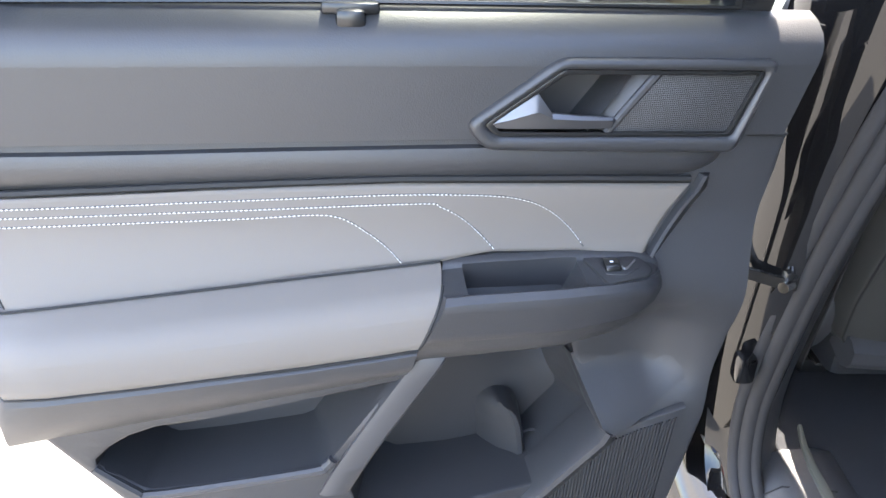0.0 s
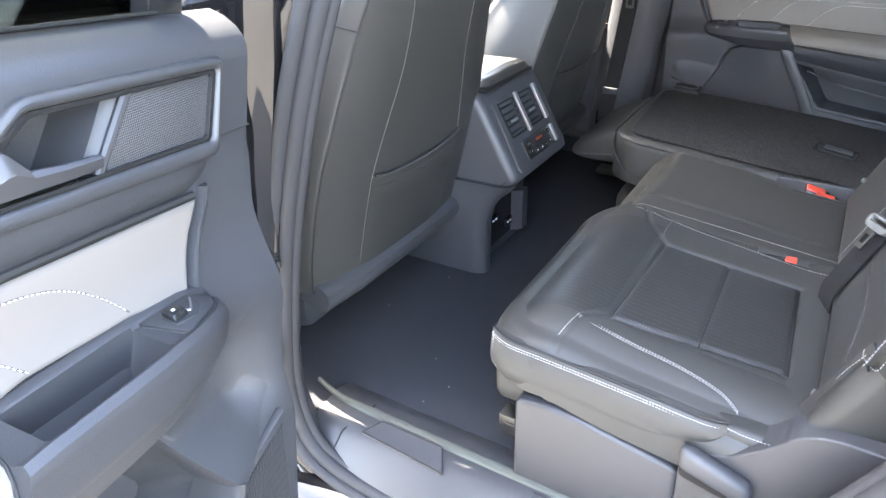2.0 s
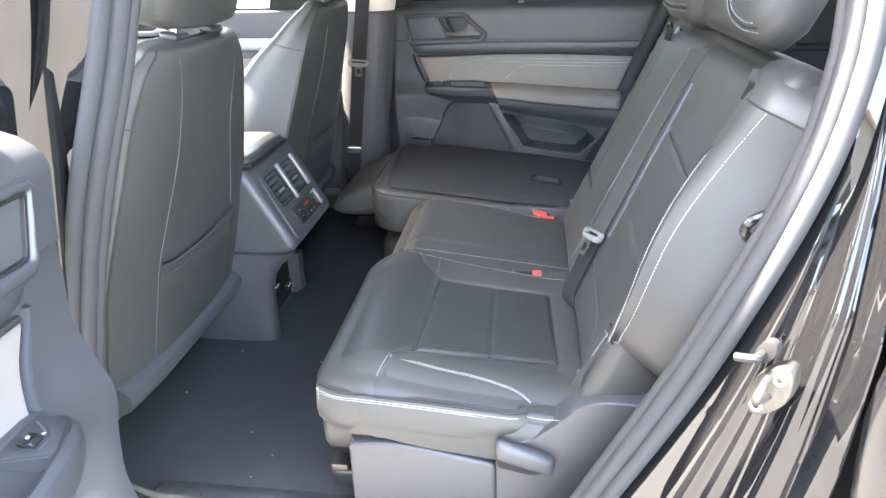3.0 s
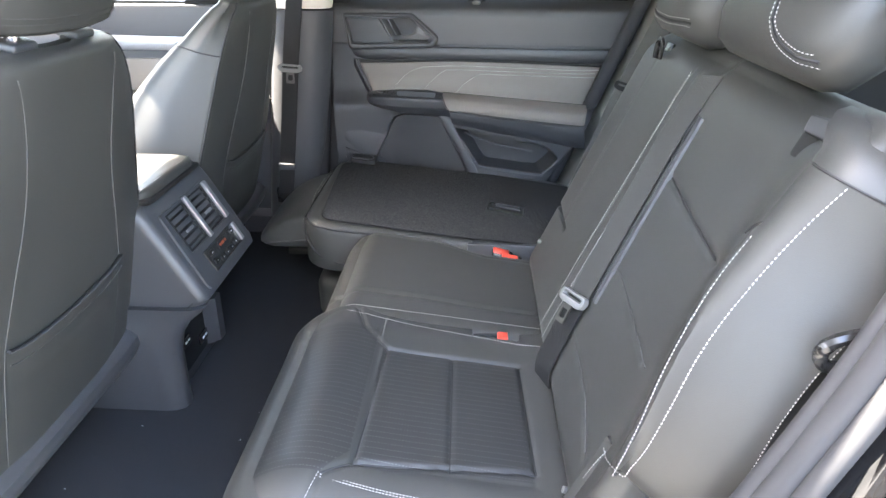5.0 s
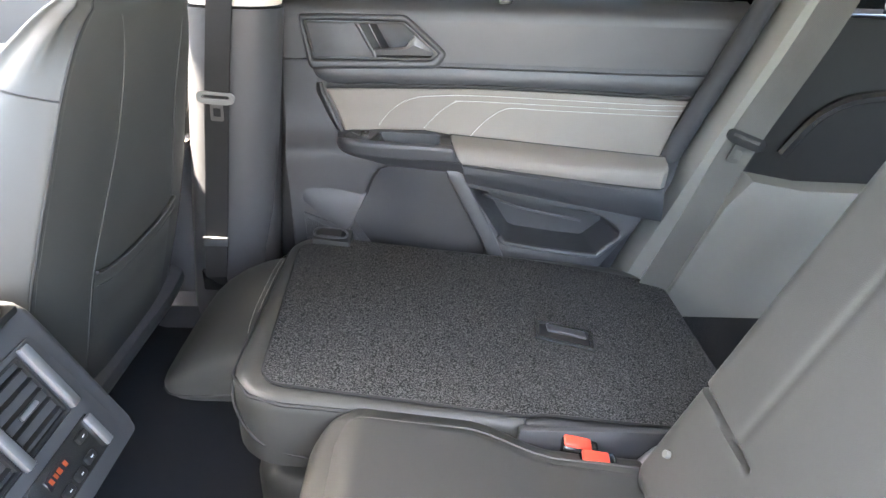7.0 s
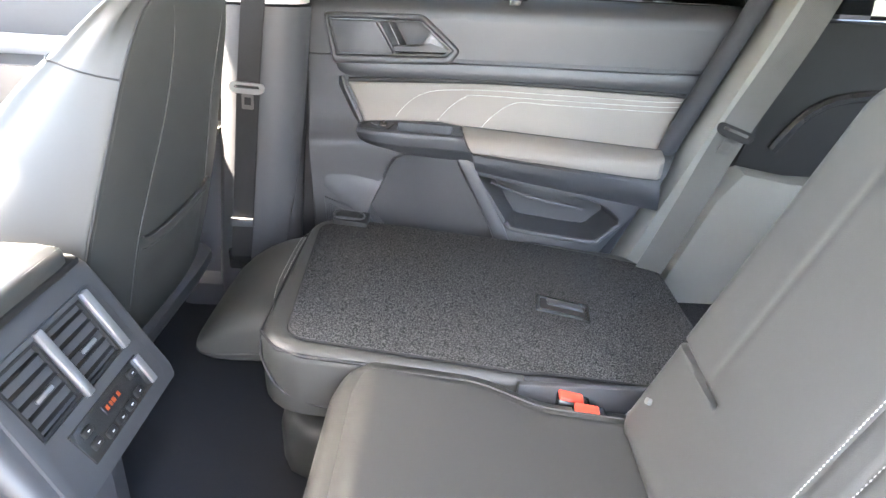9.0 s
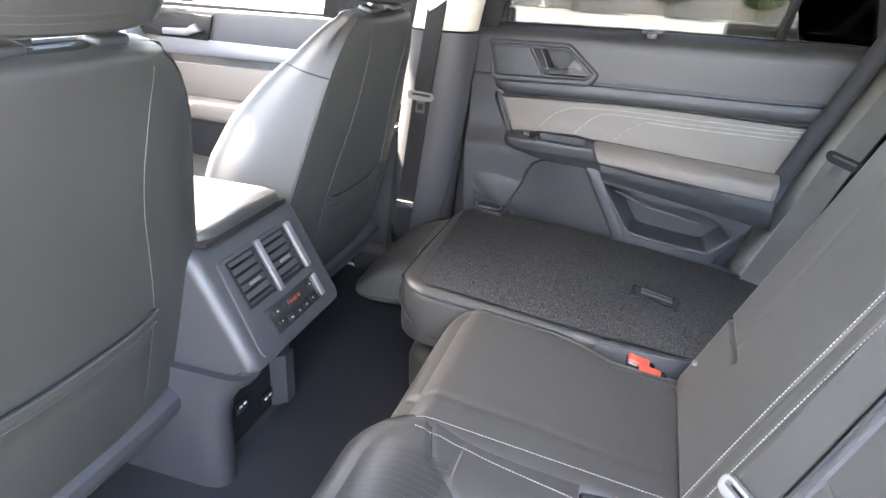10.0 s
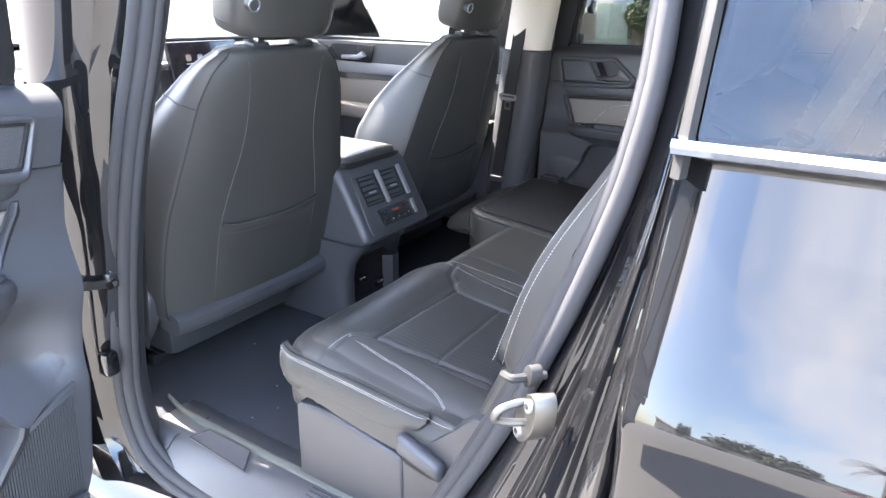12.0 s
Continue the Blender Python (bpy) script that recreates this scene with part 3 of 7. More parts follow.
part("inlay_groove", tube([Vector((x, y, 0.4535 + (y - 0.5) * 0.22)) for x, y in inlay], 0.0013, 6, closed=True), seam_dark, body)
# added strip: the sill plate's sky sheen as a pale band by the carpet
sheen_path = smooth_path([(-0.800, 0.566, 0.470), (-0.755, 0.558, 0.462), (-0.70, 0.553, 0.461), (-0.60, 0.551, 0.4605), (-0.42, 0.550, 0.4605), (-0.20, 0.550, 0.460)], 5)
part("sill_sheen_strip", loft([[p + Vector((0, dy * min(0.6, 0.25 + i * 0.03), dz)) for dy, dz in ((-0.012, -0.004), (-0.010, 0.0015), (0.0, 0.003), (0.013, 0.0015), (0.015, -0.004))] for i, p in enumerate(sheen_path)]), sheen_m, body, "pale grey-green strip standing for the sky's sheen on the sill plate")
part("sill_joint", tube([(-0.700, 0.47, 0.412), (-0.694, 0.50, 0.446), (-0.672, 0.57, 0.460)], 0.0014, 6), seam_dark, body)
for k in range(9):
    part("tread_rib", box(-0.285, 0.500 + 0.009 * k, 0.449 + 0.0016 * k, 0.13, 0.004, 0.004, 0.001, 1), rubber, body)

part("quarter_trim", warp(plate([(0.00, 0.46), (0.075, 0.60), (0.135, 0.80), (0.190, 1.0), (0.215, 1.165), (1.88, 1.165), (1.88, 0.46)], 0.0, 0.012, bevel=0.003), lambda x, w, z: Vector((x, 0.464 + w, z))), vent_black, body, "black inner quarter trim")

# hinge side: check strap, hinge, wiring boot, plug
part("check_strap", loft([[Vector((x, y, z)) + Vector((0, 0, dz)) + Vector((0.6, -0.8, 0)) * dn for dn, dz in ((-0.004, -0.008), (0.004, -0.008), (0.004, 0.008), (-0.004, 0.008))] for x, y, z in ((-0.800, 0.345, 0.794), (-0.762, 0.402, 0.797), (-0.728, 0.442, 0.799))]), gloss_black, body, "black door check strap")
part("check_bolt", tube([(-0.728, 0.448, 0.798), (-0.716, 0.433, 0.800)], 0.0075, 12), chrome, body)
part("check_bracket", box(-0.737, 0.452, 0.801, 0.022, 0.026, 0.030, 0.004), gloss_black, body)
part("hinge", box(-0.760, 0.43, 0.63, 0.03, 0.03, 0.05, 0.008), paint, body)
# striker on the jamb
strk = Vector((0.130, 0.3665, 0.893))
SN = Vector((-0.63, -0.77, 0.05)).normalized()
SU = (Vector((0.33, -0.20, 0.92)) - SN * Vector((0.33, -0.20, 0.92)).dot(SN)).normalized()
SA = SU.cross(SN)


def on_striker(a, w, b):
    return strk + SA * a + SN * w + SU * b


plate_o = [(0.0185 * c * (1 - 0.25 * abs(q)), 0.0345 * q) for c, q in oval(1, 1, 2.2, 28)]
stk = part("striker_plate", warp(plate(plate_o, -0.020, 0.004, bevel=0.0012), on_striker), steel, body, "plated steel door striker")
part("striker_loop", tube(smooth_path([on_striker(*p) for p in ((0.002, 0.003, -0.004), (0.000, 0.020, -0.003), (-0.002, 0.034, 0.001), (-0.004, 0.036, 0.008), (-0.006, 0.030, 0.014), (-0.008, 0.016, 0.016), (-0.009, 0.003, 0.017))], 6), 0.0042, 10), steel, stk)
for b in (-0.021, 0.021):
    part("striker_screw", tube([on_striker(0, 0.003, b), on_striker(0, 0.0075, b)], 0.0068, 14), satin, stk)
    part("screw_socket", tube([on_striker(0, 0.0070, b), on_striker(0, 0.0080, b)], 0.0032, 6), vent_black, stk)
hook = [Vector((0.121, 0.380, 0.930)) + SN * w + Vector((-0.7, 0.6, -0.3)) * a for a, w in ((0.0, -0.02), (0.0, 0.012), (0.004, 0.018), (0.022, 0.018))]
part("bump_stop", tube(smooth_path(hook, 5), 0.0048, 8), vent_black, body, "black rubber-tipped hook")
part("bump_stop_foot", warp(plate([(0.009 * c, 0.014 * q) for c, q in oval(1, 1, 2.2, 18)], -0.010, 0.002, bevel=0.001), lambda a, w, b: on_striker(a, w, b) + Vector((-0.007, 0.011, 0.040))), vent_black, body)


# ---------------------------------------------------------------- rear doors
def bulge(z):
    """How far the trim stands into the car lower down."""
    t = max(0.0, min(1.0, (0.985 - z) / 0.145))
    return 0.048 * t * t * (3 - 2 * t)


def ease(v):
    v = max(0.0, min(1.0, v))
    return v * v * (3 - 2 * v)


def swell(u, z, fall=1.0):
    """The carrier stands further out under the armrest and falls back over the speaker."""
    return 0.020 * ease((u - 0.20) / 0.16) * ease((0.90 - z) / 0.06) - 0.045 * fall * ease((0.30 - u) / 0.10) * ease((0.90 - z) / 0.07) * ease((z - 0.715) / 0.075) * (0.35 + 0.65 * ease((u - 0.04) / 0.07))


CUTS = [0.84 + 0.0125 * k for k in range(12)]


def rear_door(place, name, label, bin_deep, fall):
    """A rear door: u runs back from the hinge edge, w into the car, z up."""
    d = thing(name, place(0.4, 0.0, 0.45), label, "car door", "rear doors")

    def put(pname, bm, m, parent=d, plabel="", smooth=40, low=False):
        for zc in CUTS:
            bmesh.ops.bisect_plane(bm, geom=bm.verts[:] + bm.edges[:] + bm.faces[:], dist=1e-5, plane_co=(0, 0, zc), plane_no=(0, 0, 1))
        if low:
            for k, axis in [(0.06 + 0.025 * i, (1, 0, 0)) for i in range(12)] + [(0.71 + 0.016 * i, (0, 0, 1)) for i in range(8)]:
                bmesh.ops.bisect_plane(bm, geom=bm.verts[:] + bm.edges[:] + bm.faces[:], dist=1e-5, plane_co=(k * axis[0], 0, k * axis[2]), plane_no=axis)
            warp(bm, lambda u, w, z: Vector((u, w + swell(u, z, fall), z)))
        return part(pname, warp(bm, place), m, parent, plabel, smooth)

    # steel shell behind the trim, window frame and glass
    put("outer_skin", plate([(0.045, 0.42), (0.50, 0.42), (0.62, 0.54), (0.79, 0.81), (0.875, 1.05), (0.90, 1.15), (-0.030, 1.15), (0.0, 0.9), (0.035, 0.6)], -0.160, -0.140, bevel=0.008), paint)
    frame_u = [(0.035, 1.145), (0.035, 1.20), (0.115, 1.57), (0.20, 1.62), (0.62, 1.62), (0.80, 1.56), (0.93, 1.145)]
    inner = [(0.075, 1.165), (0.075, 1.20), (0.150, 1.54), (0.22, 1.58), (0.60, 1.58), (0.755, 1.53), (0.885, 1.165)]
    lean = lambda u, w, z: place(u, w + max(0.0, z - 1.16) * 0.30, z)
    part("window_frame", warp(plate(frame_u, -0.075, -0.030, holes=[inner], bevel=0.004), lean), gloss_black, d)
    part("window_pane", warp(plate(inner, -0.056, -0.052), lean), tint_glass, d)
    part("window_divider", warp(box(0.70, -0.052, 1.36, 0.022, 0.02, 0.42, 0.004), lambda u, w, z: lean(u + (z - 1.165) * 0.07, w, z)), gloss_black, d)
    put("belt_strip", plate([(-0.03, 1.138), (0.92, 1.138), (0.92, 1.152), (-0.03, 1.152)], -0.142, -0.033, bevel=0.002), gloss_black)
    # window ledge and upper trim: a rolled top over a flat face with the opening for handle and tweeter
    ledge = [[(u, w, z + (0.004 * math.sin(u * 3) if z > 1.13 else 0.0)) for w, z in ((-0.045, 1.150), (-0.040, 1.164), (-0.030, 1.166), (-0.012, 1.160), (0.003, 1.151), (0.011, 1.143), (0.0155, 1.135), (0.017, 1.125), (0.005, 1.125), (-0.02, 1.125))]
             for u in (0.000, 0.10, 0.25, 0.40, 0.55, 0.70, 0.865)]
    slant = lambda u, z: u + (1.14 - z) * (0.20 if u < 0.05 else 0.35 if u > 0.8 else 0.0) + (0.02 if u > 0.8 else 0.0)
    up = put("upper_trim", loft([[Vector((slant(u, z), w, z)) for u, w, z in s] for s in ledge]), soft_black, d, "grained soft black upper trim")
    b_out = rounded([(0.332, 1.073), (0.249, 1.133), (0.043, 1.131), (0.066, 1.041), (0.312, 1.048)], 0.012)
    b_in = rounded([(0.314, 1.0725), (0.245, 1.1225), (0.054, 1.1205), (0.073, 1.0575), (0.302, 1.0615)], 0.005)
    face = [(0.886, 1.125), (slant(0, 1.125), 1.125), (slant(0, 1.09), 1.09), (slant(0, 1.058), 1.058), (0.40, 1.058), (0.914, 1.058)]
    put("trim_face", plate(face, -0.02, 0.017, holes=[b_in], bevel=0.0), soft_black, up)
    put("window_slot", box(0.46, -0.032, 1.1685, 0.78, 0.010, 0.004, 0.001, 1), gloss_black, up)
    put("slot_trim", tube([(0.07, -0.024, 1.169), (0.46, -0.024, 1.172), (0.85, -0.024, 1.169)], 0.0022, 6), gloss_black, up)
    put("shade_hook", join(box(0.43, -0.016, 1.168, 0.050, 0.016, 0.010, 0.003), box(0.43, -0.004, 1.160, 0.026, 0.014, 0.018, 0.005)), gloss_black, d)

    def sweep(path, sections):
        """Rows of (w, offset across) along a path in u and z; offsets shrink with the third number of a path point."""
        pts = smooth_path([Vector(p) for p in path], 6)
        rows = []
        for i, p in enumerate(pts):
            a, b = pts[max(0, i - 1)], pts[min(len(pts) - 1, i + 1)]
            t = Vector((b.x - a.x, b.y - a.y)).normalized()
            n = Vector((-t.y, t.x)) * p.z
            rows.append([Vector((p.x + n.x * off, w * (0.1 + 0.9 * p.z), p.y + n.y * off)) for w, off in sections])
        return loft(rows)

    # belt moulding: a rounded rail below the upper trim, its front end turned up into the joint
    put("belt_moulding", sweep([(0.900, 1.033, 1), (0.70, 1.030, 1), (0.50, 1.031, 1), (0.30, 1.031, 1), (0.14, 1.031, 1), (0.105, 1.032, 0.97), (0.084, 1.037, 0.80), (0.070, 1.046, 0.50), (0.062, 1.056, 0.20)],
                               ((-0.01, -0.021), (0.008, -0.0205), (0.0145, -0.017), (0.0175, -0.008), (0.0170, 0.003), (0.0125, 0.014), (0.005, 0.020), (-0.01, 0.021))), soft_black, d, "grained rail across the door")
    put("shadow_gap", plate([(0.07, 1.062), (0.86, 1.058), (0.86, 1.046), (0.07, 1.046)], -0.01, 0.006), seam_dark)
    put("moulding_gap", tube([(0.800, 0.0135, 1.0105), (0.56, 0.0145, 1.0165), (0.39, 0.0145, 1.0185), (0.20, 0.0140, 1.0145), (0.100, 0.0135, 1.0110)], 0.0036, 6), seam_dark)
    # carrier panel with its pockets
    carrier = [(0.006, 1.056), (0.010, 1.02), (0.022, 0.90), (0.036, 0.76), (0.050, 0.58), (0.078, 0.50), (0.48, 0.47), (0.575, 0.52), (0.655, 0.607), (0.770, 0.81), (0.862, 1.05), (0.84, 1.062)]
    pocket = [(0.398, 0.820), (0.497, 0.803), (0.600, 0.785), (0.640, 0.778), (0.668, 0.768), (0.690, 0.754), (0.706, 0.738), (0.707, 0.730), (0.700, 0.722), (0.672, 0.692), (0.662, 0.686), (0.600, 0.690), (0.490, 0.703), (0.474, 0.710), (0.466, 0.722)]
    bottle = [(0.362, 0.850), (0.300, 0.852), (0.240, 0.850), (0.214, 0.840), (0.200, 0.820), (0.191, 0.790), (0.176, 0.754), (0.162, 0.730), (0.160, 0.718), (0.165, 0.708), (0.225, 0.630), (0.240, 0.627), (0.420, 0.624), (0.445, 0.640), (0.452, 0.670)]
    put("carrier_panel", plate(carrier, -0.03, 0.010, holes=[pocket, bottle], bevel=0.005), plastic, d, "dark plastic door carrier panel", low=True)
    cx = sum(p[0] for p in pocket) / len(pocket)
    cz = sum(p[1] for p in pocket) / len(pocket)

    def pan(poly, deep, shrink, lift, c):
        secs = []
        for w, s in ((0.006, 1.0), (-deep * 0.5, 1 - shrink * 0.4), (-deep, 1 - shrink)):
            secs.append([Vector((c[0] + (p[0] - c[0]) * s, w, c[1] + (p[1] - c[1]) * s + lift * (1 - s))) for p in poly])
        bm = loft(secs, cap=False)
        bm.faces.new([v for v in bm.verts][-len(poly):])
        return bm

    put("door_pocket", pan(pocket, 0.075, 0.16, -0.03, (cx, cz)), plastic, low=True)
    bc = (0.30, 0.63)
    put("bottle_bin", pan(bottle, bin_deep, 0.20 * bin_deep / 0.09, 0.0, bc), plastic, low=True)
    put("pocket_ledge", tube([(0.428, -0.012, 0.800), (0.505, -0.040, 0.762), (0.530, -0.042, 0.756), (0.640, -0.042, 0.736)], 0.0028, 6), plastic_grey, low=True)
    # raised rims: the slanting strut, the swept shoulder over the speaker, the bottle post
    put("strut", loft([[Vector((u + du, w, z)) for du, w in ((-0.018, 0.000), (-0.016, 0.013), (-0.012, 0.016), (0.010, 0.016), (0.016, 0.013), (0.020, 0.000))] for u, z in ((0.360, 0.856), (0.378, 0.826), (0.400, 0.790), (0.428, 0.743), (0.452, 0.700), (0.470, 0.664))]), plastic_grey, d, "raised slanting strut", low=True)
    put("pocket_rim", tube(smooth_path([(0.468, 0.010, 0.716), (0.476, 0.010, 0.706), (0.492, 0.011, 0.700), (0.600, 0.011, 0.687), (0.664, 0.011, 0.682), (0.678, 0.011, 0.690), (0.711, 0.009, 0.726)], 5), 0.0055, 8), plastic_grey, low=True)
    dome = []
    for j in range(15):
        t = min(1.0, j / 13)
        e = Vector((0.194, 0.792)).lerp(Vector((0.160, 0.714)), t)
        f = Vector((0.050, 0.810)).lerp(Vector((0.058, 0.770)), t)
        rise = (0.036 - 0.016 * fall) * t * t * (3 - 2 * t) if j < 14 else 0.002
        row = [Vector((e.x + 0.006, -0.03, e.y)), Vector((e.x + 0.003, 0.002 + rise * 0.9, e.y))]
        for i in range(13):
            s = i / 12
            p = e.lerp(f, s)
            p.y += 0.008 * math.sin(math.pi * s) * (1 - t) - 0.006 * math.sin(math.pi * s) * t - (0.004 * (1 - s) if j == 14 else 0.0)
            row.append(Vector((p.x, 0.0085 + rise * (1 - s) ** 0.9, p.y)))
        dome.append(row)
    put("shoulder", loft(dome, cap=False, closed=False), plastic, d, "swept shoulder over the door speaker", 60, low=True)
    put("bin_edge", loft([[Vector((u + du, w, z + dz)) for du, w, dz in ((0.006, -0.03, 0.004), (0.005, 0.020, 0.003), (0.003, 0.028, 0.001), (-0.002, 0.030, -0.002), (-0.014, 0.022, -0.009), (-0.020, 0.006, -0.013))] for u, z in ((0.160, 0.724), (0.164, 0.710), (0.192, 0.674), (0.222, 0.634), (0.244, 0.606), (0.262, 0.588))]), plastic, d)
    put("bottle_post", loft([[Vector((u + du * k, -0.040 + w * (1 if w < 0 else k), z)) for du, w in ((0.050, -0.042), (0.042, -0.030), (0.026, -0.012), (0.010, -0.002), (0.003, 0.004), (-0.003, 0.003), (-0.007, -0.004), (-0.010, -0.042))] for u, z, k in ((0.262, 0.707, 0.25), (0.258, 0.703, 0.55), (0.252, 0.694, 0.85), (0.246, 0.672, 1.0), (0.240, 0.635, 1.05), (0.235, 0.600, 1.1))]), plastic)
    put("bottle_ring", tube(smooth_path([(0.240, -0.045, 0.655), (0.222, -0.055, 0.652), (0.202, -0.050, 0.638), (0.192, -0.035, 0.625)], 6), 0.0018, 6), plastic_grey)
    spk = [(0.064, 0.742), (0.118, 0.722), (0.160, 0.700), (0.232, 0.606), (0.215, 0.585), (0.190, 0.560), (0.100, 0.545), (0.080, 0.60)]
    sg = put("speaker_grille", plate(spk, 0.004, 0.014, bevel=0.003), plastic, d, "ribbed lower speaker grille")
    for k in range(38):
        u = 0.074 + 0.0040 * k
        top = (0.738 - (u - 0.064) * 0.37 if u < 0.118 else 0.718 - (u - 0.118) * 0.50 if u < 0.160 else 0.697 - (u - 0.160) * 1.30) - 0.006
        put("rib", box(u, 0.0150, (top + 0.565) / 2, 0.0020, 0.0030, max(0.02, top - 0.565), 0.0), plastic, sg)
    put("lower_edge", tube(smooth_path([(0.075, 0.018, 0.548), (0.20, 0.024, 0.575), (0.36, 0.022, 0.600), (0.50, 0.016, 0.640)], 5), 0.009, 8), plastic)
    # stitched insert
    ins = [(0.098, 1.006), (0.39, 1.014), (0.56, 1.012), (0.72, 1.008), (0.800, 1.006), (0.790, 0.975), (0.752, 0.885), (0.629, 0.900), (0.503, 0.922), (0.348, 0.935), (0.299, 0.940), (0.207, 0.938), (0.143, 0.927)]
    insert = put("insert_panel", plate(ins, 0.0, 0.017, bevel=0.006, seg=3), grey_leather, d, "warm grey leather insert with white stitching")
    put("insert_gap", tube([Vector((u, 0.0085, z)) for u, z in ins], 0.0046, 6, closed=True), vent_black, insert)
    put("insert_bevel", loft([[Vector((u + du, w, z)) for du, w in ((-0.002, 0.004), (-0.004, 0.0185), (-0.008, 0.0190), (-0.020 * k, 0.0105), (-0.022 * k, 0.004))] for u, z, k in ((0.093, 1.016, 0.7), (0.098, 1.000, 1.0), (0.118, 0.966, 1.0), (0.138, 0.934, 0.8), (0.142, 0.926, 0.5))]), plastic)
    lines = ([(0.795, 0.999), (0.722, 0.998), (0.541, 1.001), (0.394, 1.003), (0.310, 1.000), (0.273, 0.995), (0.246, 0.984), (0.222, 0.965), (0.205, 0.944)],
             [(0.790, 0.990), (0.725, 0.989), (0.542, 0.991), (0.374, 0.993), (0.352, 0.989), (0.330, 0.976), (0.312, 0.960), (0.298, 0.945)],
             [(0.785, 0.980), (0.728, 0.980), (0.544, 0.982), (0.475, 0.984), (0.448, 0.980), (0.425, 0.966), (0.405, 0.950), (0.390, 0.934)])
    for line in lines:
        put("stitch_line", stitches(smooth_path([Vector((u, 0.0179, z)) for u, z in line], 6), 0.0046, 0.0012, 0.0010), thread, insert)
        put("stitch_crease", tube(smooth_path([Vector((u, 0.0166, z)) for u, z in line], 6), 0.0011, 5), seam_light, insert)
    # armrest: padded rear part, hard front part with the pull cup
    def arm(u, top, grow=1.0):
        pts = [(0.006, top + 0.004), (0.014, top + 0.003), (0.026, top + 0.001), (0.038, top - 0.003), (0.050, top - 0.006), (0.060, top - 0.010), (0.067, top - 0.017), (0.071, top - 0.027), (0.0715, top - 0.040), (0.070, top - 0.056), (0.066, top - 0.063), (0.050, top - 0.0655), (0.010, top - 0.066)]
        return [Vector((u, 0.004 + w * grow * 0.86 - (bulge(z) - bulge(top)) * 0.6, z)) for w, z in pts]

    def hard_arm(u, top, wf, low, cup, slide=0.0):
        """Section of the hard part: wf how far it stands out, low its height, cup the depth of the pull cup."""
        i0, i1 = 0.036, max(0.040, wf - 0.012)
        pts = [(0.010, 0.004), (i0 - 0.003, 0.002), (i0, 0.0), (i0 + 0.002, -0.003 - cup * 0.96), (i0 + 0.005, -0.004 - cup), (i1 - 0.005, -0.008 - cup), (i1 - 0.002, -0.006 - cup * 0.96),
               (i1, -0.006), (i1 + 0.003, -0.005), (wf - 0.006, -0.007), (wf - 0.002, -0.010), (wf, -0.016), (wf - 0.003, -low * 0.62), (wf - 0.006, -low * 0.66), (wf - 0.016, -low * 0.97), (wf - 0.020, -low), (0.010, -low)]
        return [Vector((u - slide * dz, w - bulge(top + dz), top + dz)) for w, dz in pts]

    hard = [hard_arm(u, top, wf, low, cup, sl) for u, top, wf, low, cup, sl in (
        (0.126, 0.926, 0.050, 0.030, 0, 0), (0.130, 0.929, 0.062, 0.038, 0, 0), (0.138, 0.932, 0.072, 0.048, 0, 0), (0.155, 0.935, 0.083, 0.060, 0, 0), (0.180, 0.936, 0.090, 0.070, 0, 0), (0.214, 0.937, 0.094, 0.077, 0, 0), (0.2145, 0.937, 0.094, 0.077, 0.004, 0),
        (0.232, 0.937, 0.096, 0.080, 0.050, 0), (0.26, 0.936, 0.096, 0.082, 0.052, 0), (0.30, 0.935, 0.096, 0.083, 0.052, 0), (0.326, 0.934, 0.096, 0.084, 0.050, 0), (0.330, 0.934, 0.096, 0.084, 0.004, 0.0), (0.3305, 0.934, 0.096, 0.084, 0, 0.0), (0.350, 0.932, 0.096, 0.086, 0, 0.42))]
    grip = put("armrest_grip", loft(hard), plastic, d, "dark plastic armrest with a pull cup", 35)
    put("cup_mat", box(0.280, 0.0230, 0.8800, 0.082, 0.036, 0.004, 0.001, 1), vent_black, grip)
    soft = []
    for k, u in enumerate((0.352, 0.358, 0.40, 0.48, 0.56, 0.64, 0.72, 0.758, 0.770)):
        g = 1.0 if k < 6 else (0.97, 0.88, 0.66)[k - 6]
        s = arm(u, 0.931 - (u - 0.352) * 0.075, g)
        soft.append([p + Vector((max(0, 0.93 - p.z) * (0.42 if k < 2 else 0.2 if k == 2 else 0), 0.0015, 0.0015)) for p in s])
    pad = put("armrest_pad", loft(soft), grey_leather, d, "padded warm grey leather armrest")
    band_rows = []
    for p in soft:
        q = p[10]
        low_z = 0.8245 - (q.x - 0.398) * 0.165
        foot = Vector((q.x + 0.012, 0.0095 + swell(q.x, low_z), low_z + 0.002))
        band_rows.append([q + Vector((0, -0.030, 0.001)), q + Vector((0.001, -0.0035, -0.0005)), q.lerp(foot, 0.12) + Vector((0, 0.004, 0)), q.lerp(foot, 0.5) + Vector((0, 0.007, 0)), q.lerp(foot, 0.9) + Vector((0, 0.003, 0)), foot, foot + Vector((0, -0.02, 0))])
    put("armrest_band", loft(band_rows), plastic, d, "dark plastic band under the armrest pad")
    put("pad_top_seam", tube([p[1] + Vector((0, 0.0035, 0.0012)) for p in soft], 0.0011, 5), seam_dark, pad)
    put("pad_low_seam", tube([p[10] + Vector((0, 0.0005, -0.001)) for p in soft], 0.0011, 5), seam_dark, pad)
    put("pad_seam", tube([p + Vector((-0.001, 0.001, 0.001)) for p in soft[0][4:11]], 0.0014, 6), seam_dark, pad)
    deck = lambda u, h, w: Vector((u, w - bulge(0.934), 0.9355 - (w - 0.03) * 0.12 + h - max(0, 0.165 - u) * 0.10))
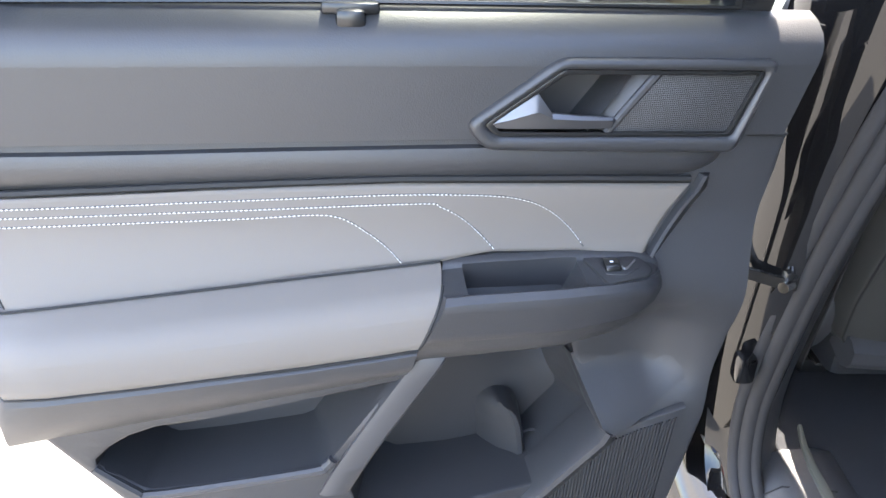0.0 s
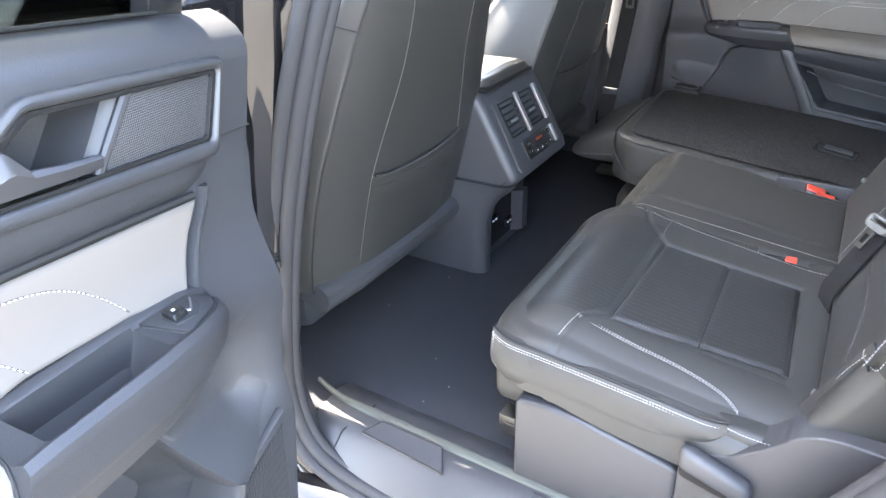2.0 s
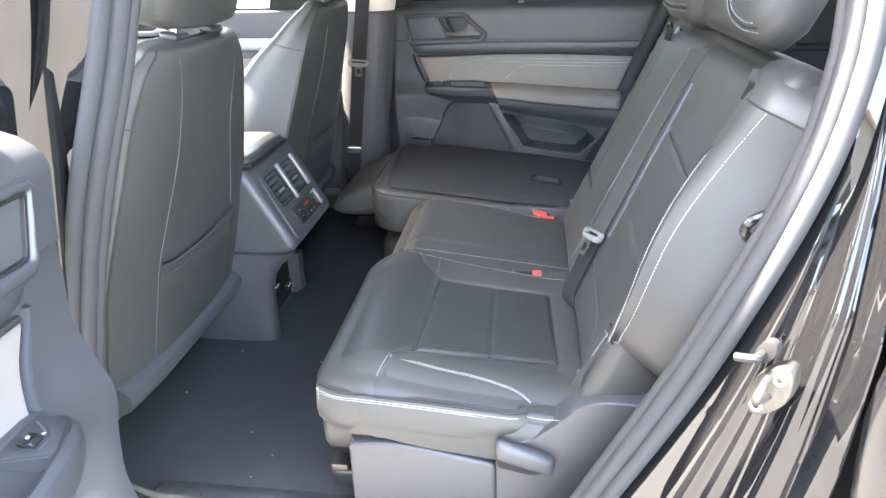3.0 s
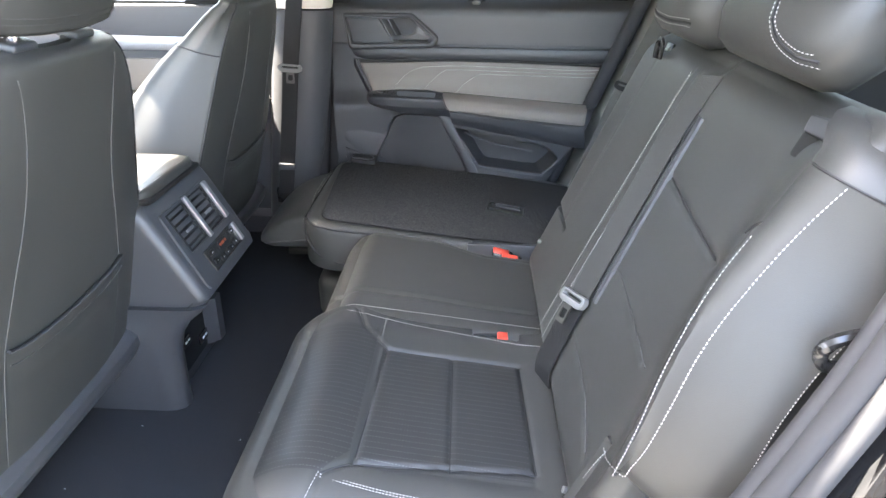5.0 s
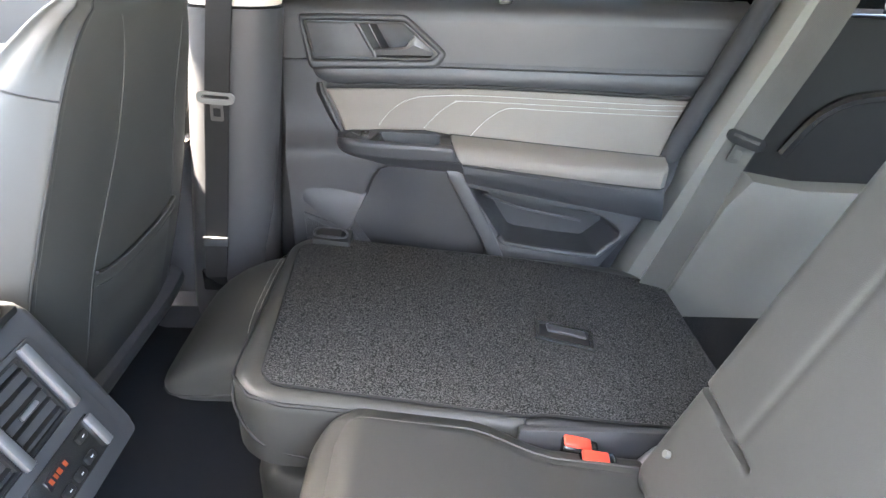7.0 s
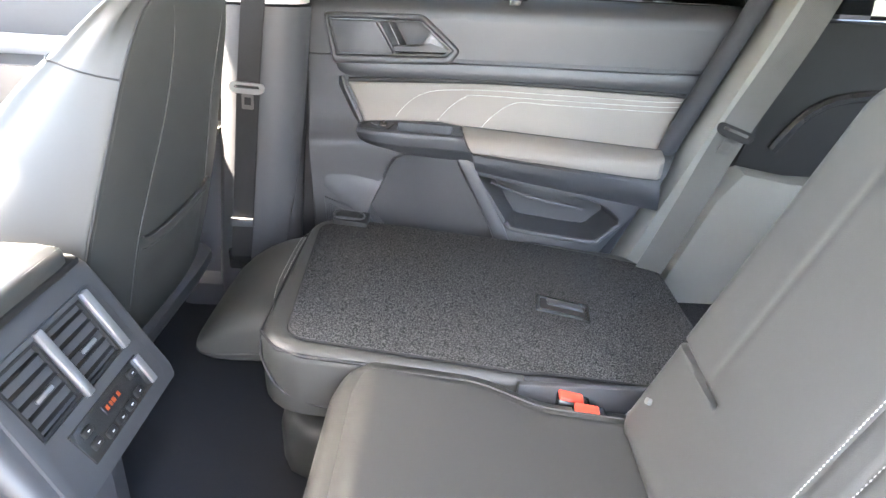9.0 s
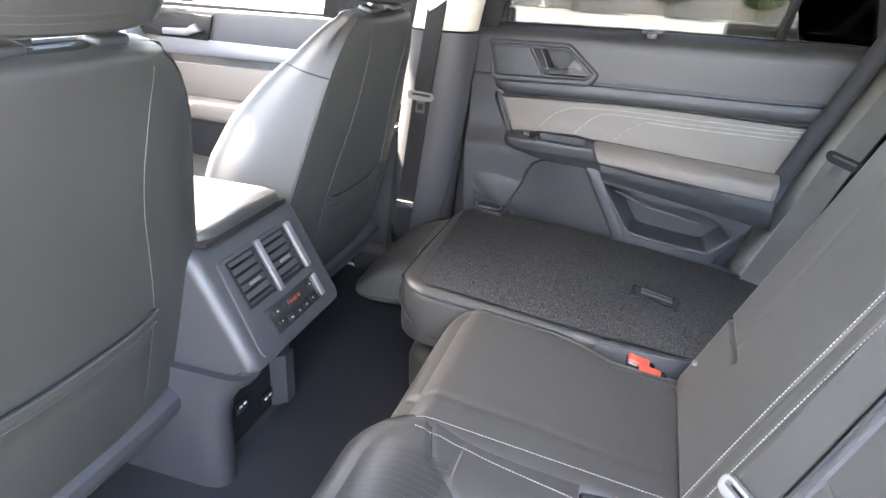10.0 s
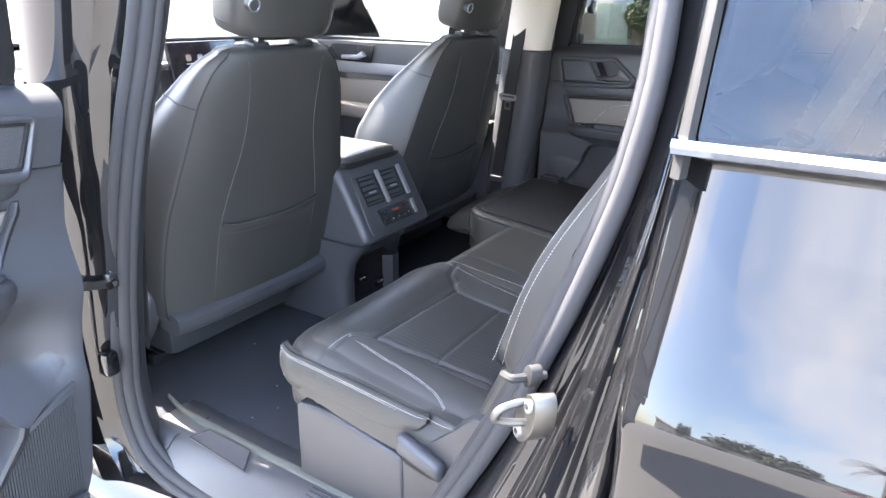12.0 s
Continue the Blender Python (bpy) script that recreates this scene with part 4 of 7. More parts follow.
    sw = rounded([(0.208, 0.036), (0.150, 0.036), (0.140, 0.054), (0.150, 0.066), (0.194, 0.078)], 0.006)
    plate_sw = put("switch_plate", warp(plate(sw, -0.002, 0.0014, bevel=0.0006), deck), plastic, d)
    put("switch_gap", tube([deck(u, 0.0006, w) for u, w in sw], 0.0008, 5, closed=True), seam_dark, plate_sw)
    put("switch_bed", warp(plate(rounded([(0.192, 0.046), (0.154, 0.044), (0.154, 0.054), (0.172, 0.066), (0.192, 0.064)], 0.002), 0.0008, 0.0020), deck), plastic, plate_sw)
    put("window_switch", warp(box(0.183, 0.0045, 0.055, 0.016, 0.006, 0.014, 0.002), deck), gloss_black, plate_sw)
    put("switch_edge", tube(smooth_path([deck(u, 0.0035, w) for u, w in ((0.178, 0.046), (0.174, 0.056), (0.170, 0.060), (0.156, 0.046))], 4), 0.0010, 6), satin, plate_sw)
    put("switch_mark", warp(box(0.184, 0.0082, 0.056, 0.003, 0.0006, 0.002), deck), white_mark, plate_sw)
    # handle bezel, handle, bowl, tweeter grille
    put("bezel", plate(b_out, 0.0, 0.025, holes=[b_in], bevel=0.006, seg=3), soft_black, d, "grained bezel round the inner handle")
    liner = rounded([(0.306, 1.0735), (0.2425, 1.1180), (0.060, 1.1165), (0.077, 1.0615), (0.299, 1.0655)], 0.004)
    put("bezel_liner", plate(b_in, 0.0, 0.021, holes=[liner], bevel=0.0015), gloss_black)
    bowl = [(0.310, 1.073), (0.246, 1.120), (0.178, 1.120), (0.216, 1.062), (0.300, 1.063)]
    put("handle_bowl", loft([[Vector((u, 0.016, z)) for u, z in bowl], [Vector((u * 0.97 + 0.007, -0.012, z * 0.98 + 0.0215)) for u, z in bowl], [Vector((u * 0.86 + 0.035, -0.026, z * 0.8 + 0.218)) for u, z in bowl], [Vector((0.25, -0.028, 1.09))] * 5], cap=False), plastic)
    put("bowl_side", loft([[Vector((0.200, 0.014, 1.060)), Vector((0.158, 0.014, 1.120))], [Vector((0.214, 0.004, 1.060)), Vector((0.176, 0.004, 1.120))]], cap=False, closed=False), plastic)
    put("bowl_line", tube([(0.211, 0.0075, 1.066), (0.178, 0.0075, 1.116)], 0.0009, 5), satin)
    hl = put("inner_handle", loft([[Vector((u, w, z)) for w, z in sec] for u, sec in (
        (0.312, ((0.010, 1.073), (0.018, 1.074), (0.020, 1.072), (0.018, 1.069), (0.010, 1.068))),
        (0.290, ((0.004, 1.088), (0.020, 1.088), (0.024, 1.078), (0.022, 1.069), (0.004, 1.067))),
        (0.269, ((0.002, 1.102), (0.020, 1.102), (0.026, 1.085), (0.023, 1.069), (0.002, 1.067))),
        (0.264, ((0.004, 1.099), (0.021, 1.098), (0.026, 1.085), (0.023, 1.069), (0.004, 1.067))),
        (0.252, ((0.014, 1.082), (0.022, 1.083), (0.026, 1.079), (0.023, 1.069), (0.010, 1.067))),
        (0.225, ((0.014, 1.079), (0.021, 1.080), (0.025, 1.077), (0.022, 1.068), (0.010, 1.067))),
        (0.194, ((0.014, 1.077), (0.020, 1.078), (0.023, 1.076), (0.021, 1.068), (0.010, 1.067))),
        (0.189, ((0.014, 1.076), (0.017, 1.076), (0.019, 1.075), (0.018, 1.071), (0.010, 1.070))))]), handle_m, d, "satin silver inner door handle", 25)
    put("tweeter_grille", plate([(0.150, 1.1185), (0.058, 1.1180), (0.076, 1.060), (0.192, 1.062)], 0.0, 0.0165, bevel=0.0015), grille_m, d, "fine mesh tweeter grille")
    put("grille_bar", tube([(0.156, 0.0165, 1.119), (0.197, 0.0165, 1.062)], 0.0042, 8), plastic)
    put("panel_joint", tube([(0.010, 0.0135, 1.057), (0.052, 0.0135, 1.057)], 0.0013, 6), seam_dark)
    return d


FAR_SHIFT = [(0.40, 0.008), (0.70, 0.008), (0.82, 0.002), (0.865, 0.006), (0.90, -0.012), (0.938, -0.021), (1.01, -0.013), (1.041, -0.011), (1.133, 0.0), (2.0, 0.0)]


def far_shift(z):
    for (z0, d0), (z1, d1) in zip(FAR_SHIFT, FAR_SHIFT[1:]):
        if z <= z1:
            return d0 + (d1 - d0) * (z - z0) / (z1 - z0)
    return 0.0


def right_place(u, w, z):
    s = 0.988 * u - 0.06 * (1.10 - z)
    return Vector((-0.588 + s, 2.016 - 0.075 * s - w - bulge(z), z + far_shift(z) - 0.003 + 0.012 * u))


LA, LEFT_RISE, LEFT_LEAN = 0.156, 0.060, 0.0225
LEFT_HINGE = Vector((-0.617, 0.3457, 0.0))


def left_place(u, w, z):
    n = Vector((math.cos(LA), math.sin(LA), 0))
    t = Vector((math.sin(LA), -math.cos(LA), LEFT_RISE))
    return LEFT_HINGE + t * (u - LEFT_RISE * (z - 1.1)) + n * (w + bulge(z) + LEFT_LEAN * (z - 1.10)) + Vector((0, 0, z - 0.002))


rear_door(right_place, "rear_door", "closed rear car door, dark plastic and warm grey leather trim", 0.014, 0.15)
rear_door(left_place, "rear_door", "wide open rear car door, dark plastic and warm grey leather trim", 0.090, 1.0)

# ---------------------------------------------------------------- front seats
UP = Vector((0.252, 0.0, 0.968)).normalized()
BACK = Vector((0.968, 0.0, -0.252)).normalized()
# height along the backrest, half width of the rear panel, depth of the padding in front of it
PROFILE = ((0.000, 0.232, 0.190), (0.030, 0.250, 0.205), (0.105, 0.261, 0.215), (0.205, 0.262, 0.218), (0.280, 0.254, 0.216), (0.362, 0.235, 0.198), (0.415, 0.222, 0.172), (0.460, 0.212, 0.148),
           (0.500, 0.202, 0.118), (0.535, 0.188, 0.098), (0.560, 0.174, 0.084), (0.578, 0.158, 0.074), (0.590, 0.142, 0.066))


def seat_dims(h):
    for (h0, a0, b0), (h1, a1, b1) in zip(PROFILE, PROFILE[1:]):
        if h <= h1:
            t = (h - h0) / (h1 - h0)
            return a0 + (a1 - a0) * t, b0 + (b1 - b0) * t
    return PROFILE[-1][1:]


def front_seat(yc, label):
    root = Vector((-0.804, yc, 0.603))
    s = thing("front_seat", (-1.05, yc, 0.45), label, "car seat", "front seats")

    def at(h, a, d):
        return root + UP * h + Vector((0, a, 0)) - BACK * d

    def back_point(h, a, out=0.0):
        half, _ = seat_dims(h)
        return at(h, a, 0.024 * min(1.0, abs(a / half)) ** 4 - out)

    def cover(h):
        """The padding from one rear edge round the front to the other, as (across, forward)."""
        w, d = seat_dims(h)
        low = max(0.0, 1 - h / 0.46)
        fl = 0.006 + 0.030 * low
        side = [(w, 0.024), (w + 0.006, 0.038), (w + 0.010 + fl * 0.5, d * 0.55), (w + fl, d * 0.80), (w + fl * 0.7, d * 0.93), (w * 0.86, d), (w * 0.66, d - 0.020 - 0.030 * low), (w * 0.3, d - 0.030 - 0.040 * low), (0, d - 0.032 - 0.042 * low)]
        full = side + [(-x, y) for x, y in side[-2::-1]]
        return [(p.x, p.y) for p in smooth_path([Vector((x, y, 0)) for x, y in full], 5)]

    hs = [0.0, 0.015] + [0.03 + 0.028 * i for i in range(20)] + [0.578, 0.590]
    n = 28
    crown = ((0.004, 0.985), (0.008, 0.95), (0.011, 0.88), (0.0135, 0.76), (0.015, 0.58), (0.0155, 0.30))
    top_w, top_d = seat_dims(0.59)
    rear, front = [], []
    for h in hs:
        w = seat_dims(h)[0]
        rear.append([back_point(h, w * (2 * k / n - 1)) for k in range(n + 1)])
        front.append([at(h, x, d) for x, d in cover(h)])
    for up, k in crown:
        rear.append([at(0.59 + up, x * k, top_d / 2 + (d - top_d / 2) * k) for x, d in ((top_w * (2 * j / n - 1), 0.024 * abs(2 * j / n - 1) ** 4) for j in range(n + 1))])
        front.append([at(0.59 + up, x * k, top_d / 2 + (d - top_d / 2) * k) for x, d in cover(0.59)])
    shell = part("backrest", loft(rear, cap=False, closed=False), leather, s, "black leather rear panel of the backrest")
    bolster = part("back_bolster", loft(front, cap=False, closed=False), leather, s, "black leather side and front padding")
    # seams on the rear of the backrest
    for side in (-1, 1):
        edge = [(h, seat_dims(h)[0] * side) for h in hs[1:]]
        part("edge_seam", tube([back_point(h, a, 0.0004) for h, a in edge] + [at(0.598, top_w * 0.95 * side, 0.027)], 0.0019, 6), seam_dark, shell)
        part("edge_stitch", stitches([back_point(h, a * 0.978, 0.0012) for h, a in edge[4:]], 0.004, 0.002, 0.0006), seam_light, shell)
        line = [(0.015, 0.142), (0.10, 0.145), (0.20, 0.146), (0.25, 0.142), (0.33, 0.124), (0.40, 0.106), (0.46, 0.098), (0.53, 0.098), (0.585, 0.104)]
        part("back_seam", tube(smooth_path([back_point(h, side * x, 0.0002) for h, x in line], 6), 0.0009, 6), seam_pale, shell)
        rows = [at(0.492, x, d) + UP * 0.0015 for x, d in cover(0.492)]
        half = rows[:len(rows) // 2] if side > 0 else rows[len(rows) // 2:]
        part("cross_seam", tube([p + Vector((0, 0.0006 * side, 0)) for p in half], 0.0014, 6), seam_dark, bolster)
    top = [at(0.598, top_w * 0.95 * (2 * j / 12 - 1), 0.027 - 0.010 * (1 - abs(2 * j / 12 - 1) ** 4)) for j in range(13)]
    part("top_seam", tube(top, 0.0019, 6), seam_dark, shell)
    m = 22
    rim = [(0.236 - 0.010 * (1 - (k / m * 2 - 1) ** 2) + 0.006 * (k / m * 2 - 1) ** 8, -0.143 + 0.286 * k / m) for k in range(m + 1)]
    flap = []
    for h, x in rim:
        e = 0.3 + 0.7 * (1 - abs(x / 0.143) ** 6)
        flap.append([back_point(h - dh, x, o * e) for dh, o in ((0.0, 0.0008), (0.0, 0.007), (0.010, 0.007), (0.019, 0.0075), (0.022, 0.0055), (0.06, 0.0065), (0.12, 0.006), (0.19, 0.003), (0.215, 0.001))])
    pocket = part("map_pocket", loft(flap, cap=False, closed=False), leather, s, "stitched map pocket")
    part("pocket_stitch", tube([back_point(h - 0.0205, x, 0.0066) for h, x in rim], 0.0008, 6), seam_light, pocket)
    part("pocket_lip", tube([back_point(h, x, 0.0050) for h, x in rim], 0.0028, 6), seam_dark, pocket)
    part("pocket_piping", tube([back_point(h + 0.0005, x, 0.0078) for h, x in rim], 0.0010, 6), seam_pale, pocket)
    # plastic bar under the rear panel, wrapping forward at its ends
    bar = [at(0.018, x, -0.006 + 0.10 * max(0.0, abs(x) - 0.17)) for x in (-0.245, -0.21, -0.15, 0.0, 0.15, 0.21, 0.245)]
    part("rear_bar", loft([[p - BACK * cx + UP * cz for cx, cz in ((0.05, -0.030), (0.004, -0.034), (-0.010, -0.022), (-0.013, -0.004), (-0.008, 0.012), (0.006, 0.020), (0.05, 0.020))] for p in bar]), plastic_grey, s, "charcoal plastic bar under the backrest")
    cush = pillow(-0.25, 0.25, -0.28, 0.20, lambda x, y: 0.01 + 0.02 * (abs(x) / 0.25) ** 4, 0.04, 0.13, 0.05, 18, 18)
    part("seat_cushion", warp(cush, lambda x, y, z: Vector((-1.17 + y, yc + x, 0.70 + z - y * 0.08))), leather, s)
    part("seat_base", box(-1.13, yc, 0.535, 0.46, 0.40, 0.10, 0.02), plastic, s)
    for dy in (-0.19, 0.19):
        rail = part("seat_rail", box(-1.18, yc + dy, 0.462, 0.42, 0.045, 0.035, 0.004), gloss_black, s)
        part("rail_end", box(-0.965, yc + dy, 0.466, 0.020, 0.052, 0.030, 0.004), vent_black, rail)
        part("rail_channel", box(-0.970, yc + dy, 0.484, 0.06, 0.020, 0.006, 0.001, 1), steel, rail)
    for side in (-1, 1):
        cov = [(0.055 * c + 0.012 * sn, 0.085 * sn) for c, sn in oval(1, 1, 2.3, 24)]
        part("recliner_cover", warp(plate(cov, 0.0, 0.030, bevel=0.012, seg=3), lambda x, w, y: Vector((-0.905 + x + y * 0.3, yc + side * (0.252 + w), 0.625 + y))), plastic_grey, s, "rounded recliner cover")
    # headrest on two posts
    for dy in (-0.062, 0.062):
        p = at(0.590, dy + 0.006, 0.040)
        part("headrest_post", tube([p, p + UP * 0.05], 0.006, 12), chrome, s, "chrome headrest post")
        part("post_collar", warp(box(0, 0, 0, 0.030, 0.046, 0.012, 0.005, 3), lambda x, y, z: p + UP * (0.018 + z) + BACK * x + Vector((0, y, 0))), plastic, s)
    hr = []
    for h, x, d in ((0.0, 0.108, 0.026), (0.002, 0.122, 0.040), (0.008, 0.131, 0.048), (0.028, 0.138, 0.052), (0.06, 0.141, 0.054), (0.11, 0.142, 0.054), (0.15, 0.134, 0.047), (0.18, 0.116, 0.034), (0.192, 0.085, 0.014)):
        hr.append([at(0.622 + h, u + 0.016, 0.052 - v + 0.020 * (u / 0.14) ** 2) for u, v in oval(x, d, 3.9, 40)])
    head = part("headrest", loft(hr), leather, s, "black leather headrest")
    for k0, lift in ((3, -0.010), (3, -0.003)):
        ring = [p + UP * lift + (p - at(0.66, 0.016, 0.052)).normalized() * 0.0006 for p in hr[k0]]
        part("headrest_stitch", stitches(ring + ring[:1], 0.004, 0.0014), seam_pale, head)
    part("headrest_seam", tube([hr[k][7] + BACK * 0.0008 for k in range(2, 8)], 0.0009, 6), seam_dark, head)
    bx = at(0.690, -0.098, 0.014)
    part("headrest_button", tube([bx - BACK * 0.012, bx + BACK * 0.003], 0.013, 20), plastic_grey, head)
    part("button_ring", tube([bx + BACK * 0.003 + UP * (math.cos(k * math.tau / 24) * 0.0125) + Vector((0, math.sin(k * math.tau / 24) * 0.0125, 0)) for k in range(24)], 0.0020, 6, closed=True), satin, head)
    return s


front_seat(0.852, "black leather driver seat with a map pocket")
front_seat(1.652, "black leather front passenger seat with a headrest")

# ---------------------------------------------------------------- centre console
con = thing("centre_console", (-0.9, CY, 0.45), "charcoal centre console with rear air vents and climate controls", "console")
CM = 1.219  # the console's middle line
HEADP = [(-1.60, 0.66), (-0.775, 0.66), (-0.715, 0.668), (-0.672, 0.683), (-0.654, 0.692), (-0.646, 0.703), (-0.650, 0.720), (-0.672, 0.758), (-0.705, 0.816), (-0.728, 0.856), (-0.740, 0.874), (-0.756, 0.884), (-0.785, 0.887), (-1.60, 0.868)]


def shrunk(poly, d):
    """A closed outline moved inwards by d."""
    out = []
    for i, p in enumerate(poly):
        q, r = poly[i - 1], poly[(i + 1) % len(poly)]
        t = (Vector((r[0] - p[0], r[1] - p[1])).normalized() + Vector((p[0] - q[0], p[1] - q[1])).normalized()).normalized()
        out.append((p[0] - t.y * d, p[1] + t.x * d))
    return out


secs = []
for k in range(9):
    th = k / 8 * math.pi / 2
    secs.append([Vector((x, CM - 0.146 + 0.020 * (1 - math.cos(th)), z)) for x, z in shrunk(HEADP, 0.020 * (1 - math.sin(th)))])
secs += [[Vector((p.x, 2 * CM - p.y, p.z)) for p in row] for row in secs[::-1]]
shell = part("console_shell", loft(secs), plastic_grey, con, "charcoal plastic console shell")
part("side_joint", tube(smooth_path([(-0.672, CM - 0.1465, 0.700), (-0.700, CM - 0.1475, 0.676), (-0.735, CM - 0.148, 0.660), (-0.760, CM - 0.148, 0.630)], 6), 0.0011, 6), seam_dark, shell)
# column under the overhang: two side walls with a recessed bay between them
bay = [(-1.50, -0.150), (-0.765, -0.150), (-0.742, -0.146), (-0.728, -0.136), (-0.724, -0.122), (-0.727, -0.106), (-0.738, -0.096), (-0.757, -0.090), (-0.757, 0.090), (-0.757, 0.100), (-0.757, 0.112), (-0.757, 0.124), (-0.760, 0.136), (-0.766, 0.146), (-0.780, 0.150), (-1.50, 0.150)]
col = []
for z, dx, dy in ((0.43, 0.004, 0.004), (0.47, 0.001, 0.002), (0.52, 0.0, 0.0), (0.58, 0.002, -0.002), (0.62, 0.012, -0.003), (0.650, 0.032, -0.004), (0.672, 0.058, -0.006), (0.690, 0.072, -0.010)):
    col.append([Vector((x + (dx if x > -1 else 0) * (0.35 if x < -0.745 and abs(y) < 0.1 else 1.0), CM + y + math.copysign(dy, y), z)) for x, y in bay])
part("console_column", loft(col), plastic_grey, con, "charcoal plastic column with a recessed bay")
FN = Vector((0.870, 0, 0.494)).normalized()
FU = Vector((-0.494, 0, 0.870)).normalized()
F0 = Vector((-0.6595, CM - 0.006, 0.7225))


def face(a, w, b):
    return F0 + Vector((0, a, 0)) + FU * b + FN * w


def on_face(bm):
    return warp(bm, face)


part("face_frame", on_face(plate(rounded([(-0.112, -0.012), (0.106, -0.012), (0.118, 0.006), (0.112, 0.150), (-0.104, 0.150), (-0.116, 0.0)], 0.008), -0.004, 0.011, holes=[[(cx - 0.040, 0.060), (cx + 0.040, 0.060), (cx + 0.040, 0.144), (cx - 0.040, 0.144)] for cx in (-0.050, 0.042)], bevel=0.0025)), plastic_grey, con, "charcoal face with two vent openings")
for cx in (-0.050, 0.042):
    v = part("air_vent", on_face(plate([(cx - 0.038, 0.062), (cx + 0.038, 0.062), (cx + 0.038, 0.144), (cx - 0.038, 0.144)], 0.003, 0.0115, holes=[[(cx - 0.034, 0.066), (cx + 0.034, 0.066), (cx + 0.034, 0.140), (cx - 0.034, 0.140)]], bevel=0.001)), vent_black, con, "black slatted air vent")
    # near-black sheet painting the shade of the duct behind the slats
    part("vent_void", on_face(box(cx, 0.0014, 0.103, 0.080, 0.0012, 0.086)), vent_dark, v)
    for k in range(5):
        b = 0.074 + 0.0145 * k
        part("slat", on_face(warp(box(0, 0, 0, 0.068, 0.010, 0.0018, 0.0005, 1), lambda x, y, z: Vector((cx + x, 0.0068 + y * 0.62, b + z - y * 0.55)))), vent_dark, v)
    part("vent_tab", on_face(box(cx, 0.0125, 0.096, 0.030, 0.004, 0.0055, 0.0018)), satin, v)
part("vent_post", on_face(box(-0.004, 0.0125, 0.103, 0.013, 0.010, 0.094, 0.003)), satin, con, "satin silver bar between the vents")
part("vent_side_trim", on_face(box(0.090, 0.0125, 0.104, 0.015, 0.010, 0.088, 0.003)), satin, con, "satin silver trim")
panel = part("climate_panel", on_face(plate([(-0.062, 0.0), (0.085, 0.0), (0.090, 0.046), (-0.066, 0.046)], 0.002, 0.0135, bevel=0.002)), gloss_black, con, "gloss black climate control panel")
disp = part("display", on_face(box(0.012, 0.0140, 0.032, 0.042, 0.002, 0.014, 0.0006, 1)), screen_m, panel, "dark display with dim red figures")
for a, wd in ((-0.002, 0.005), (0.006, 0.004), (0.013, 0.006), (0.024, 0.005)):
    part("figure", on_face(box(a, 0.0152, 0.032, wd, 0.0006, 0.0062)), amber, disp)
for k, (a, b) in enumerate(((-0.045, 0.034), (-0.045, 0.016), (-0.020, 0.010), (0.004, 0.010), (0.028, 0.010), (0.052, 0.012), (0.062, 0.034))):
    btn = part("button", on_face(box(a, 0.0145, b, 0.018, 0.005, 0.010, 0.0025, 3)), vent_black, panel)
    part("button_mark", on_face(box(a, 0.0172, b, 0.004, 0.0008, 0.0012)), white_mark, btn)
part("control_trim", on_face(box(0.086, 0.0145, 0.023, 0.012, 0.006, 0.042, 0.002)), satin, panel)
# recessed socket panel under the overhang
sock = part("socket_panel", warp(plate([(-0.080, 0.475), (0.080, 0.475), (0.080, 0.590), (0.060, 0.612), (-0.080, 0.612)], 0, 0.006, bevel=0.003), lambda a, w, z: Vector((-0.7585 + w, CM + a, z))), vent_black, con, "recessed dark socket panel")
for a, z in ((-0.045, 0.545), (0.035, 0.508)):
    part("socket", box(-0.752, CM + a, z, 0.008, 0.040, 0.024, 0.003), gloss_black, sock)
    for k in (-1, 1):
        part("socket_mark", box(-0.7475, CM + a + k * 0.007, z + 0.002, 0.002, 0.008, 0.0035), white_mark, sock)
part("bay_fin", loft([[Vector((x, CM + y, z)) for x, y in ((-0.757, 0.050), (-0.728, 0.072), (-0.727, 0.100), (-0.757, 0.100))] for z in (0.475, 0.56, 0.585)]), plastic_grey, con)
lid = part("console_lid", warp(pillow(-0.112, 0.112, -0.36, 0.235, lambda a, b: 0.012 - 0.006 * (a / 0.112) ** 2, 0.012, 0.03, 0.03, 14, 16), lambda a, b, c: Vector((-0.985 + b, CM + a, 0.899 + c))), leather, con, "padded leather armrest lid")
part("lid_gap", box(-0.985, CM, 0.886, 0.50, 0.232, 0.010, 0.003), vent_black, con)
part("lid_stitch", stitches([(-0.752, CM - 0.11, 0.905), (-0.746, CM - 0.05, 0.9095), (-0.746, CM + 0.05, 0.9095), (-0.752, CM + 0.11, 0.905)], 0.004, 0.002, 0.0009), seat_thread, lid)
for k in (-1, 1):
    part("lid_stitch", stitches([(-1.2, CM + k * 0.1195, 0.900), (-0.95, CM + k * 0.1195, 0.900), (-0.765, CM + k * 0.1195, 0.900)], 0.004, 0.002, 0.0009), seat_thread, lid)

# ---------------------------------------------------------------- rear bench: outer and middle places in one frame
bench = thing("rear_bench", (-0.2, 0.95, 0.45), "black leather rear bench with white stitching, upright", "car seat", "rear seats")


def sag(x):
    return 0.728 - 0.115 * (x + 0.42)


PAD = [(0.668, -0.300), (0.925, -0.288), (0.925, -0.075), (0.690, -0.065), (0.668, -0.300)]
MIDSEAM = [(0.675, -0.178), (0.925, -0.182)]
FRONTSEAM = [(0.560, -0.350), (0.640, -0.335), (0.668, -0.300)]
INNERSEAM = [(0.925, -0.288), (0.965, -0.330), (1.030, -0.352)]


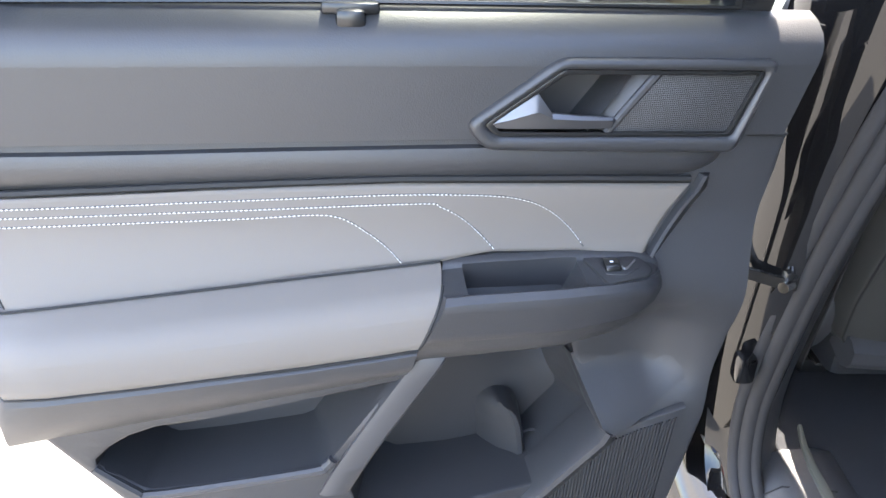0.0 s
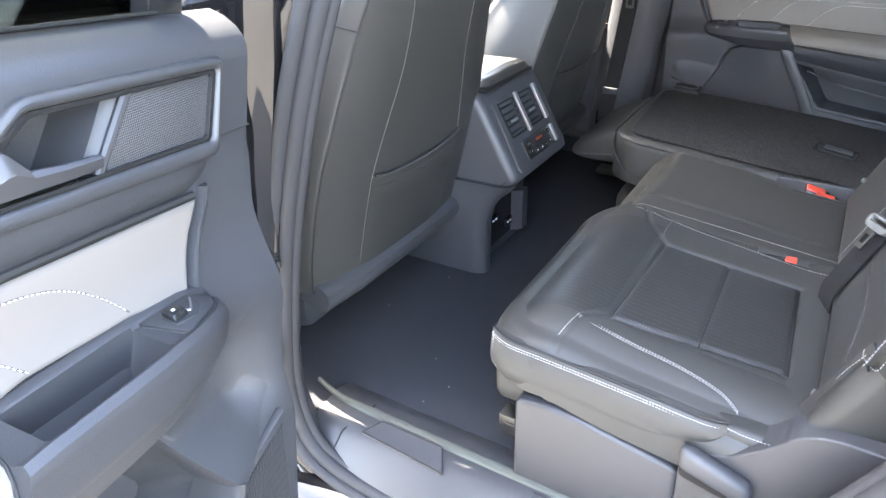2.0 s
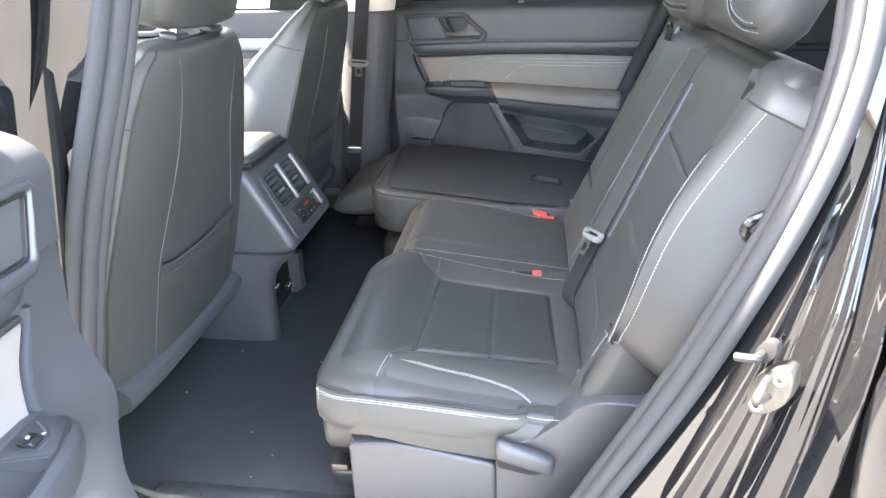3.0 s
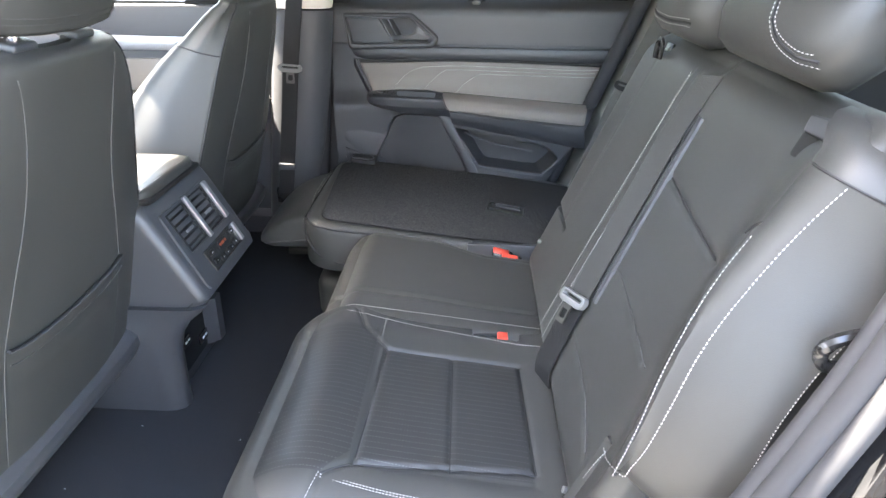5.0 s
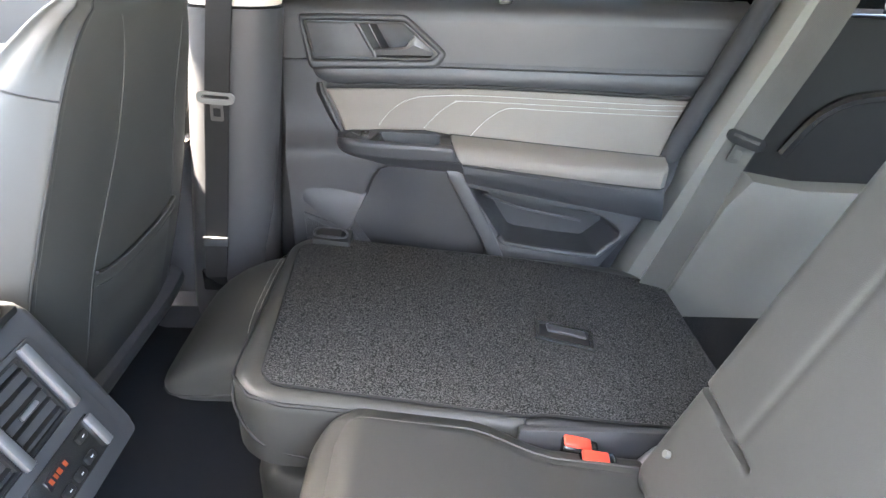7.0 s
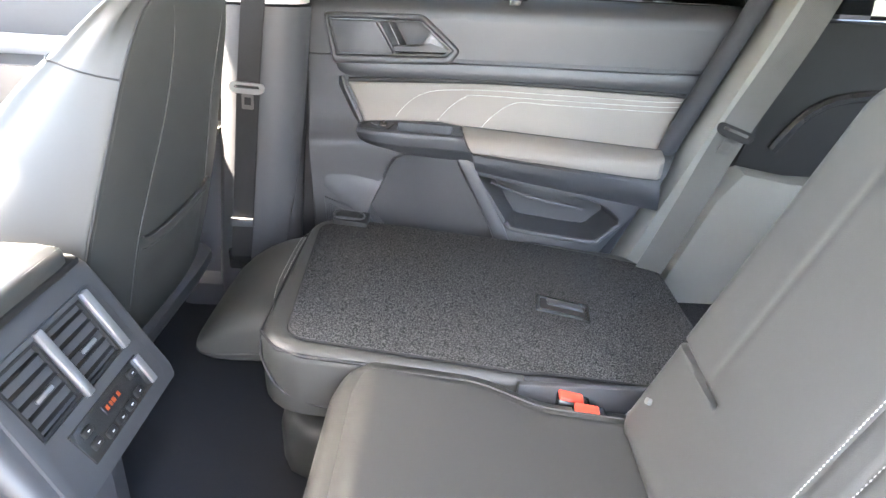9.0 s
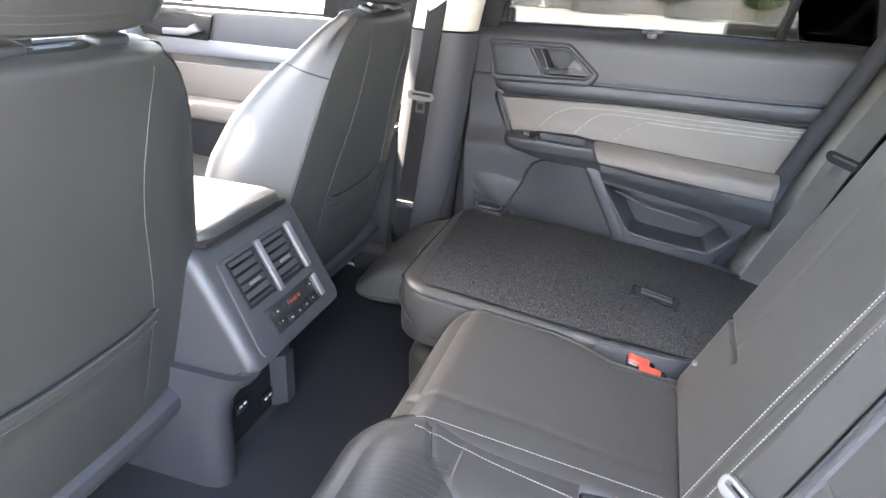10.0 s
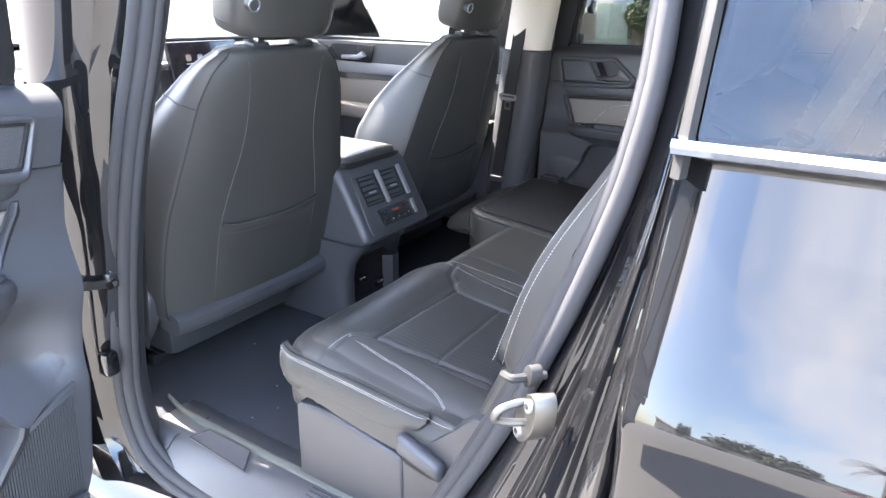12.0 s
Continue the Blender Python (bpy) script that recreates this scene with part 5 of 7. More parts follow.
def outer_height(y, x):
    z = sag(x) - 0.71
    z += 0.003 * math.exp(-((y - 0.60) / 0.05) ** 2) + 0.010 * math.exp(-((x + 0.37) / 0.07) ** 2)
    edge = min(y - 0.668, 0.925 - y, x + 0.300, -0.068 - x)
    z += 0.0035 * (1 - math.exp(-abs(edge) / 0.012))
    z -= 0.0035 * math.exp(-(near_line(y, x, PAD) / 0.0034) ** 2)
    z -= 0.0020 * math.exp(-(near_line(y, x, MIDSEAM) / 0.0040) ** 2)
    z -= 0.0030 * math.exp(-(near_line(y, x, FRONTSEAM) / 0.0045) ** 2)
    z -= 0.0030 * math.exp(-(near_line(y, x, INNERSEAM) / 0.0045) ** 2)
    z += 0.006 * math.exp(-((y - 0.975) / 0.035) ** 2) * (1 if x > -0.30 else 0.4)
    z += 0.006 * math.exp(-((x + 0.028) / 0.03) ** 2)
    z -= 0.034 * max(0, (-0.34 - x) / 0.09) ** 2
    z -= 0.026 * max(0, (0.665 - y) / 0.080) ** 2
    z -= 0.006 * max(0, (y - 0.985) / 0.05) ** 2
    if 0.0 < x + 0.150 < 0.080 and 0.990 < y < 1.026:
        z -= 0.024
    return z


ocush = pillow(0.596, 1.030, -0.420, 0.005, outer_height, 0.044, 0.085, n=150, m=150, corners=(0.055, 0.05, 0.02, 0.02))
oc = part("outer_cushion", warp(ocush, lambda a, b, c: Vector((b, a, 0.71 + c))), leather, bench, "black leather cushion with perforated centre")


def over(y, x, up=0.0008):
    return Vector((x, y, 0.71 + outer_height(y, x) + up))


pad_grid = loft([[over(0.673 + 0.247 * i / 80, -0.295 + 0.222 * j / 72, 0.0008) for i in range(81)] for j in range(73)], cap=False, closed=False)
for line in (PAD, MIDSEAM, FRONTSEAM[1:], INNERSEAM):
    part("crease", tube(resample([over(a, b, 0.0) for a, b in [(line[k][0] + (line[k + 1][0] - line[k][0]) * q / 20, line[k][1] + (line[k + 1][1] - line[k][1]) * q / 20) for k in range(len(line) - 1) for q in range(21)]], 0.004), 0.0013, 6), seam_dark, oc)
part("perforated_panel", pad_grid, perf, oc, "perforated leather centre")
front_perf = loft([[over(0.640 + 0.33 * i / 60 - 0.0, -0.425 + (0.118 - 0.030 * max(0, 1 - i / 8)) * j / 30, 0.0008) for i in range(61)] for j in range(31)], cap=False, closed=False)
part("perforated_front", front_perf, perf, oc)
part("front_stitch", stitches([over(0.572 + 0.010 * k, -0.355 + 0.0026 * k) for k in range(8)], 0.0050, 0.0013, 0.0010), seat_thread, oc)
sidel = [over(0.638, -0.335), over(0.630, -0.26), over(0.624, -0.19), over(0.612, -0.135), over(0.596, -0.108)]
part("side_stitch", stitches(smooth_path(sidel, 8)), seat_thread, oc)
part("side_stitch", stitches(smooth_path([p + Vector((0, -0.004, 0.0)) for p in sidel], 8)), seat_thread, oc)
HEM = [(-0.440, 0.706), (-0.41, 0.703), (-0.36, 0.699), (-0.28, 0.693), (-0.20, 0.686), (-0.14, 0.681), (-0.115, 0.686)]
LOW = [(-0.440, 0.640), (-0.41, 0.630), (-0.36, 0.622), (-0.28, 0.612), (-0.20, 0.610), (-0.14, 0.640), (-0.115, 0.672)]
hem = smooth_path([Vector((x, 0.5580 + (0.012 if x < -0.43 else 0.0), z)) for x, z in HEM], 6)
low = smooth_path([Vector((x, 0.5580 + (0.012 if x < -0.43 else 0.0), z)) for x, z in LOW], 6)
skirt_rows = []
for a, b in zip(hem, low):
    h = a.z - b.z
    skirt_rows.append([Vector((a.x, a.y + dy, a.z - h * t)) for t, dy in ((-0.03, 0.016), (0.0, 0.003), (0.05, 0.0), (0.3, -0.005), (0.6, -0.006), (0.85, -0.001), (0.97, 0.008), (1.0, 0.030))])
part("side_skirt", loft(skirt_rows, cap=False, closed=False), leather, oc)
for dz in (-0.003, -0.007):
    part("hem_stitch", stitches([p + Vector((0, -0.0008, dz)) for p in hem]), seat_thread, oc)
part("hem_piping", tube([p + Vector((0, 0.004, 0.003)) for p in hem], 0.0016, 6), seam_dark, oc)
part("rear_hem", stitches(smooth_path([hem[-1] + Vector((0, -0.001, -0.002)), Vector((-0.09, 0.553, 0.684)), Vector((-0.05, 0.560, 0.680)), Vector((-0.02, 0.570, 0.684))], 6)), seat_thread, oc)
part("rear_tuck", warp(pillow(-0.13, 0.02, 0.56, 0.64, lambda a, b: 0.0, 0.012, 0.08, 0.02, 8, 8), lambda a, b, c: Vector((a, b + 0.016, 0.674 + c - 0.08 * (a + 0.05)))), leather, oc)
part("corner_stitch", stitches([(-0.436, 0.566, 0.708), (-0.436, 0.563, 0.68), (-0.430, 0.563, 0.645)], 0.005, 0.003, 0.0011), seat_thread, oc)
part("front_skirt", warp(pillow(0.60, 1.02, 0.56, 0.69, lambda a, b: 0.006, 0.012, 0.05, 0.03, 14, 8), lambda a, b, c: Vector((-0.440 - c, a, b))), leather, oc)


def mid_height(y, x):
    z = sag(x) + 0.006 - 0.71
    z -= 0.05 * max(0, (-0.36 - x) / 0.05) ** 2
    z -= 0.004 * math.exp(-(near_line(y, x, [(1.10, -0.40), (1.10, 0.02)]) / 0.004) ** 2)
    z -= 0.003 * math.exp(-(near_line(y, x, [(1.362, -0.40), (1.345, 0.02)]) / 0.004) ** 2)
    z -= 0.014 * max(0, (y - 1.352) / 0.025) ** 2
    return z


mcush = pillow(1.036, 1.372, -0.395, 0.005, mid_height, 0.034, 0.10, n=60, m=80, corners=(0.02, 0.05, 0.02, 0.02))
def taper(a, b):
    t = max(0.0, min(1.0, (b + 0.24) / 0.12))
    return 1.036 + (a - 1.036) * (1 - 0.12 * t * t * (3 - 2 * t))


mc = part("middle_cushion", warp(mcush, lambda a, b, c: Vector((b, taper(a, b), 0.71 + c))), leather, bench, "smooth black leather middle cushion")
for yy in (1.042,):
    part("cushion_stitch", stitches([Vector((x, yy, 0.7115 + mid_height(yy, x))) for x in [-0.385 + 0.01 * k for k in range(39)]], 0.0050, 0.0013, 0.0010), seat_thread, mc)
part("inner_stitch", stitches([over(1.018 - 0.048 * (k / 30) ** 0.8, -0.37 + 0.012 * k) for k in range(31)], 0.0050, 0.0013, 0.0010), seat_thread, oc)
part("seam_line", tube([Vector((x, taper(1.358, x), 0.7105 + mid_height(1.358, x))) for x in [-0.39 + 0.02 * k for k in range(20)]], 0.0012, 6), seam_light, mc)
bk = part("buckle", join(box(-0.120, 1.008, 0.678, 0.060, 0.027, 0.03, 0.004)), gloss_black, bench, "black belt buckle with a red button")
part("release_button", box(-0.098, 1.008, 0.6935, 0.018, 0.020, 0.008, 0.002), red, bk, "red release button")

# backrest
BU = Vector((0.395, 0, 0.919))
BN = Vector((-0.919, 0, 0.395))
B0 = Vector((-0.040, 0, 0.690))


def on_back(y, b, w=0.0):
    return B0 + BU * b + BN * w + Vector((0, y, 0))


def along(table, b):
    """A value read off a short table of (height along the back, value)."""
    for (b0, v0), (b1, v1) in zip(table, table[1:]):
        if b <= b1:
            return v0 + (v1 - v0) * max(0.0, (b - b0) / (b1 - b0))
    return table[-1][1]


CREST = [(0.12, 0.560), (0.20, 0.564), (0.29, 0.580), (0.365, 0.597), (0.42, 0.603), (0.50, 0.606)]
EDGE = [(0.12, 0.566), (0.15, 0.558), (0.19, 0.549), (0.25, 0.551), (0.31, 0.560), (0.36, 0.565), (0.42, 0.569), (0.46, 0.566), (0.50, 0.556)]


def crest_lift(b):
    return 0.014 + 0.022 * math.exp(-((b - 0.30) / 0.14) ** 2)


def back_height(y, b):
    z = crest_lift(b) * math.exp(-(max(0.0, y - along(CREST, b)) / 0.045) ** 2)
    if y < 0.955:
        z -= 0.006 * math.exp(-(near_line(y, b, [(0.941, 0.390), (0.90, 0.372), (0.775, 0.357), (0.672, 0.350)]) / 0.0045) ** 2) * 0.6
        z -= 0.0014 * math.exp(-(near_line(y, b, [(0.93, 0.20), (0.86, 0.226), (0.68, 0.205)]) / 0.004) ** 2)
        z -= 0.004 * math.exp(-(near_line(y, b, [(0.566, 0.13), (0.566, 0.20), (0.582, 0.29), (0.599, 0.365), (0.605, 0.41)]) / 0.004) ** 2)
        z -= 0.0014 * math.exp(-(near_line(y, b, [(0.935, 0.10), (0.756, 0.095), (0.66, 0.065)]) / 0.005) ** 2)
    else:
        z += 0.002 * ease((y - 0.955) / 0.03)
        z -= 0.010 * math.exp(-(near_line(y, b, [(1.29, 0.156), (1.175, 0.150)]) / 0.0026) ** 2)
        z -= 0.0022 * math.exp(-(near_line(y, b, [(1.023, 0.0), (1.030, 0.50)]) / 0.003) ** 2)
        z -= 0.0022 * math.exp(-(near_line(y, b, [(0.990, 0.0), (0.997, 0.50)]) / 0.003) ** 2)
        z -= 0.0014 * math.exp(-(near_line(y, b, [(1.205, 0.16), (1.205, 0.50)]) / 0.006) ** 2)
    z -= 0.004 * math.exp(-((y - 0.958) / 0.010) ** 2)
    z -= 0.02 * max(0, (b - 0.48) / 0.05) ** 2
    z -= 0.02 * max(0, (0.03 - b) / 0.03) ** 2
    return z


bb = pillow(0.588, 1.285, 0.0, 0.525, back_height, 0.022, 0.10, n=200, m=150, corners=(0.02, 0.02, 0.015, 0.05))
back = part("backrest", warp(bb, lambda a, b, c: on_back(a, b, c)), leather, bench, "black leather backrest with white stitching")


def lie(y, b, up=0.001):
    return on_back(y, b, back_height(y, b) + up)


for line in ([(0.632, 0.005), (0.628, 0.06), (0.622, 0.112)],
             [(1.026, 0.02), (1.028, 0.20), (1.033, 0.50)], [(0.987, 0.02), (0.989, 0.20), (0.994, 0.50)]):
    part("back_stitch", stitches(smooth_path([lie(y, b, 0.0024) for y, b in line], 12), 0.0052, 0.0013, 0.0011), seat_thread, back)
part("arc_seam", tube(smooth_path([lie(y, b, 0.0) for y, b in ((0.622, 0.402), (0.612, 0.414), (0.600, 0.424), (0.586, 0.430))], 6), 0.0016, 6), seam_dark, back)
for line in ([(0.935, 0.10), (0.874, 0.098), (0.756, 0.093), (0.665, 0.068)], [(0.935, 0.205), (0.868, 0.227), (0.665, 0.207)]):
    part("cross_seam", tube(smooth_path([lie(y, b, 0.0004) for y, b in line], 8), 0.0010, 6), seam_light, back)
part("slot_crease", tube([lie(y, b, -0.0005) for y, b in ((1.284, 0.156), (1.25, 0.154), (1.21, 0.152), (1.178, 0.150))], 0.0020, 6), seam_dark, back)
part("upper_crease", tube(smooth_path([lie(y, b, 0.0) for y, b in ((0.941, 0.390), (0.90, 0.372), (0.775, 0.357), (0.680, 0.350))], 10), 0.0018, 6), seam_dark, back)


# side wing of the backrest: a narrow front strip, then a smooth panel that turns back
def wing_row(b, shift=0.0, deep=1.0, tuck=0.0):
    """From the crest over the strip and the front edge to the rear seam."""
    ya, yb, h = along(CREST, b) + shift, along(EDGE, b) + shift, crest_lift(b) - tuck
    yr = yb - 0.046
    yi = max(ya + 0.006, 0.614 + shift)
    pts = [(yi + 0.040, -0.03), (yi, back_height(yi, b) - tuck - 0.0005), (ya - 0.004, h + 0.0025), ((ya + yb) / 2, h + 0.002), (yb + 0.005, h - 0.006), (yb, h - 0.011), (yb - 0.006, h - 0.018 * deep), (yb - 0.016, h - 0.033 * deep),
           (yb - 0.028, h - 0.052 * deep), (yb - 0.038, h - 0.068 * deep), (yr, h - 0.082 * deep), (yr + 0.004, h - 0.094 * deep), (yr + 0.05, h - 0.11 * deep), (yi + 0.040, h - 0.11 * deep)]
    return [on_back(y, b, w) for y, w in pts]


wg = part("side_wing", loft([wing_row(*r) for r in ((0.118, 0.030, 0.7, 0.022), (0.124, 0.014, 0.85, 0.010), (0.134, 0.004, 0.95, 0.002), (0.15,), (0.18,), (0.21,), (0.25,), (0.29,), (0.33,), (0.37,), (0.41,), (0.45,), (0.484,))]), leather, back, "smooth black leather side wing")
part("wing_cap", loft([wing_row(*r) for r in ((0.486,), (0.500, 0.006), (0.518, 0.022, 0.95), (0.532, 0.040, 0.85, 0.010), (0.541, 0.058, 0.6, 0.030))]), leather, back, "padded leather cap over the wing")
part("wing_seam", tube(wing_row(0.485)[2:11], 0.0014, 6), seam_dark, wg)
BS = (0.134, 0.15, 0.18, 0.21, 0.25, 0.29, 0.33, 0.37, 0.41)
part("crest_stitch", stitches(smooth_path([wing_row(b)[2] + BN * 0.0012 for b in BS], 8), 0.0052, 0.0013, 0.0011), seat_thread, wg)
part("edge_stitch", stitches(smooth_path([on_back(0.618, 0.118, 0.012), on_back(0.590, 0.124, 0.016)] + [wing_row(b)[5] + BN * 0.0014 + Vector((0, -0.0006, 0)) for b in BS + (0.445, 0.484)], 8), 0.0052, 0.0013, 0.0011), seat_thread, wg)
part("wing_rear_stitch", stitches(smooth_path([wing_row(b)[10] + BN * 0.0012 + Vector((0, -0.001, 0)) for b in (0.15, 0.21, 0.29, 0.37, 0.475)], 10), 0.0035, 0.002), seat_thread, wg)
part("lower_wing", loft([[on_back(y, b, w) for y, w in ((0.66, -0.03), (0.636, 0.006), (0.626, 0.004), (0.612, -0.006), (0.592, -0.030), (0.574, -0.060), (0.566, -0.085), (0.66, -0.11))] for b in (-0.05, 0.0, 0.05, 0.10, 0.122)]), leather, back)
part("lower_wing_stitch", stitches(smooth_path([lie(y, b, 0.001) for y, b in ((0.632, 0.0), (0.628, 0.06), (0.628, 0.10))], 8)), seat_thread, back)
tab = on_back(0.652, 0.498, 0.002)
on_tab = lambda a, w, b: tab + Vector((0, a, 0)) + BU * b + BN * w
part("release_well", warp(plate(rounded([(-0.016, -0.018), (0.020, -0.020), (0.022, 0.012), (-0.018, 0.014)], 0.005), -0.006, 0.0025, bevel=0.001), on_tab), vent_black, back)
part("release_tab", warp(plate(rounded([(-0.028, 0.006), (0.012, 0.004), (0.016, 0.022), (-0.030, 0.026)], 0.005), 0.0, 0.010, bevel=0.003, seg=3), on_tab), plastic, back, "backrest release tab")
hk = on_back(1.200, 0.502, 0.004)
part("belt_guide", join(tube(smooth_path([hk + Vector((0, dy, 0)) + BU * b + BN * w for dy, b, w in ((-0.012, -0.014, 0.0), (-0.014, 0.008, 0.008), (0.0, 0.016, 0.010), (0.012, 0.006, 0.008), (0.014, -0.016, 0.0))], 6), 0.004, 8), warp(box(0, 0, 0, 0.034, 0.006, 0.034, 0.003), lambda a, w, b: hk + Vector((0, a, 0)) + BU * b + BN * (w - 0.010))), gloss_black, back, "black plastic belt guide")
part("child_seat_tag", tube([lie(0.655, 0.012, 0.002), lie(0.655, 0.012, 0.008)], 0.0045, 12), tongue_plastic, back)
part("child_seat_tag", tube([lie(1.265, 0.075, 0.002), lie(1.265, 0.075, 0.008)], 0.0045, 12), tongue_plastic, back)
part("child_seat_tag", tube([lie(0.925, 0.03, 0.002), lie(0.925, 0.03, 0.008)], 0.0045, 12), tongue_plastic, back)


HEAD = ((0.0, 0.70, 0.45), (0.010, 0.88, 0.78), (0.04, 1.0, 1.0), (0.085, 1.0, 1.0), (0.125, 0.95, 0.85), (0.145, 0.80, 0.5), (0.150, 0.5, 0.2))


def rear_headrest(yc, half, lift, path):
    """A padded headrest; path: its double seam as (across, up) on the front."""
    secs = []
    for h, a, t in HEAD:
        secs.append([on_back(yc + x, lift + h, 0.01 + y) for x, y in oval(half * a, 0.052 * t, 2.8, 40)])
    h = part("headrest", loft(secs), leather, back, "black leather headrest with double white stitching")

    def front(y, b):
        for (h0, a0, t0), (h1, a1, t1) in zip(HEAD, HEAD[1:]):
            if b <= h1:
                k = (b - h0) / (h1 - h0)
                a, t = a0 + (a1 - a0) * k, t0 + (t1 - t0) * k
                break
        r = min(1.0, abs(y) / (half * a))
        return on_back(yc + y, lift + b, 0.0112 + 0.052 * t * (1 - r ** 2.8) ** (1 / 2.8))

    fine = smooth_path([Vector((y, b, 0)) for y, b in path], 12)
    part("headrest_seam", tube([front(p.x, p.y) + BN * -0.0012 for p in fine], 0.0018, 6), seam_dark, h)
    for off in (-0.0045, 0.0045):
        row = []
        for k, p in enumerate(fine):
            d = (fine[min(k + 1, len(fine) - 1)] - fine[max(0, k - 1)]).normalized()
            row.append(front(p.x - d.y * off, max(0.002, min(0.148, p.y + d.x * off))))
        part("headrest_stitch", stitches(row, 0.0056, 0.0016), seat_thread, h)


rear_headrest(0.800, 0.150, 0.540, ((-0.030, 0.144), (-0.034, 0.100), (-0.044, 0.060), (-0.066, 0.030), (-0.105, 0.018), (-0.130, 0.020)))
rear_headrest(1.115, 0.125, 0.532, ((0.062, 0.142), (0.078, 0.100), (0.086, 0.050), (0.080, 0.024), (0.050, 0.016), (-0.030, 0.014), (-0.095, 0.020)))

# side cover, recliner lever, rails, inner lower trim
cover = [(-0.392, 0.455), (-0.392, 0.606), (-0.386, 0.614), (-0.340, 0.619), (-0.300, 0.617), (-0.168, 0.594), (-0.160, 0.586), (-0.156, 0.455)]
part("side_cover", warp(plate(cover, 0.0, 0.022, bevel=0.006, seg=3), lambda x, w, z: Vector((x, 0.572 - w, z))), plastic, bench, "charcoal plastic side cover")
lev_bed = rounded([(-0.158, 0.452), (-0.160, 0.610), (-0.144, 0.635), (-0.107, 0.645), (-0.062, 0.686), (-0.041, 0.713), (-0.010, 0.726), (0.046, 0.728), (0.072, 0.742), (0.020, 0.60), (-0.060, 0.452)], 0.014)
part("recliner_housing", warp(plate(lev_bed, 0.0, 0.045, bevel=0.008, seg=3), lambda x, w, z: Vector((x, 0.596 - w - 0.10 * max(0, x + 0.05), z))), plastic, bench, "dark plastic recliner housing")
part("recliner_lever", warp(box(0, 0, 0, 0.088, 0.024, 0.036, 0.010, 3), lambda x, y, z: Vector((-0.116 + x, 0.540 + y, 0.622 + z * (1 - 3 * max(0, x)) - x * 0.32))), plastic_grey, bench, "charcoal recliner lever")
part("lever_recess", warp(plate(rounded([(-0.158, 0.640), (-0.070, 0.622), (-0.064, 0.588), (-0.105, 0.578), (-0.158, 0.590)], 0.008), 0, 0.0025), lambda x, w, z: Vector((x, 0.5512 - w, z))), vent_black, bench)
for dy in (0.0, 0.42):
    part("seat_rail", box(-0.22, 0.625 + dy, 0.488, 0.44, 0.040, 0.030, 0.004), gloss_black, bench)
    part("rail_end", box(-0.432, 0.625 + dy, 0.502, 0.030, 0.034, 0.022, 0.003), steel, bench)
part("seat_pan", box(-0.20, 0.98, 0.575, 0.36, 0.74, 0.12, 0.03), plastic, bench)

# ---------------------------------------------------------------- folded single seat on the far side
single = thing("folded_seat", (-0.2, 1.62, 0.45), "black single rear seat folded flat, carpeted back up", "car seat", "rear seats")


def flat(x, y, w=0.0):
    return Vector((x, y, 0.698 - 0.09 * (x + 0.07) + w))


slab = pillow(-0.525, 0.120, 1.402, 1.850, lambda a, b: 0.0, 0.024, 0.115, n=40, m=30, corners=(0.05, 0.03, 0.05, 0.05))
fb = part("folded_backrest", warp(slab, lambda a, b, c: flat(a, b, c)), leather, single, "black leather backrest folded forward")
shape = [(-0.503, 1.421), (-0.484, 1.402), (-0.148, 1.385), (-0.133, 1.391), (0.151, 1.389), (0.158, 1.494), (0.156, 1.778), (0.124, 1.809), (0.03, 1.825), (-0.096, 1.841), (-0.437, 1.846), (-0.453, 1.825), (-0.516, 1.809), (-0.524, 1.783)]
part("carpet_panel", warp(plate(rounded(shape, 0.012), 0.0, 0.006, bevel=0.003), lambda x, w, y: flat(x, y, w)), flock, fb, "speckled charcoal carpet panel")
part("panel_edge", tube([flat(x, y, 0.003) for x, y in rounded(shape, 0.012)], 0.0026, 6, closed=True), vent_black, fb)
part("pull_bezel", warp(plate([(-0.118, 1.565), (-0.028, 1.545), (-0.022, 1.600), (-0.112, 1.618)], 0.004, 0.010, holes=[[(-0.110, 1.572), (-0.034, 1.555), (-0.029, 1.592), (-0.106, 1.609)]], bevel=0.001), lambda x, w, y: flat(x, y, w)), gloss_black, fb, "black pull strap recess")
part("pull_bar", warp(box(0, 0, 0, 0.060, 0.018, 0.006, 0.002), lambda x, y, w: flat(-0.065 + x, 1.590 + y - 0.22 * x, 0.009 + w)), plastic, fb)
part("pull_well", warp(plate([(-0.110, 1.572), (-0.034, 1.555), (-0.029, 1.592), (-0.106, 1.609)], 0.0065, 0.0075), lambda x, w, y: flat(x, y, w)), seam_dark, fb)
part("latch_block", warp(box(0, 0, 0, 0.070, 0.060, 0.020, 0.005), lambda x, y, w: flat(-0.470 + x, 1.842 + y, 0.006 + w)), vent_black, fb, "black latch block on the corner")
part("latch_rim", tube(smooth_path([flat(x, y, 0.017) for x, y in ((-0.498, 1.822), (-0.448, 1.826), (-0.450, 1.858), (-0.500, 1.856))], 4, closed=True), 0.0022, 6, closed=True), plastic_grey, fb)
part("latch_slot", warp(box(0, 0, 0, 0.040, 0.030, 0.004), lambda x, y, w: flat(-0.475 + x, 1.842 + y, 0.0165 + w)), seam_dark, fb)
part("piping", tube([flat(x, y, -0.012) for x, y in ((-0.30, 1.379), (-0.47, 1.380), (-0.515, 1.392), (-0.545, 1.43), (-0.548, 1.55), (-0.545, 1.80))], 0.003, 6), seam_dark, fb)
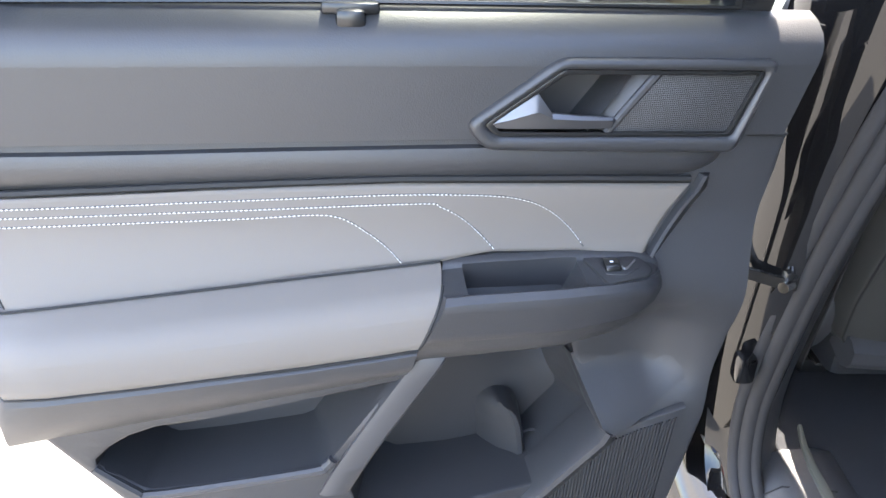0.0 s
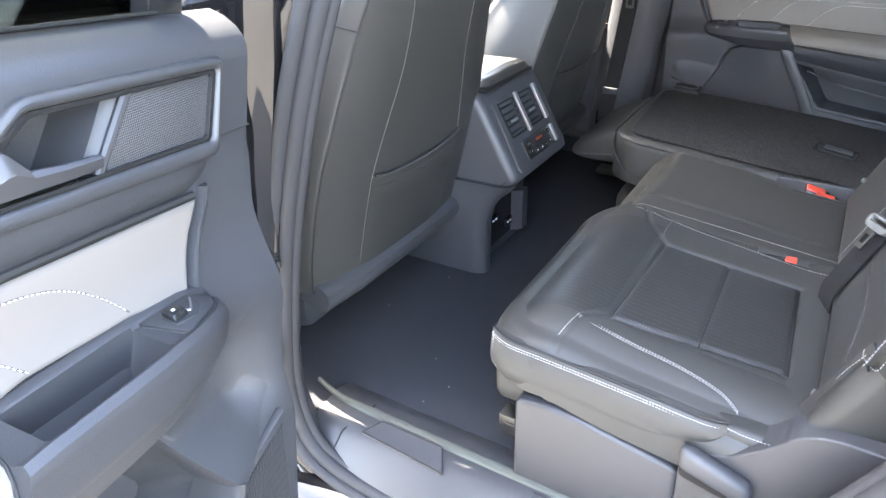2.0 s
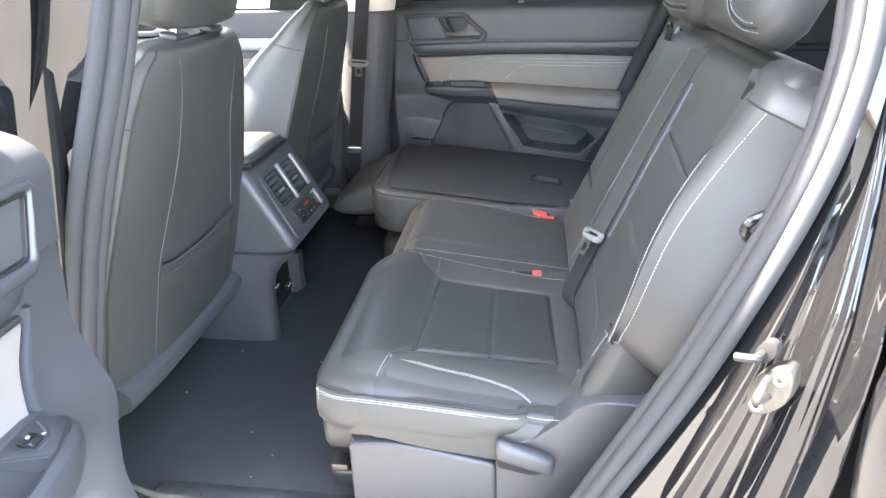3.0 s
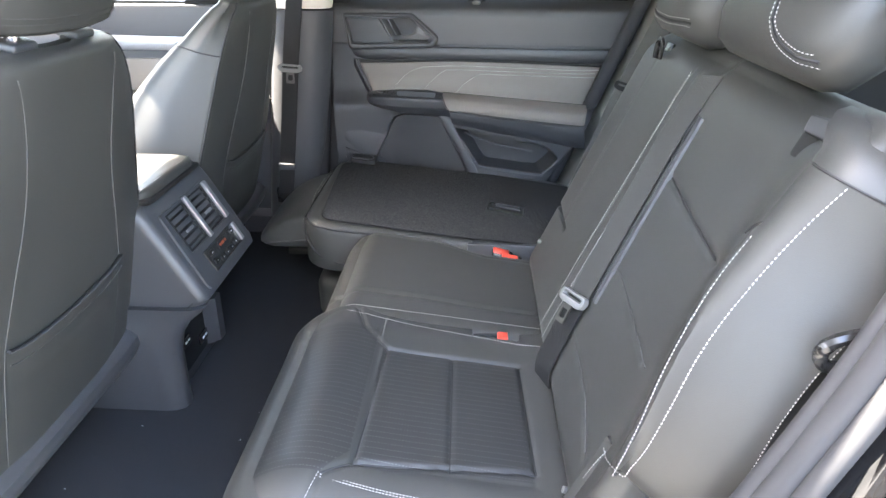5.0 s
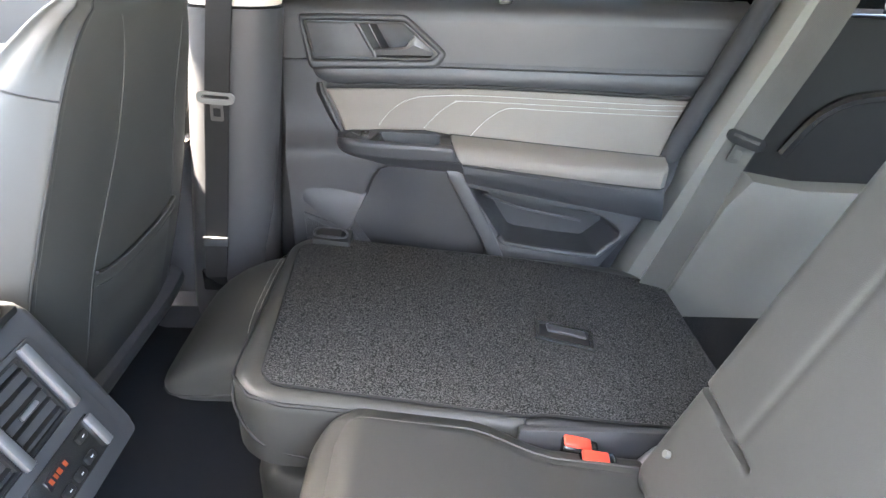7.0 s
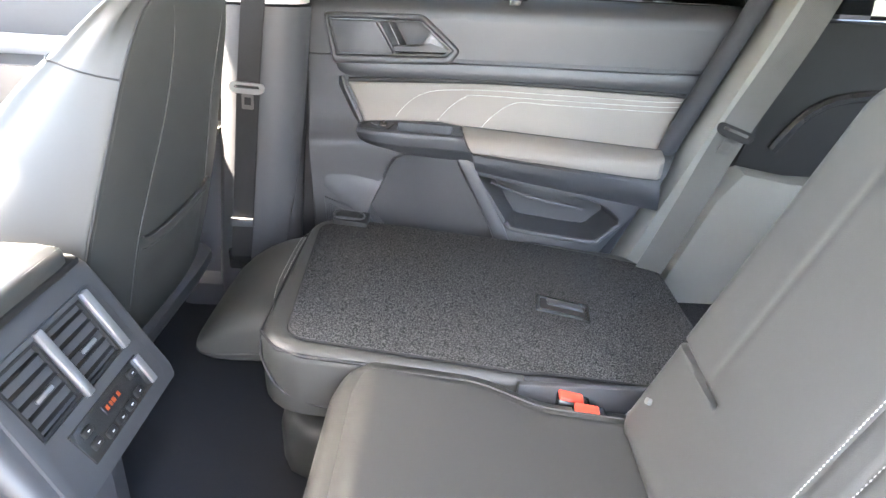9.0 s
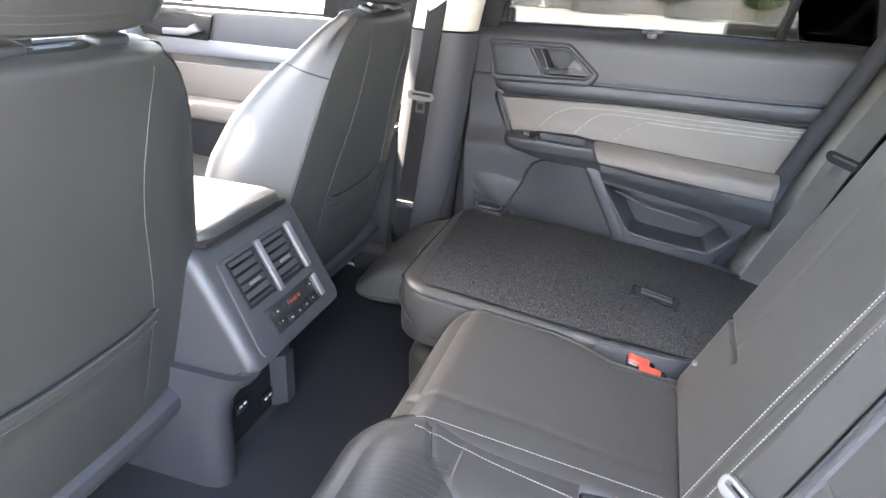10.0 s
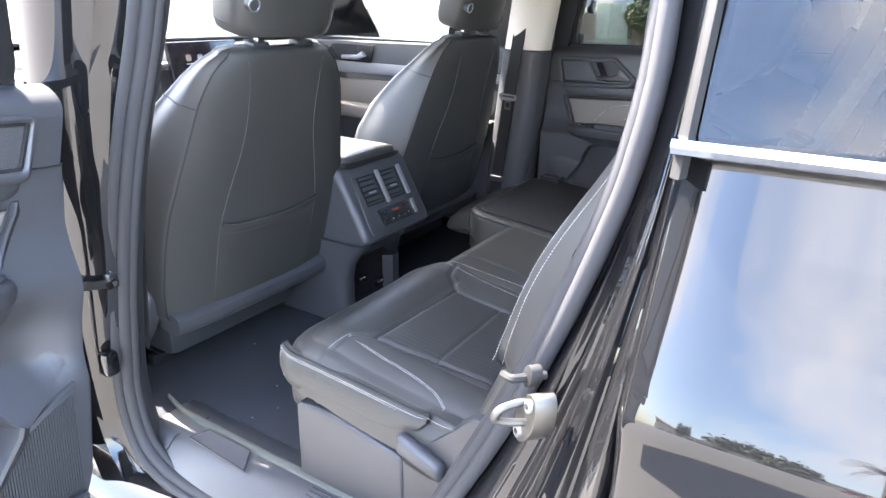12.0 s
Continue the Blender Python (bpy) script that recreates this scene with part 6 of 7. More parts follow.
for drop in (-0.020, -0.027):
    part("edge_stitch", stitches(smooth_path([flat(-0.5508, y, drop) for y in (1.44, 1.50, 1.60, 1.70, 1.80)], 6), 0.0052, 0.0016, 0.0010), seat_thread, fb)
part("lower_piping", tube(smooth_path([flat(x, y, w) for x, y, w in ((-0.15, 1.380, -0.10), (-0.40, 1.379, -0.10), (-0.50, 1.385, -0.085), (-0.540, 1.41, -0.05), (-0.548, 1.44, -0.02))], 6), 0.0025, 6), seam_dark, fb)
nose = []
for x, k, zt, zb in ((-0.40, 1.0, 0.730, 0.600), (-0.48, 1.0, 0.732, 0.600), (-0.54, 1.0, 0.727, 0.598), (-0.59, 0.985, 0.715, 0.596), (-0.63, 0.955, 0.697, 0.595), (-0.66, 0.91, 0.676, 0.596), (-0.682, 0.84, 0.654, 0.600), (-0.696, 0.74, 0.634, 0.607), (-0.702, 0.60, 0.624, 0.613)):
    zm, hh = (zt + zb) / 2, (zt - zb) / 2
    nose.append([Vector((x, 1.672 + u * (1 + 0.05 * max(0.0, -v / hh if hh else 0)), zm + v)) for u, v in oval(0.172 * k, hh, 3.4, 44)])
nz = part("seat_cushion", loft(nose), leather, single, "black leather cushion under the folded back")
nose_at = lambda i, j: nose[i][j % 44]
for dz in (0.0, -0.006):
    part("nose_stitch", stitches(smooth_path([nose_at(i, 30) * 1.0 + Vector((0, -0.0012, 0.004 + dz)) for i in (1, 2, 3, 4, 5)] + [nose_at(i, 32) + Vector((-0.0015, 0, 0.004 + dz)) for i in (6, 7)], 8), 0.0052, 0.0013, 0.0009), seat_thread, nz)
part("nose_seam", tube(smooth_path([nose_at(i, 23) + Vector((-0.0004, -0.0006, 0)) for i in range(1, 8)], 6), 0.0013, 6), seam_light, nz)
for off in (0.0, -0.007):
    part("nose_stitch", stitches(smooth_path([Vector((-0.552 + off + 0.018 * (j - 11) ** 2 / 100, nose[2][j].y, nose[2][j].z + 0.0016)) for j in range(4, 20)], 6), 0.0052, 0.0013, 0.0009), seat_thread, nz)
part("lower_cushion", warp(pillow(-0.50, 0.08, 1.415, 1.84, lambda a, b: 0.0, 0.03, 0.10, 0.04, 20, 16), lambda a, b, c: Vector((a, b, 0.580 + c))), leather, single)
part("seat_rail", box(-0.22, 1.46, 0.488, 0.56, 0.040, 0.030, 0.004), gloss_black, single)
part("seat_rail", box(-0.22, 1.80, 0.488, 0.56, 0.040, 0.030, 0.004), gloss_black, single)
part("seat_pan", box(-0.20, 1.63, 0.525, 0.44, 0.36, 0.10, 0.02), plastic, single)
part("rail_cover", box(-0.60, 1.80, 0.472, 0.20, 0.05, 0.02, 0.004), steel, single)
binp = part("buckle_bin", box(-0.035, 1.368, 0.640, 0.26, 0.012, 0.13, 0.004), plastic, single, "dark plastic bin beside the buckles")
part("bin_floor", box(-0.035, 1.352, 0.640, 0.26, 0.05, 0.01, 0.002), plastic, binp)
part("bin_lip", warp(box(0, 0, 0, 0.24, 0.028, 0.014, 0.005), lambda x, y, z: flat(-0.035 + x, 1.388 + y, -0.008 + z)), plastic, binp)
for x, y, z, tilt in ((-0.085, 1.360, 0.674, 0.22), (-0.066, 1.332, 0.668, 0.16)):
    b = part("buckle", warp(box(0, 0, 0, 0.048, 0.026, 0.056, 0.005), lambda u, v, w: Vector((x + u, y + v, z - 0.010 + w - u * tilt + v * 0.45))), gloss_black, single, "black belt buckle with a red button")
    part("release_button", warp(box(0, 0, 0, 0.036, 0.020, 0.010, 0.003), lambda u, v, w: Vector((x + u - 0.004, y + v, z + 0.016 + w - (u - 0.004) * tilt + v * 0.45))), red, b, "red release button")
part("stalk", tube(smooth_path([(-0.03, 1.34, 0.645), (0.01, 1.345, 0.69), (0.05, 1.35, 0.70)], 6), 0.010, 8, flat=0.5), satin, single)
part("stalk", ribbon([(0.06, 1.335, 0.715), (0.02, 1.33, 0.690), (-0.04, 1.325, 0.645)], (0, 0.012, 0)), webbing_light, single)

# ---------------------------------------------------------------- belts
def tongue(parent, at, along, across, m):
    at, along, across = Vector(at), Vector(along).normalized(), Vector(across).normalized()
    nrm = along.cross(across).normalized()
    f = lambda a, w, b: at + across * a + along * b + nrm * w
    head = [(-0.033, -0.006), (-0.035, 0.006), (-0.029, 0.012), (0.029, 0.012), (0.035, 0.006), (0.033, -0.006), (0.022, -0.010), (-0.022, -0.010)]
    t = part("tongue", warp(plate(rounded(head, 0.006), -0.001, 0.007, holes=[rounded([(-0.025, 0.001), (0.025, 0.001), (0.025, 0.007), (-0.025, 0.007)], 0.003)], bevel=0.002, seg=2), f), m, parent, "plastic-sheathed belt tongue")
    blade = rounded([(-0.012, -0.010), (-0.012, -0.042), (0.012, -0.042), (0.012, -0.010)], 0.004)
    part("blade", warp(plate(blade, 0.004, 0.0062, holes=[[(-0.007, -0.018), (0.007, -0.018), (0.007, -0.034), (-0.007, -0.034)]]), f), steel, t, "steel tongue blade")


fbelt = thing("seat_belt", (-0.72, 1.93, 0.62), "dark grey front seat belt hanging by the pillar", "seat belt", "seat belts")
part("webbing", ribbon(smooth_path([(-0.585, 1.835, 1.50), (-0.648, 1.895, 1.20), (-0.680, 1.908, 1.00), (-0.700, 1.915, 0.85), (-0.722, 1.922, 0.69), (-0.736, 1.930, 0.60)], 6), (0.0235, -0.003, 0.003)), webbing, fbelt)
part("stop_sleeve", box(-0.722, 1.917, 0.690, 0.052, 0.010, 0.020, 0.003), plastic_grey, fbelt)
part("anchor", box(-0.742, 1.938, 0.590, 0.05, 0.014, 0.05, 0.006), gloss_black, fbelt)
tongue(fbelt, (-0.683, 1.902, 0.985), (0.06, 0.0, 1), (1, 0, -0.05), tongue_plastic)
fbelt2 = thing("seat_belt", (-0.74, 0.56, 0.62), "dark grey driver seat belt hanging by the pillar", "seat belt", "seat belts")
part("webbing", ribbon(smooth_path([(-0.70, 0.585, 1.50), (-0.735, 0.548, 1.20), (-0.765, 0.540, 1.00), (-0.785, 0.538, 0.85), (-0.82, 0.535, 0.60)], 6), (0.0235, 0.003, 0.003)), webbing, fbelt2)
tongue(fbelt2, (-0.762, 0.546, 1.012), (0.1, 0.0, 1), (1, 0, -0.05), gloss_black)

rbelt = thing("seat_belt", (0.15, 1.80, 0.66), "grey rear seat belt slanting down beside the folded seat", "seat belt", "seat belts")
part("webbing", ribbon(smooth_path([(0.385, 1.74, 1.45), (0.318, 1.765, 1.18), (0.236, 1.775, 0.975), (0.185, 1.782, 0.82), (0.128, 1.788, 0.66)], 6), (0.024, -0.008, -0.004)), webbing_light, rbelt)
tongue(rbelt, (0.236, 1.767, 0.975), (0.33, -0.05, 1), (1, -0.1, -0.33), gloss_black)

mbelt = thing("seat_belt", (-0.03, 0.91, 0.71), "dark middle seat belt lying down the backrest", "seat belt", "seat belts")
mb_pts = [(0.950, 0.505), (0.945, 0.42), (0.936, 0.32), (0.925, 0.22), (0.917, 0.145), (0.904, 0.07), (0.894, 0.022)]
belt_line = [lie(y, b, 0.0110) for y, b in mb_pts]
TWIST = (-0.0085, 0.0225, -0.0035)
# one belt in two tones: the upper run's sheen is in its paler colour
part("webbing", ribbon(smooth_path(belt_line[:5], 6), TWIST, 0.0009), webbing_lit, mbelt)
part("lower_webbing", ribbon(smooth_path(belt_line[4:] + [on_back(0.885, -0.02, -0.012)], 6), TWIST, 0.0009), webbing, mbelt)
channel = smooth_path([lie(along([(0.16, 0.880), (0.32, 0.897), (0.46, 0.908)], b), b, 0.0015) for b in (0.165, 0.23, 0.31, 0.39, 0.455)], 5)
part("belt_channel_edge", loft([[p + Vector((0, dy, 0)) + BN * w for dy, w in ((-0.0085, -0.004), (-0.0070, 0.0020), (0.0, 0.0032), (0.0070, 0.0010), (0.0085, -0.004))] for p in channel]), plastic_grey, back, "charcoal plastic edge beside the belt")
part("belt_channel_gap", tube([p + Vector((0, 0.0105, 0)) - BN * 0.0005 for p in channel], 0.0028, 6), seam_dark, back)
tongue(mbelt, lie(0.914, 0.140, 0.016), BU * 1.0 + Vector((0, 0.06, 0)), (-0.36, 0.92, -0.15), tongue_plastic)
# outboard belt beside the wing, with its hook
lbelt = thing("seat_belt", (0.16, 0.50, 0.72), "dark outboard belt behind the wing", "seat belt", "seat belts")
part("webbing", ribbon([(0.215, 0.515, 1.30), (0.205, 0.500, 1.10), (0.185, 0.490, 0.95), (0.12, 0.505, 0.74)], (0.020, 0.01, 0)), webbing, lbelt)
part("belt_hook", tube(smooth_path([(0.178, 0.486, 1.046), (0.150, 0.490, 1.042), (0.128, 0.492, 1.034), (0.120, 0.494, 1.020), (0.130, 0.494, 1.008), (0.160, 0.490, 1.014), (0.186, 0.486, 1.018)], 6), 0.006, 8), gloss_black, lbelt, "black belt hook")

# ---------------------------------------------------------------- dashboard and front door beyond
dash = thing("dashboard", (-1.75, CY, 0.45), "black dashboard with a central touch screen", "dashboard")
dsec = []
for y, k in ((0.53, 0.96), (0.6, 1.0), (CY, 1.02), (1.9, 1.0), (1.97, 0.96)):
    dsec.append([Vector((-1.56 + (x + 1.56) * k, y, z)) for x, z in ((-2.0, 0.50), (-1.62, 0.55), (-1.56, 0.80), (-1.53, 0.97), (-1.545, 1.06), (-1.62, 1.135), (-1.75, 1.150), (-2.0, 1.13))])
part("dash_body", loft(dsec), soft_black, dash)
part("dash_trim", tube([(-1.545, 0.62, 1.075), (-1.545, CY, 1.085), (-1.545, 1.88, 1.075)], 0.012, 8), satin, dash, "satin silver trim strip")
scr = part("touch_screen", warp(plate([(-0.155, -0.085), (0.120, -0.085), (0.120, 0.080), (-0.155, 0.080)], 0, 0.016, bevel=0.005), lambda a, w, b: Vector((-1.535 + w - b * 0.16, 1.345 + a, 1.075 + b))), screen_m, dash, "glossy touch screen with small icons")
for i in range(4):
    for j in range(2):
        part("icon", warp(plate([(0.010 * c, 0.010 * s) for c, s in oval(1, 1, 4, 12)], 0, 0.0012), lambda a, w, b: Vector((-1.5185 + w - (b + 0.030 - j * 0.055) * 0.16, 1.345 - 0.085 + i * 0.045 + a, 1.075 + b + 0.030 - j * 0.055))), icon_red if (i + j) % 3 == 0 else icon_m, scr)
        part("icon_caption", warp(box(0, 0, 0, 0.022, 0.001, 0.004), lambda a, w, b: Vector((-1.5180 + w - (b + 0.012 - j * 0.055) * 0.16, 1.345 - 0.085 + i * 0.045 + a, 1.075 + b + 0.012 - j * 0.055))), icon_m, scr)
for b in (0.055, 0.02, -0.02, -0.055):
    part("screen_key", warp(box(0, 0, 0, 0.012, 0.002, 0.004), lambda a, w, c: Vector((-1.517 + w - b * 0.16, 1.345 + 0.107 + a, 1.075 + b + c))), icon_m, scr)
part("screen_knob", tube([(-1.530, 1.435, 1.120), (-1.505, 1.435, 1.122)], 0.014, 16), gloss_black, dash)
vt = part("dash_vent", box(-1.535, 1.530, 1.085, 0.03, 0.085, 0.115, 0.008), gloss_black, dash)
for k in range(5):
    part("vane", box(-1.518, 1.530, 1.045 + 0.020 * k, 0.012, 0.072, 0.003, 0.001, 1), plastic_grey, vt)
part("centre_stack", box(-1.54, 1.33, 0.92, 0.06, 0.26, 0.12, 0.012), gloss_black, dash)
part("windscreen_ledge", box(-1.85, CY, 1.155, 0.36, 1.3, 0.012, 0.005), plastic, dash)

fd = thing("front_door", (-1.3, 2.0, 0.45), "closed front passenger door with light grey leather", "car door")
fdf = lambda u, w, z: Vector((-2.02 + u, 2.035 - w, z))
part("outer_skin", warp(plate([(0, 0.42), (1.32, 0.42), (1.36, 1.14), (0, 1.12)], -0.10, -0.01), fdf), paint, fd)
part("upper_trim", warp(plate([(0, 1.02), (1.36, 1.03), (1.35, 1.145), (0.2, 1.135)], -0.01, 0.030, bevel=0.008), fdf), plastic_grey, fd)
part("carrier_panel", warp(plate([(0, 0.46), (1.28, 0.46), (1.34, 1.03), (0, 1.02)], -0.01, 0.015, bevel=0.006), fdf), plastic_grey, fd)
part("belt_trim", warp(plate([(0.05, 1.010), (1.33, 1.015), (1.33, 1.050), (0.05, 1.065)], 0.0, 0.034, bevel=0.006), fdf), satin, fd, "bright trim strip")
part("insert_panel", warp(plate([(0.25, 0.985), (1.28, 0.990), (1.22, 0.895), (0.6, 0.890), (0.3, 0.90)], 0.0, 0.026, bevel=0.006), fdf), grey_leather, fd)
part("armrest", warp(plate([(0.35, 0.895), (1.25, 0.885), (1.20, 0.82), (0.4, 0.84)], 0.0, 0.09, bevel=0.02, seg=3), fdf), grey_leather, fd)
part("bezel", warp(plate([(0.40, 1.060), (0.46, 1.125), (0.68, 1.125), (0.66, 1.055)], 0.03, 0.038, bevel=0.003), fdf), gloss_black, fd)
part("inner_handle", warp(plate([(0.52, 1.066), (0.60, 1.066), (0.645, 1.082), (0.625, 1.100), (0.600, 1.085), (0.52, 1.082)], 0.036, 0.055, bevel=0.005), fdf), satin, fd, "satin silver inner door handle")
ff = [(0.10, 1.13), (0.62, 1.60), (1.27, 1.62), (1.36, 1.13)]
fi = [(0.26, 1.15), (0.66, 1.55), (1.22, 1.57), (1.31, 1.15)]
part("window_frame", warp(plate(ff, -0.05, -0.01, holes=[fi], bevel=0.004), lambda u, w, z: fdf(u, w + max(0, z - 1.15) * 0.3, z)), gloss_black, fd)
part("window_pane", warp(plate(fi, -0.034, -0.030), lambda u, w, z: fdf(u, w + max(0, z - 1.15) * 0.3, z)), clear_glass, fd).visible_shadow = False
mir = part("door_mirror", loft([[Vector((-1.78 + x, 2.17 + y, 1.235 + z)) for y, z in oval(0.115 * k, 0.085 * k, 3, 24)] for x, k in ((-0.10, 0.55), (-0.07, 0.85), (-0.02, 1.0), (0.035, 1.0), (0.04, 0.97))]), paint, fd, "black door mirror housing")
part("mirror_glass", loft([[Vector((-1.738 + x, 2.17 + y, 1.235 + z)) for y, z in oval(0.100, 0.072, 3, 24)] for x in (0.0, 0.003)]), chrome, mir, "mirror glass")
part("mirror_foot", box(-1.78, 2.06, 1.17, 0.06, 0.08, 0.05, 0.015), paint, mir)

# ---------------------------------------------------------------- beyond the far window: wall, hedges, posts, parked cars
WALL_Y = 27.0
wall = part("retaining_wall", box(-6, WALL_Y + 0.1, 0.55, 60, 0.16, 1.10), block)
tagged(wall, "low tan block retaining wall", "wall", kind="structure")
upper = part("upper_lot", box(-6, WALL_Y + 22, 0.53, 120, 43.6, 1.0), asphalt)
tagged(upper, "raised parking lot behind the wall", "ground", kind="structure")
random.seed(4)


def hedge(x, y, base, size):
    h = thing("hedge_bush", (x, y, base), "clipped round bush on a bare trunk", "bush", "clipped bushes")
    part("trunk", join(*[tube([(x + dx, y, base), (x + dx * 2.2, y, base + 0.45 * size), (x + dx * 4, y + dx, base + 0.8 * size)], 0.035 * size, 6) for dx in (-0.09, -0.02, 0.06)]), bark, h)
    vs, fs = [], []
    for _ in range(1500):
        d = Vector((random.gauss(0, 1), random.gauss(0, 1), random.gauss(0, 1))).normalized()
        r = (0.72 + 0.28 * random.random() ** 0.5) * (1 + 0.12 * noise.noise(d * 3 + Vector((x, 0, 0))))
        c = Vector((x, y, base + 1.05 * size)) + Vector((d.x * 0.85, d.y * 0.8, d.z * 0.62)) * r * size
        u = Vector((random.gauss(0, 1), random.gauss(0, 1), random.gauss(0, 1))).normalized() * 0.085 * size
        v = u.orthogonal().normalized() * 0.05 * size
        k = len(vs)
        vs += [c - u, c + v, c + u, c - v]
        fs.append((k, k + 1, k + 2, k + 3))
    me = bpy.data.meshes.new("crown")
    me.from_pydata([tuple(v) for v in vs], [], fs)
    me.materials.append(leaf)
    o = new("crown", me)
    o.parent = h
    o.location = -Vector(h.location)


for x in (-10.6, -7.1, -4.0 + 0.9, 0.2, 3.2, 6.4):
    hedge(x, WALL_Y - 0.9 + random.uniform(-0.2, 0.2), 0.0, 1.0 + random.uniform(-0.08, 0.08))
for x in (-4.35, 4.9):
    p = thing("lamp_post", (x, WALL_Y - 0.5, 0), "slim pale steel post by the wall", "post", "posts")
    part("post", tube([(x, WALL_Y - 0.5, 0), (x, WALL_Y - 0.5, 4.5)], 0.07, 10), pole_m, p)
    part("post_foot", box(x, WALL_Y - 0.5, 0.05, 0.3, 0.3, 0.1, 0.02), pole_m, p)
ub = thing("utility_cabinet", (-8.4, WALL_Y - 0.8, 0), "pale green utility cabinet", "cabinet")
part("cabinet_body", box(-8.4, WALL_Y - 0.8, 0.75, 1.3, 0.6, 1.5, 0.03), cabinet_m, ub)
part("cabinet_door", box(-8.4, WALL_Y - 1.11, 0.78, 1.1, 0.03, 1.25, 0.01), cabinet_m, ub)


def parked_car(x, y, z, m, turn, label):
    c = thing("parked_car", (x, y, z), label, "car", "parked cars")
    ca, sa = math.cos(turn), math.sin(turn)
    f = lambda u, v, w: Vector((x + u * ca - v * sa, y + u * sa + v * ca, z + w))
    hull = []
    for v, k in ((-0.90, 0.96), (-0.80, 1.0), (0.80, 1.0), (0.90, 0.96)):
        hull.append([f(u * k, v, h) for u, h in ((-2.2, 0.35), (-2.25, 0.65), (-2.1, 0.92), (-1.0, 1.02), (1.5, 1.05), (2.15, 0.98), (2.25, 0.6), (2.2, 0.35))])
    part("body", loft(hull), m, c)
    cab = []
    for v, k in ((-0.78, 0.90), (-0.70, 1.0), (0.70, 1.0), (0.78, 0.90)):
        cab.append([f(u, v * (1 if h < 1.2 else 0.88), 1.0 + (h - 1.0) * k) for u, h in ((-1.15, 1.0), (-0.45, 1.48), (0.9, 1.52), (1.75, 1.03))])
    part("cabin", loft(cab), car_glass, c)
    part("roof_skin", loft([[f(u, v, h) for u, h in ((-0.42, 1.485), (0.2, 1.535), (0.88, 1.525))] for v in (-0.64, 0.0, 0.64)], cap=False, closed=False), m, c)
    for u in (-1.4, 1.4):
        for v in (-0.86, 0.86):
            w = part("wheel", tube([f(u, v - 0.1, 0.33), f(u, v + 0.1, 0.33)], 0.33, 18), tyre_m, c)
            part("rim", tube([f(u, v - 0.11, 0.33), f(u, v + 0.11, 0.33)], 0.20, 14), silver_paint, w)
            part("arch", tube([f(u + 0.37 * math.cos(t * math.pi / 8), v * 1.045, 0.36 + 0.37 * math.sin(t * math.pi / 8)) for t in range(9)], 0.03, 6), m, c)
    for v in (-0.6, 0.6):
        part("headlight", warp(box(0, 0, 0, 0.10, 0.36, 0.14, 0.03), lambda a, b, d: f(-2.18 + a, v + b, 0.78 + d)), white_mark, c)
        part("tail_light", warp(box(0, 0, 0, 0.08, 0.30, 0.18, 0.03), lambda a, b, d: f(2.2 + a, v + b, 0.82 + d)), red, c)
    return c


for x, m, lab in ((-12.5, white_paint, "white parked car behind the wall"), (-8.6, silver_paint, "silver parked car behind the wall"), (-5.6, red_paint, "dark red parked car"), (-2.0, silver_paint, "silver parked car seen past a bush"),
                  (0.9, blue_paint, "dark blue parked car"), (4.4, white_paint, "white parked car near the wall")):
    parked_car(x, WALL_Y + 4.0, 1.03, m, math.pi / 2 + 0.05, lab)
# on the open side: what the paint mirrors
for k, (x, y, m, lab) in enumerate(((6.0, -14, silver_paint, "silver car across the lot"), (9.2, -14, white_paint, "white car across the lot"), (3.0, -14.5, red_paint, "red car across the lot"), (14.5, -13.5, blue_paint, "blue car across the lot"))):
    parked_car(x, y, 0.0, m, math.pi / 2, lab)


def palm(x, y, h):
    t = thing("palm_tree", (x, y, 0), "tall palm tree added out of view for the paint to mirror", "tree", "palms")
    part("trunk", tube(smooth_path([(x, y, 0), (x + 0.1, y, h * 0.5), (x + 0.25, y + 0.1, h)], 6), 0.17, 8), bark, t)
    vs, fs = [], []
    top = Vector((x + 0.25, y + 0.1, h))
    for k in range(26):
        a = k * 2.4
        rise = random.uniform(-0.3, 1.1)
        for j in range(14):
            s = j / 13 * 2.1
            c = top + Vector((math.cos(a) * s, math.sin(a) * s, rise * s - 0.42 * s * s))
            side = Vector((-math.sin(a), math.cos(a), -0.5)) * (0.42 * (1 - j / 18))
            fwd = Vector((math.cos(a), math.sin(a), 0)) * 0.09
            for q in (-1, 1):
                n0 = len(vs)
                vs += [c - fwd * 0.3, c + side * q + fwd, c + fwd * 0.5]
                fs.append((n0, n0 + 1, n0 + 2))
    me = bpy.data.meshes.new("crown")
    me.from_pydata([tuple(v) for v in vs], [], fs)
    me.materials.append(palm_leaf)
    o = new("crown", me)
    o.parent = t
    o.location = -Vector(t.location)


# palms added out of view, only to be mirrored in the paint
for x, y, h in ((6, -38, 8.5), (15, -36, 9), (23, -37, 8)):
    palm(x, y, h)


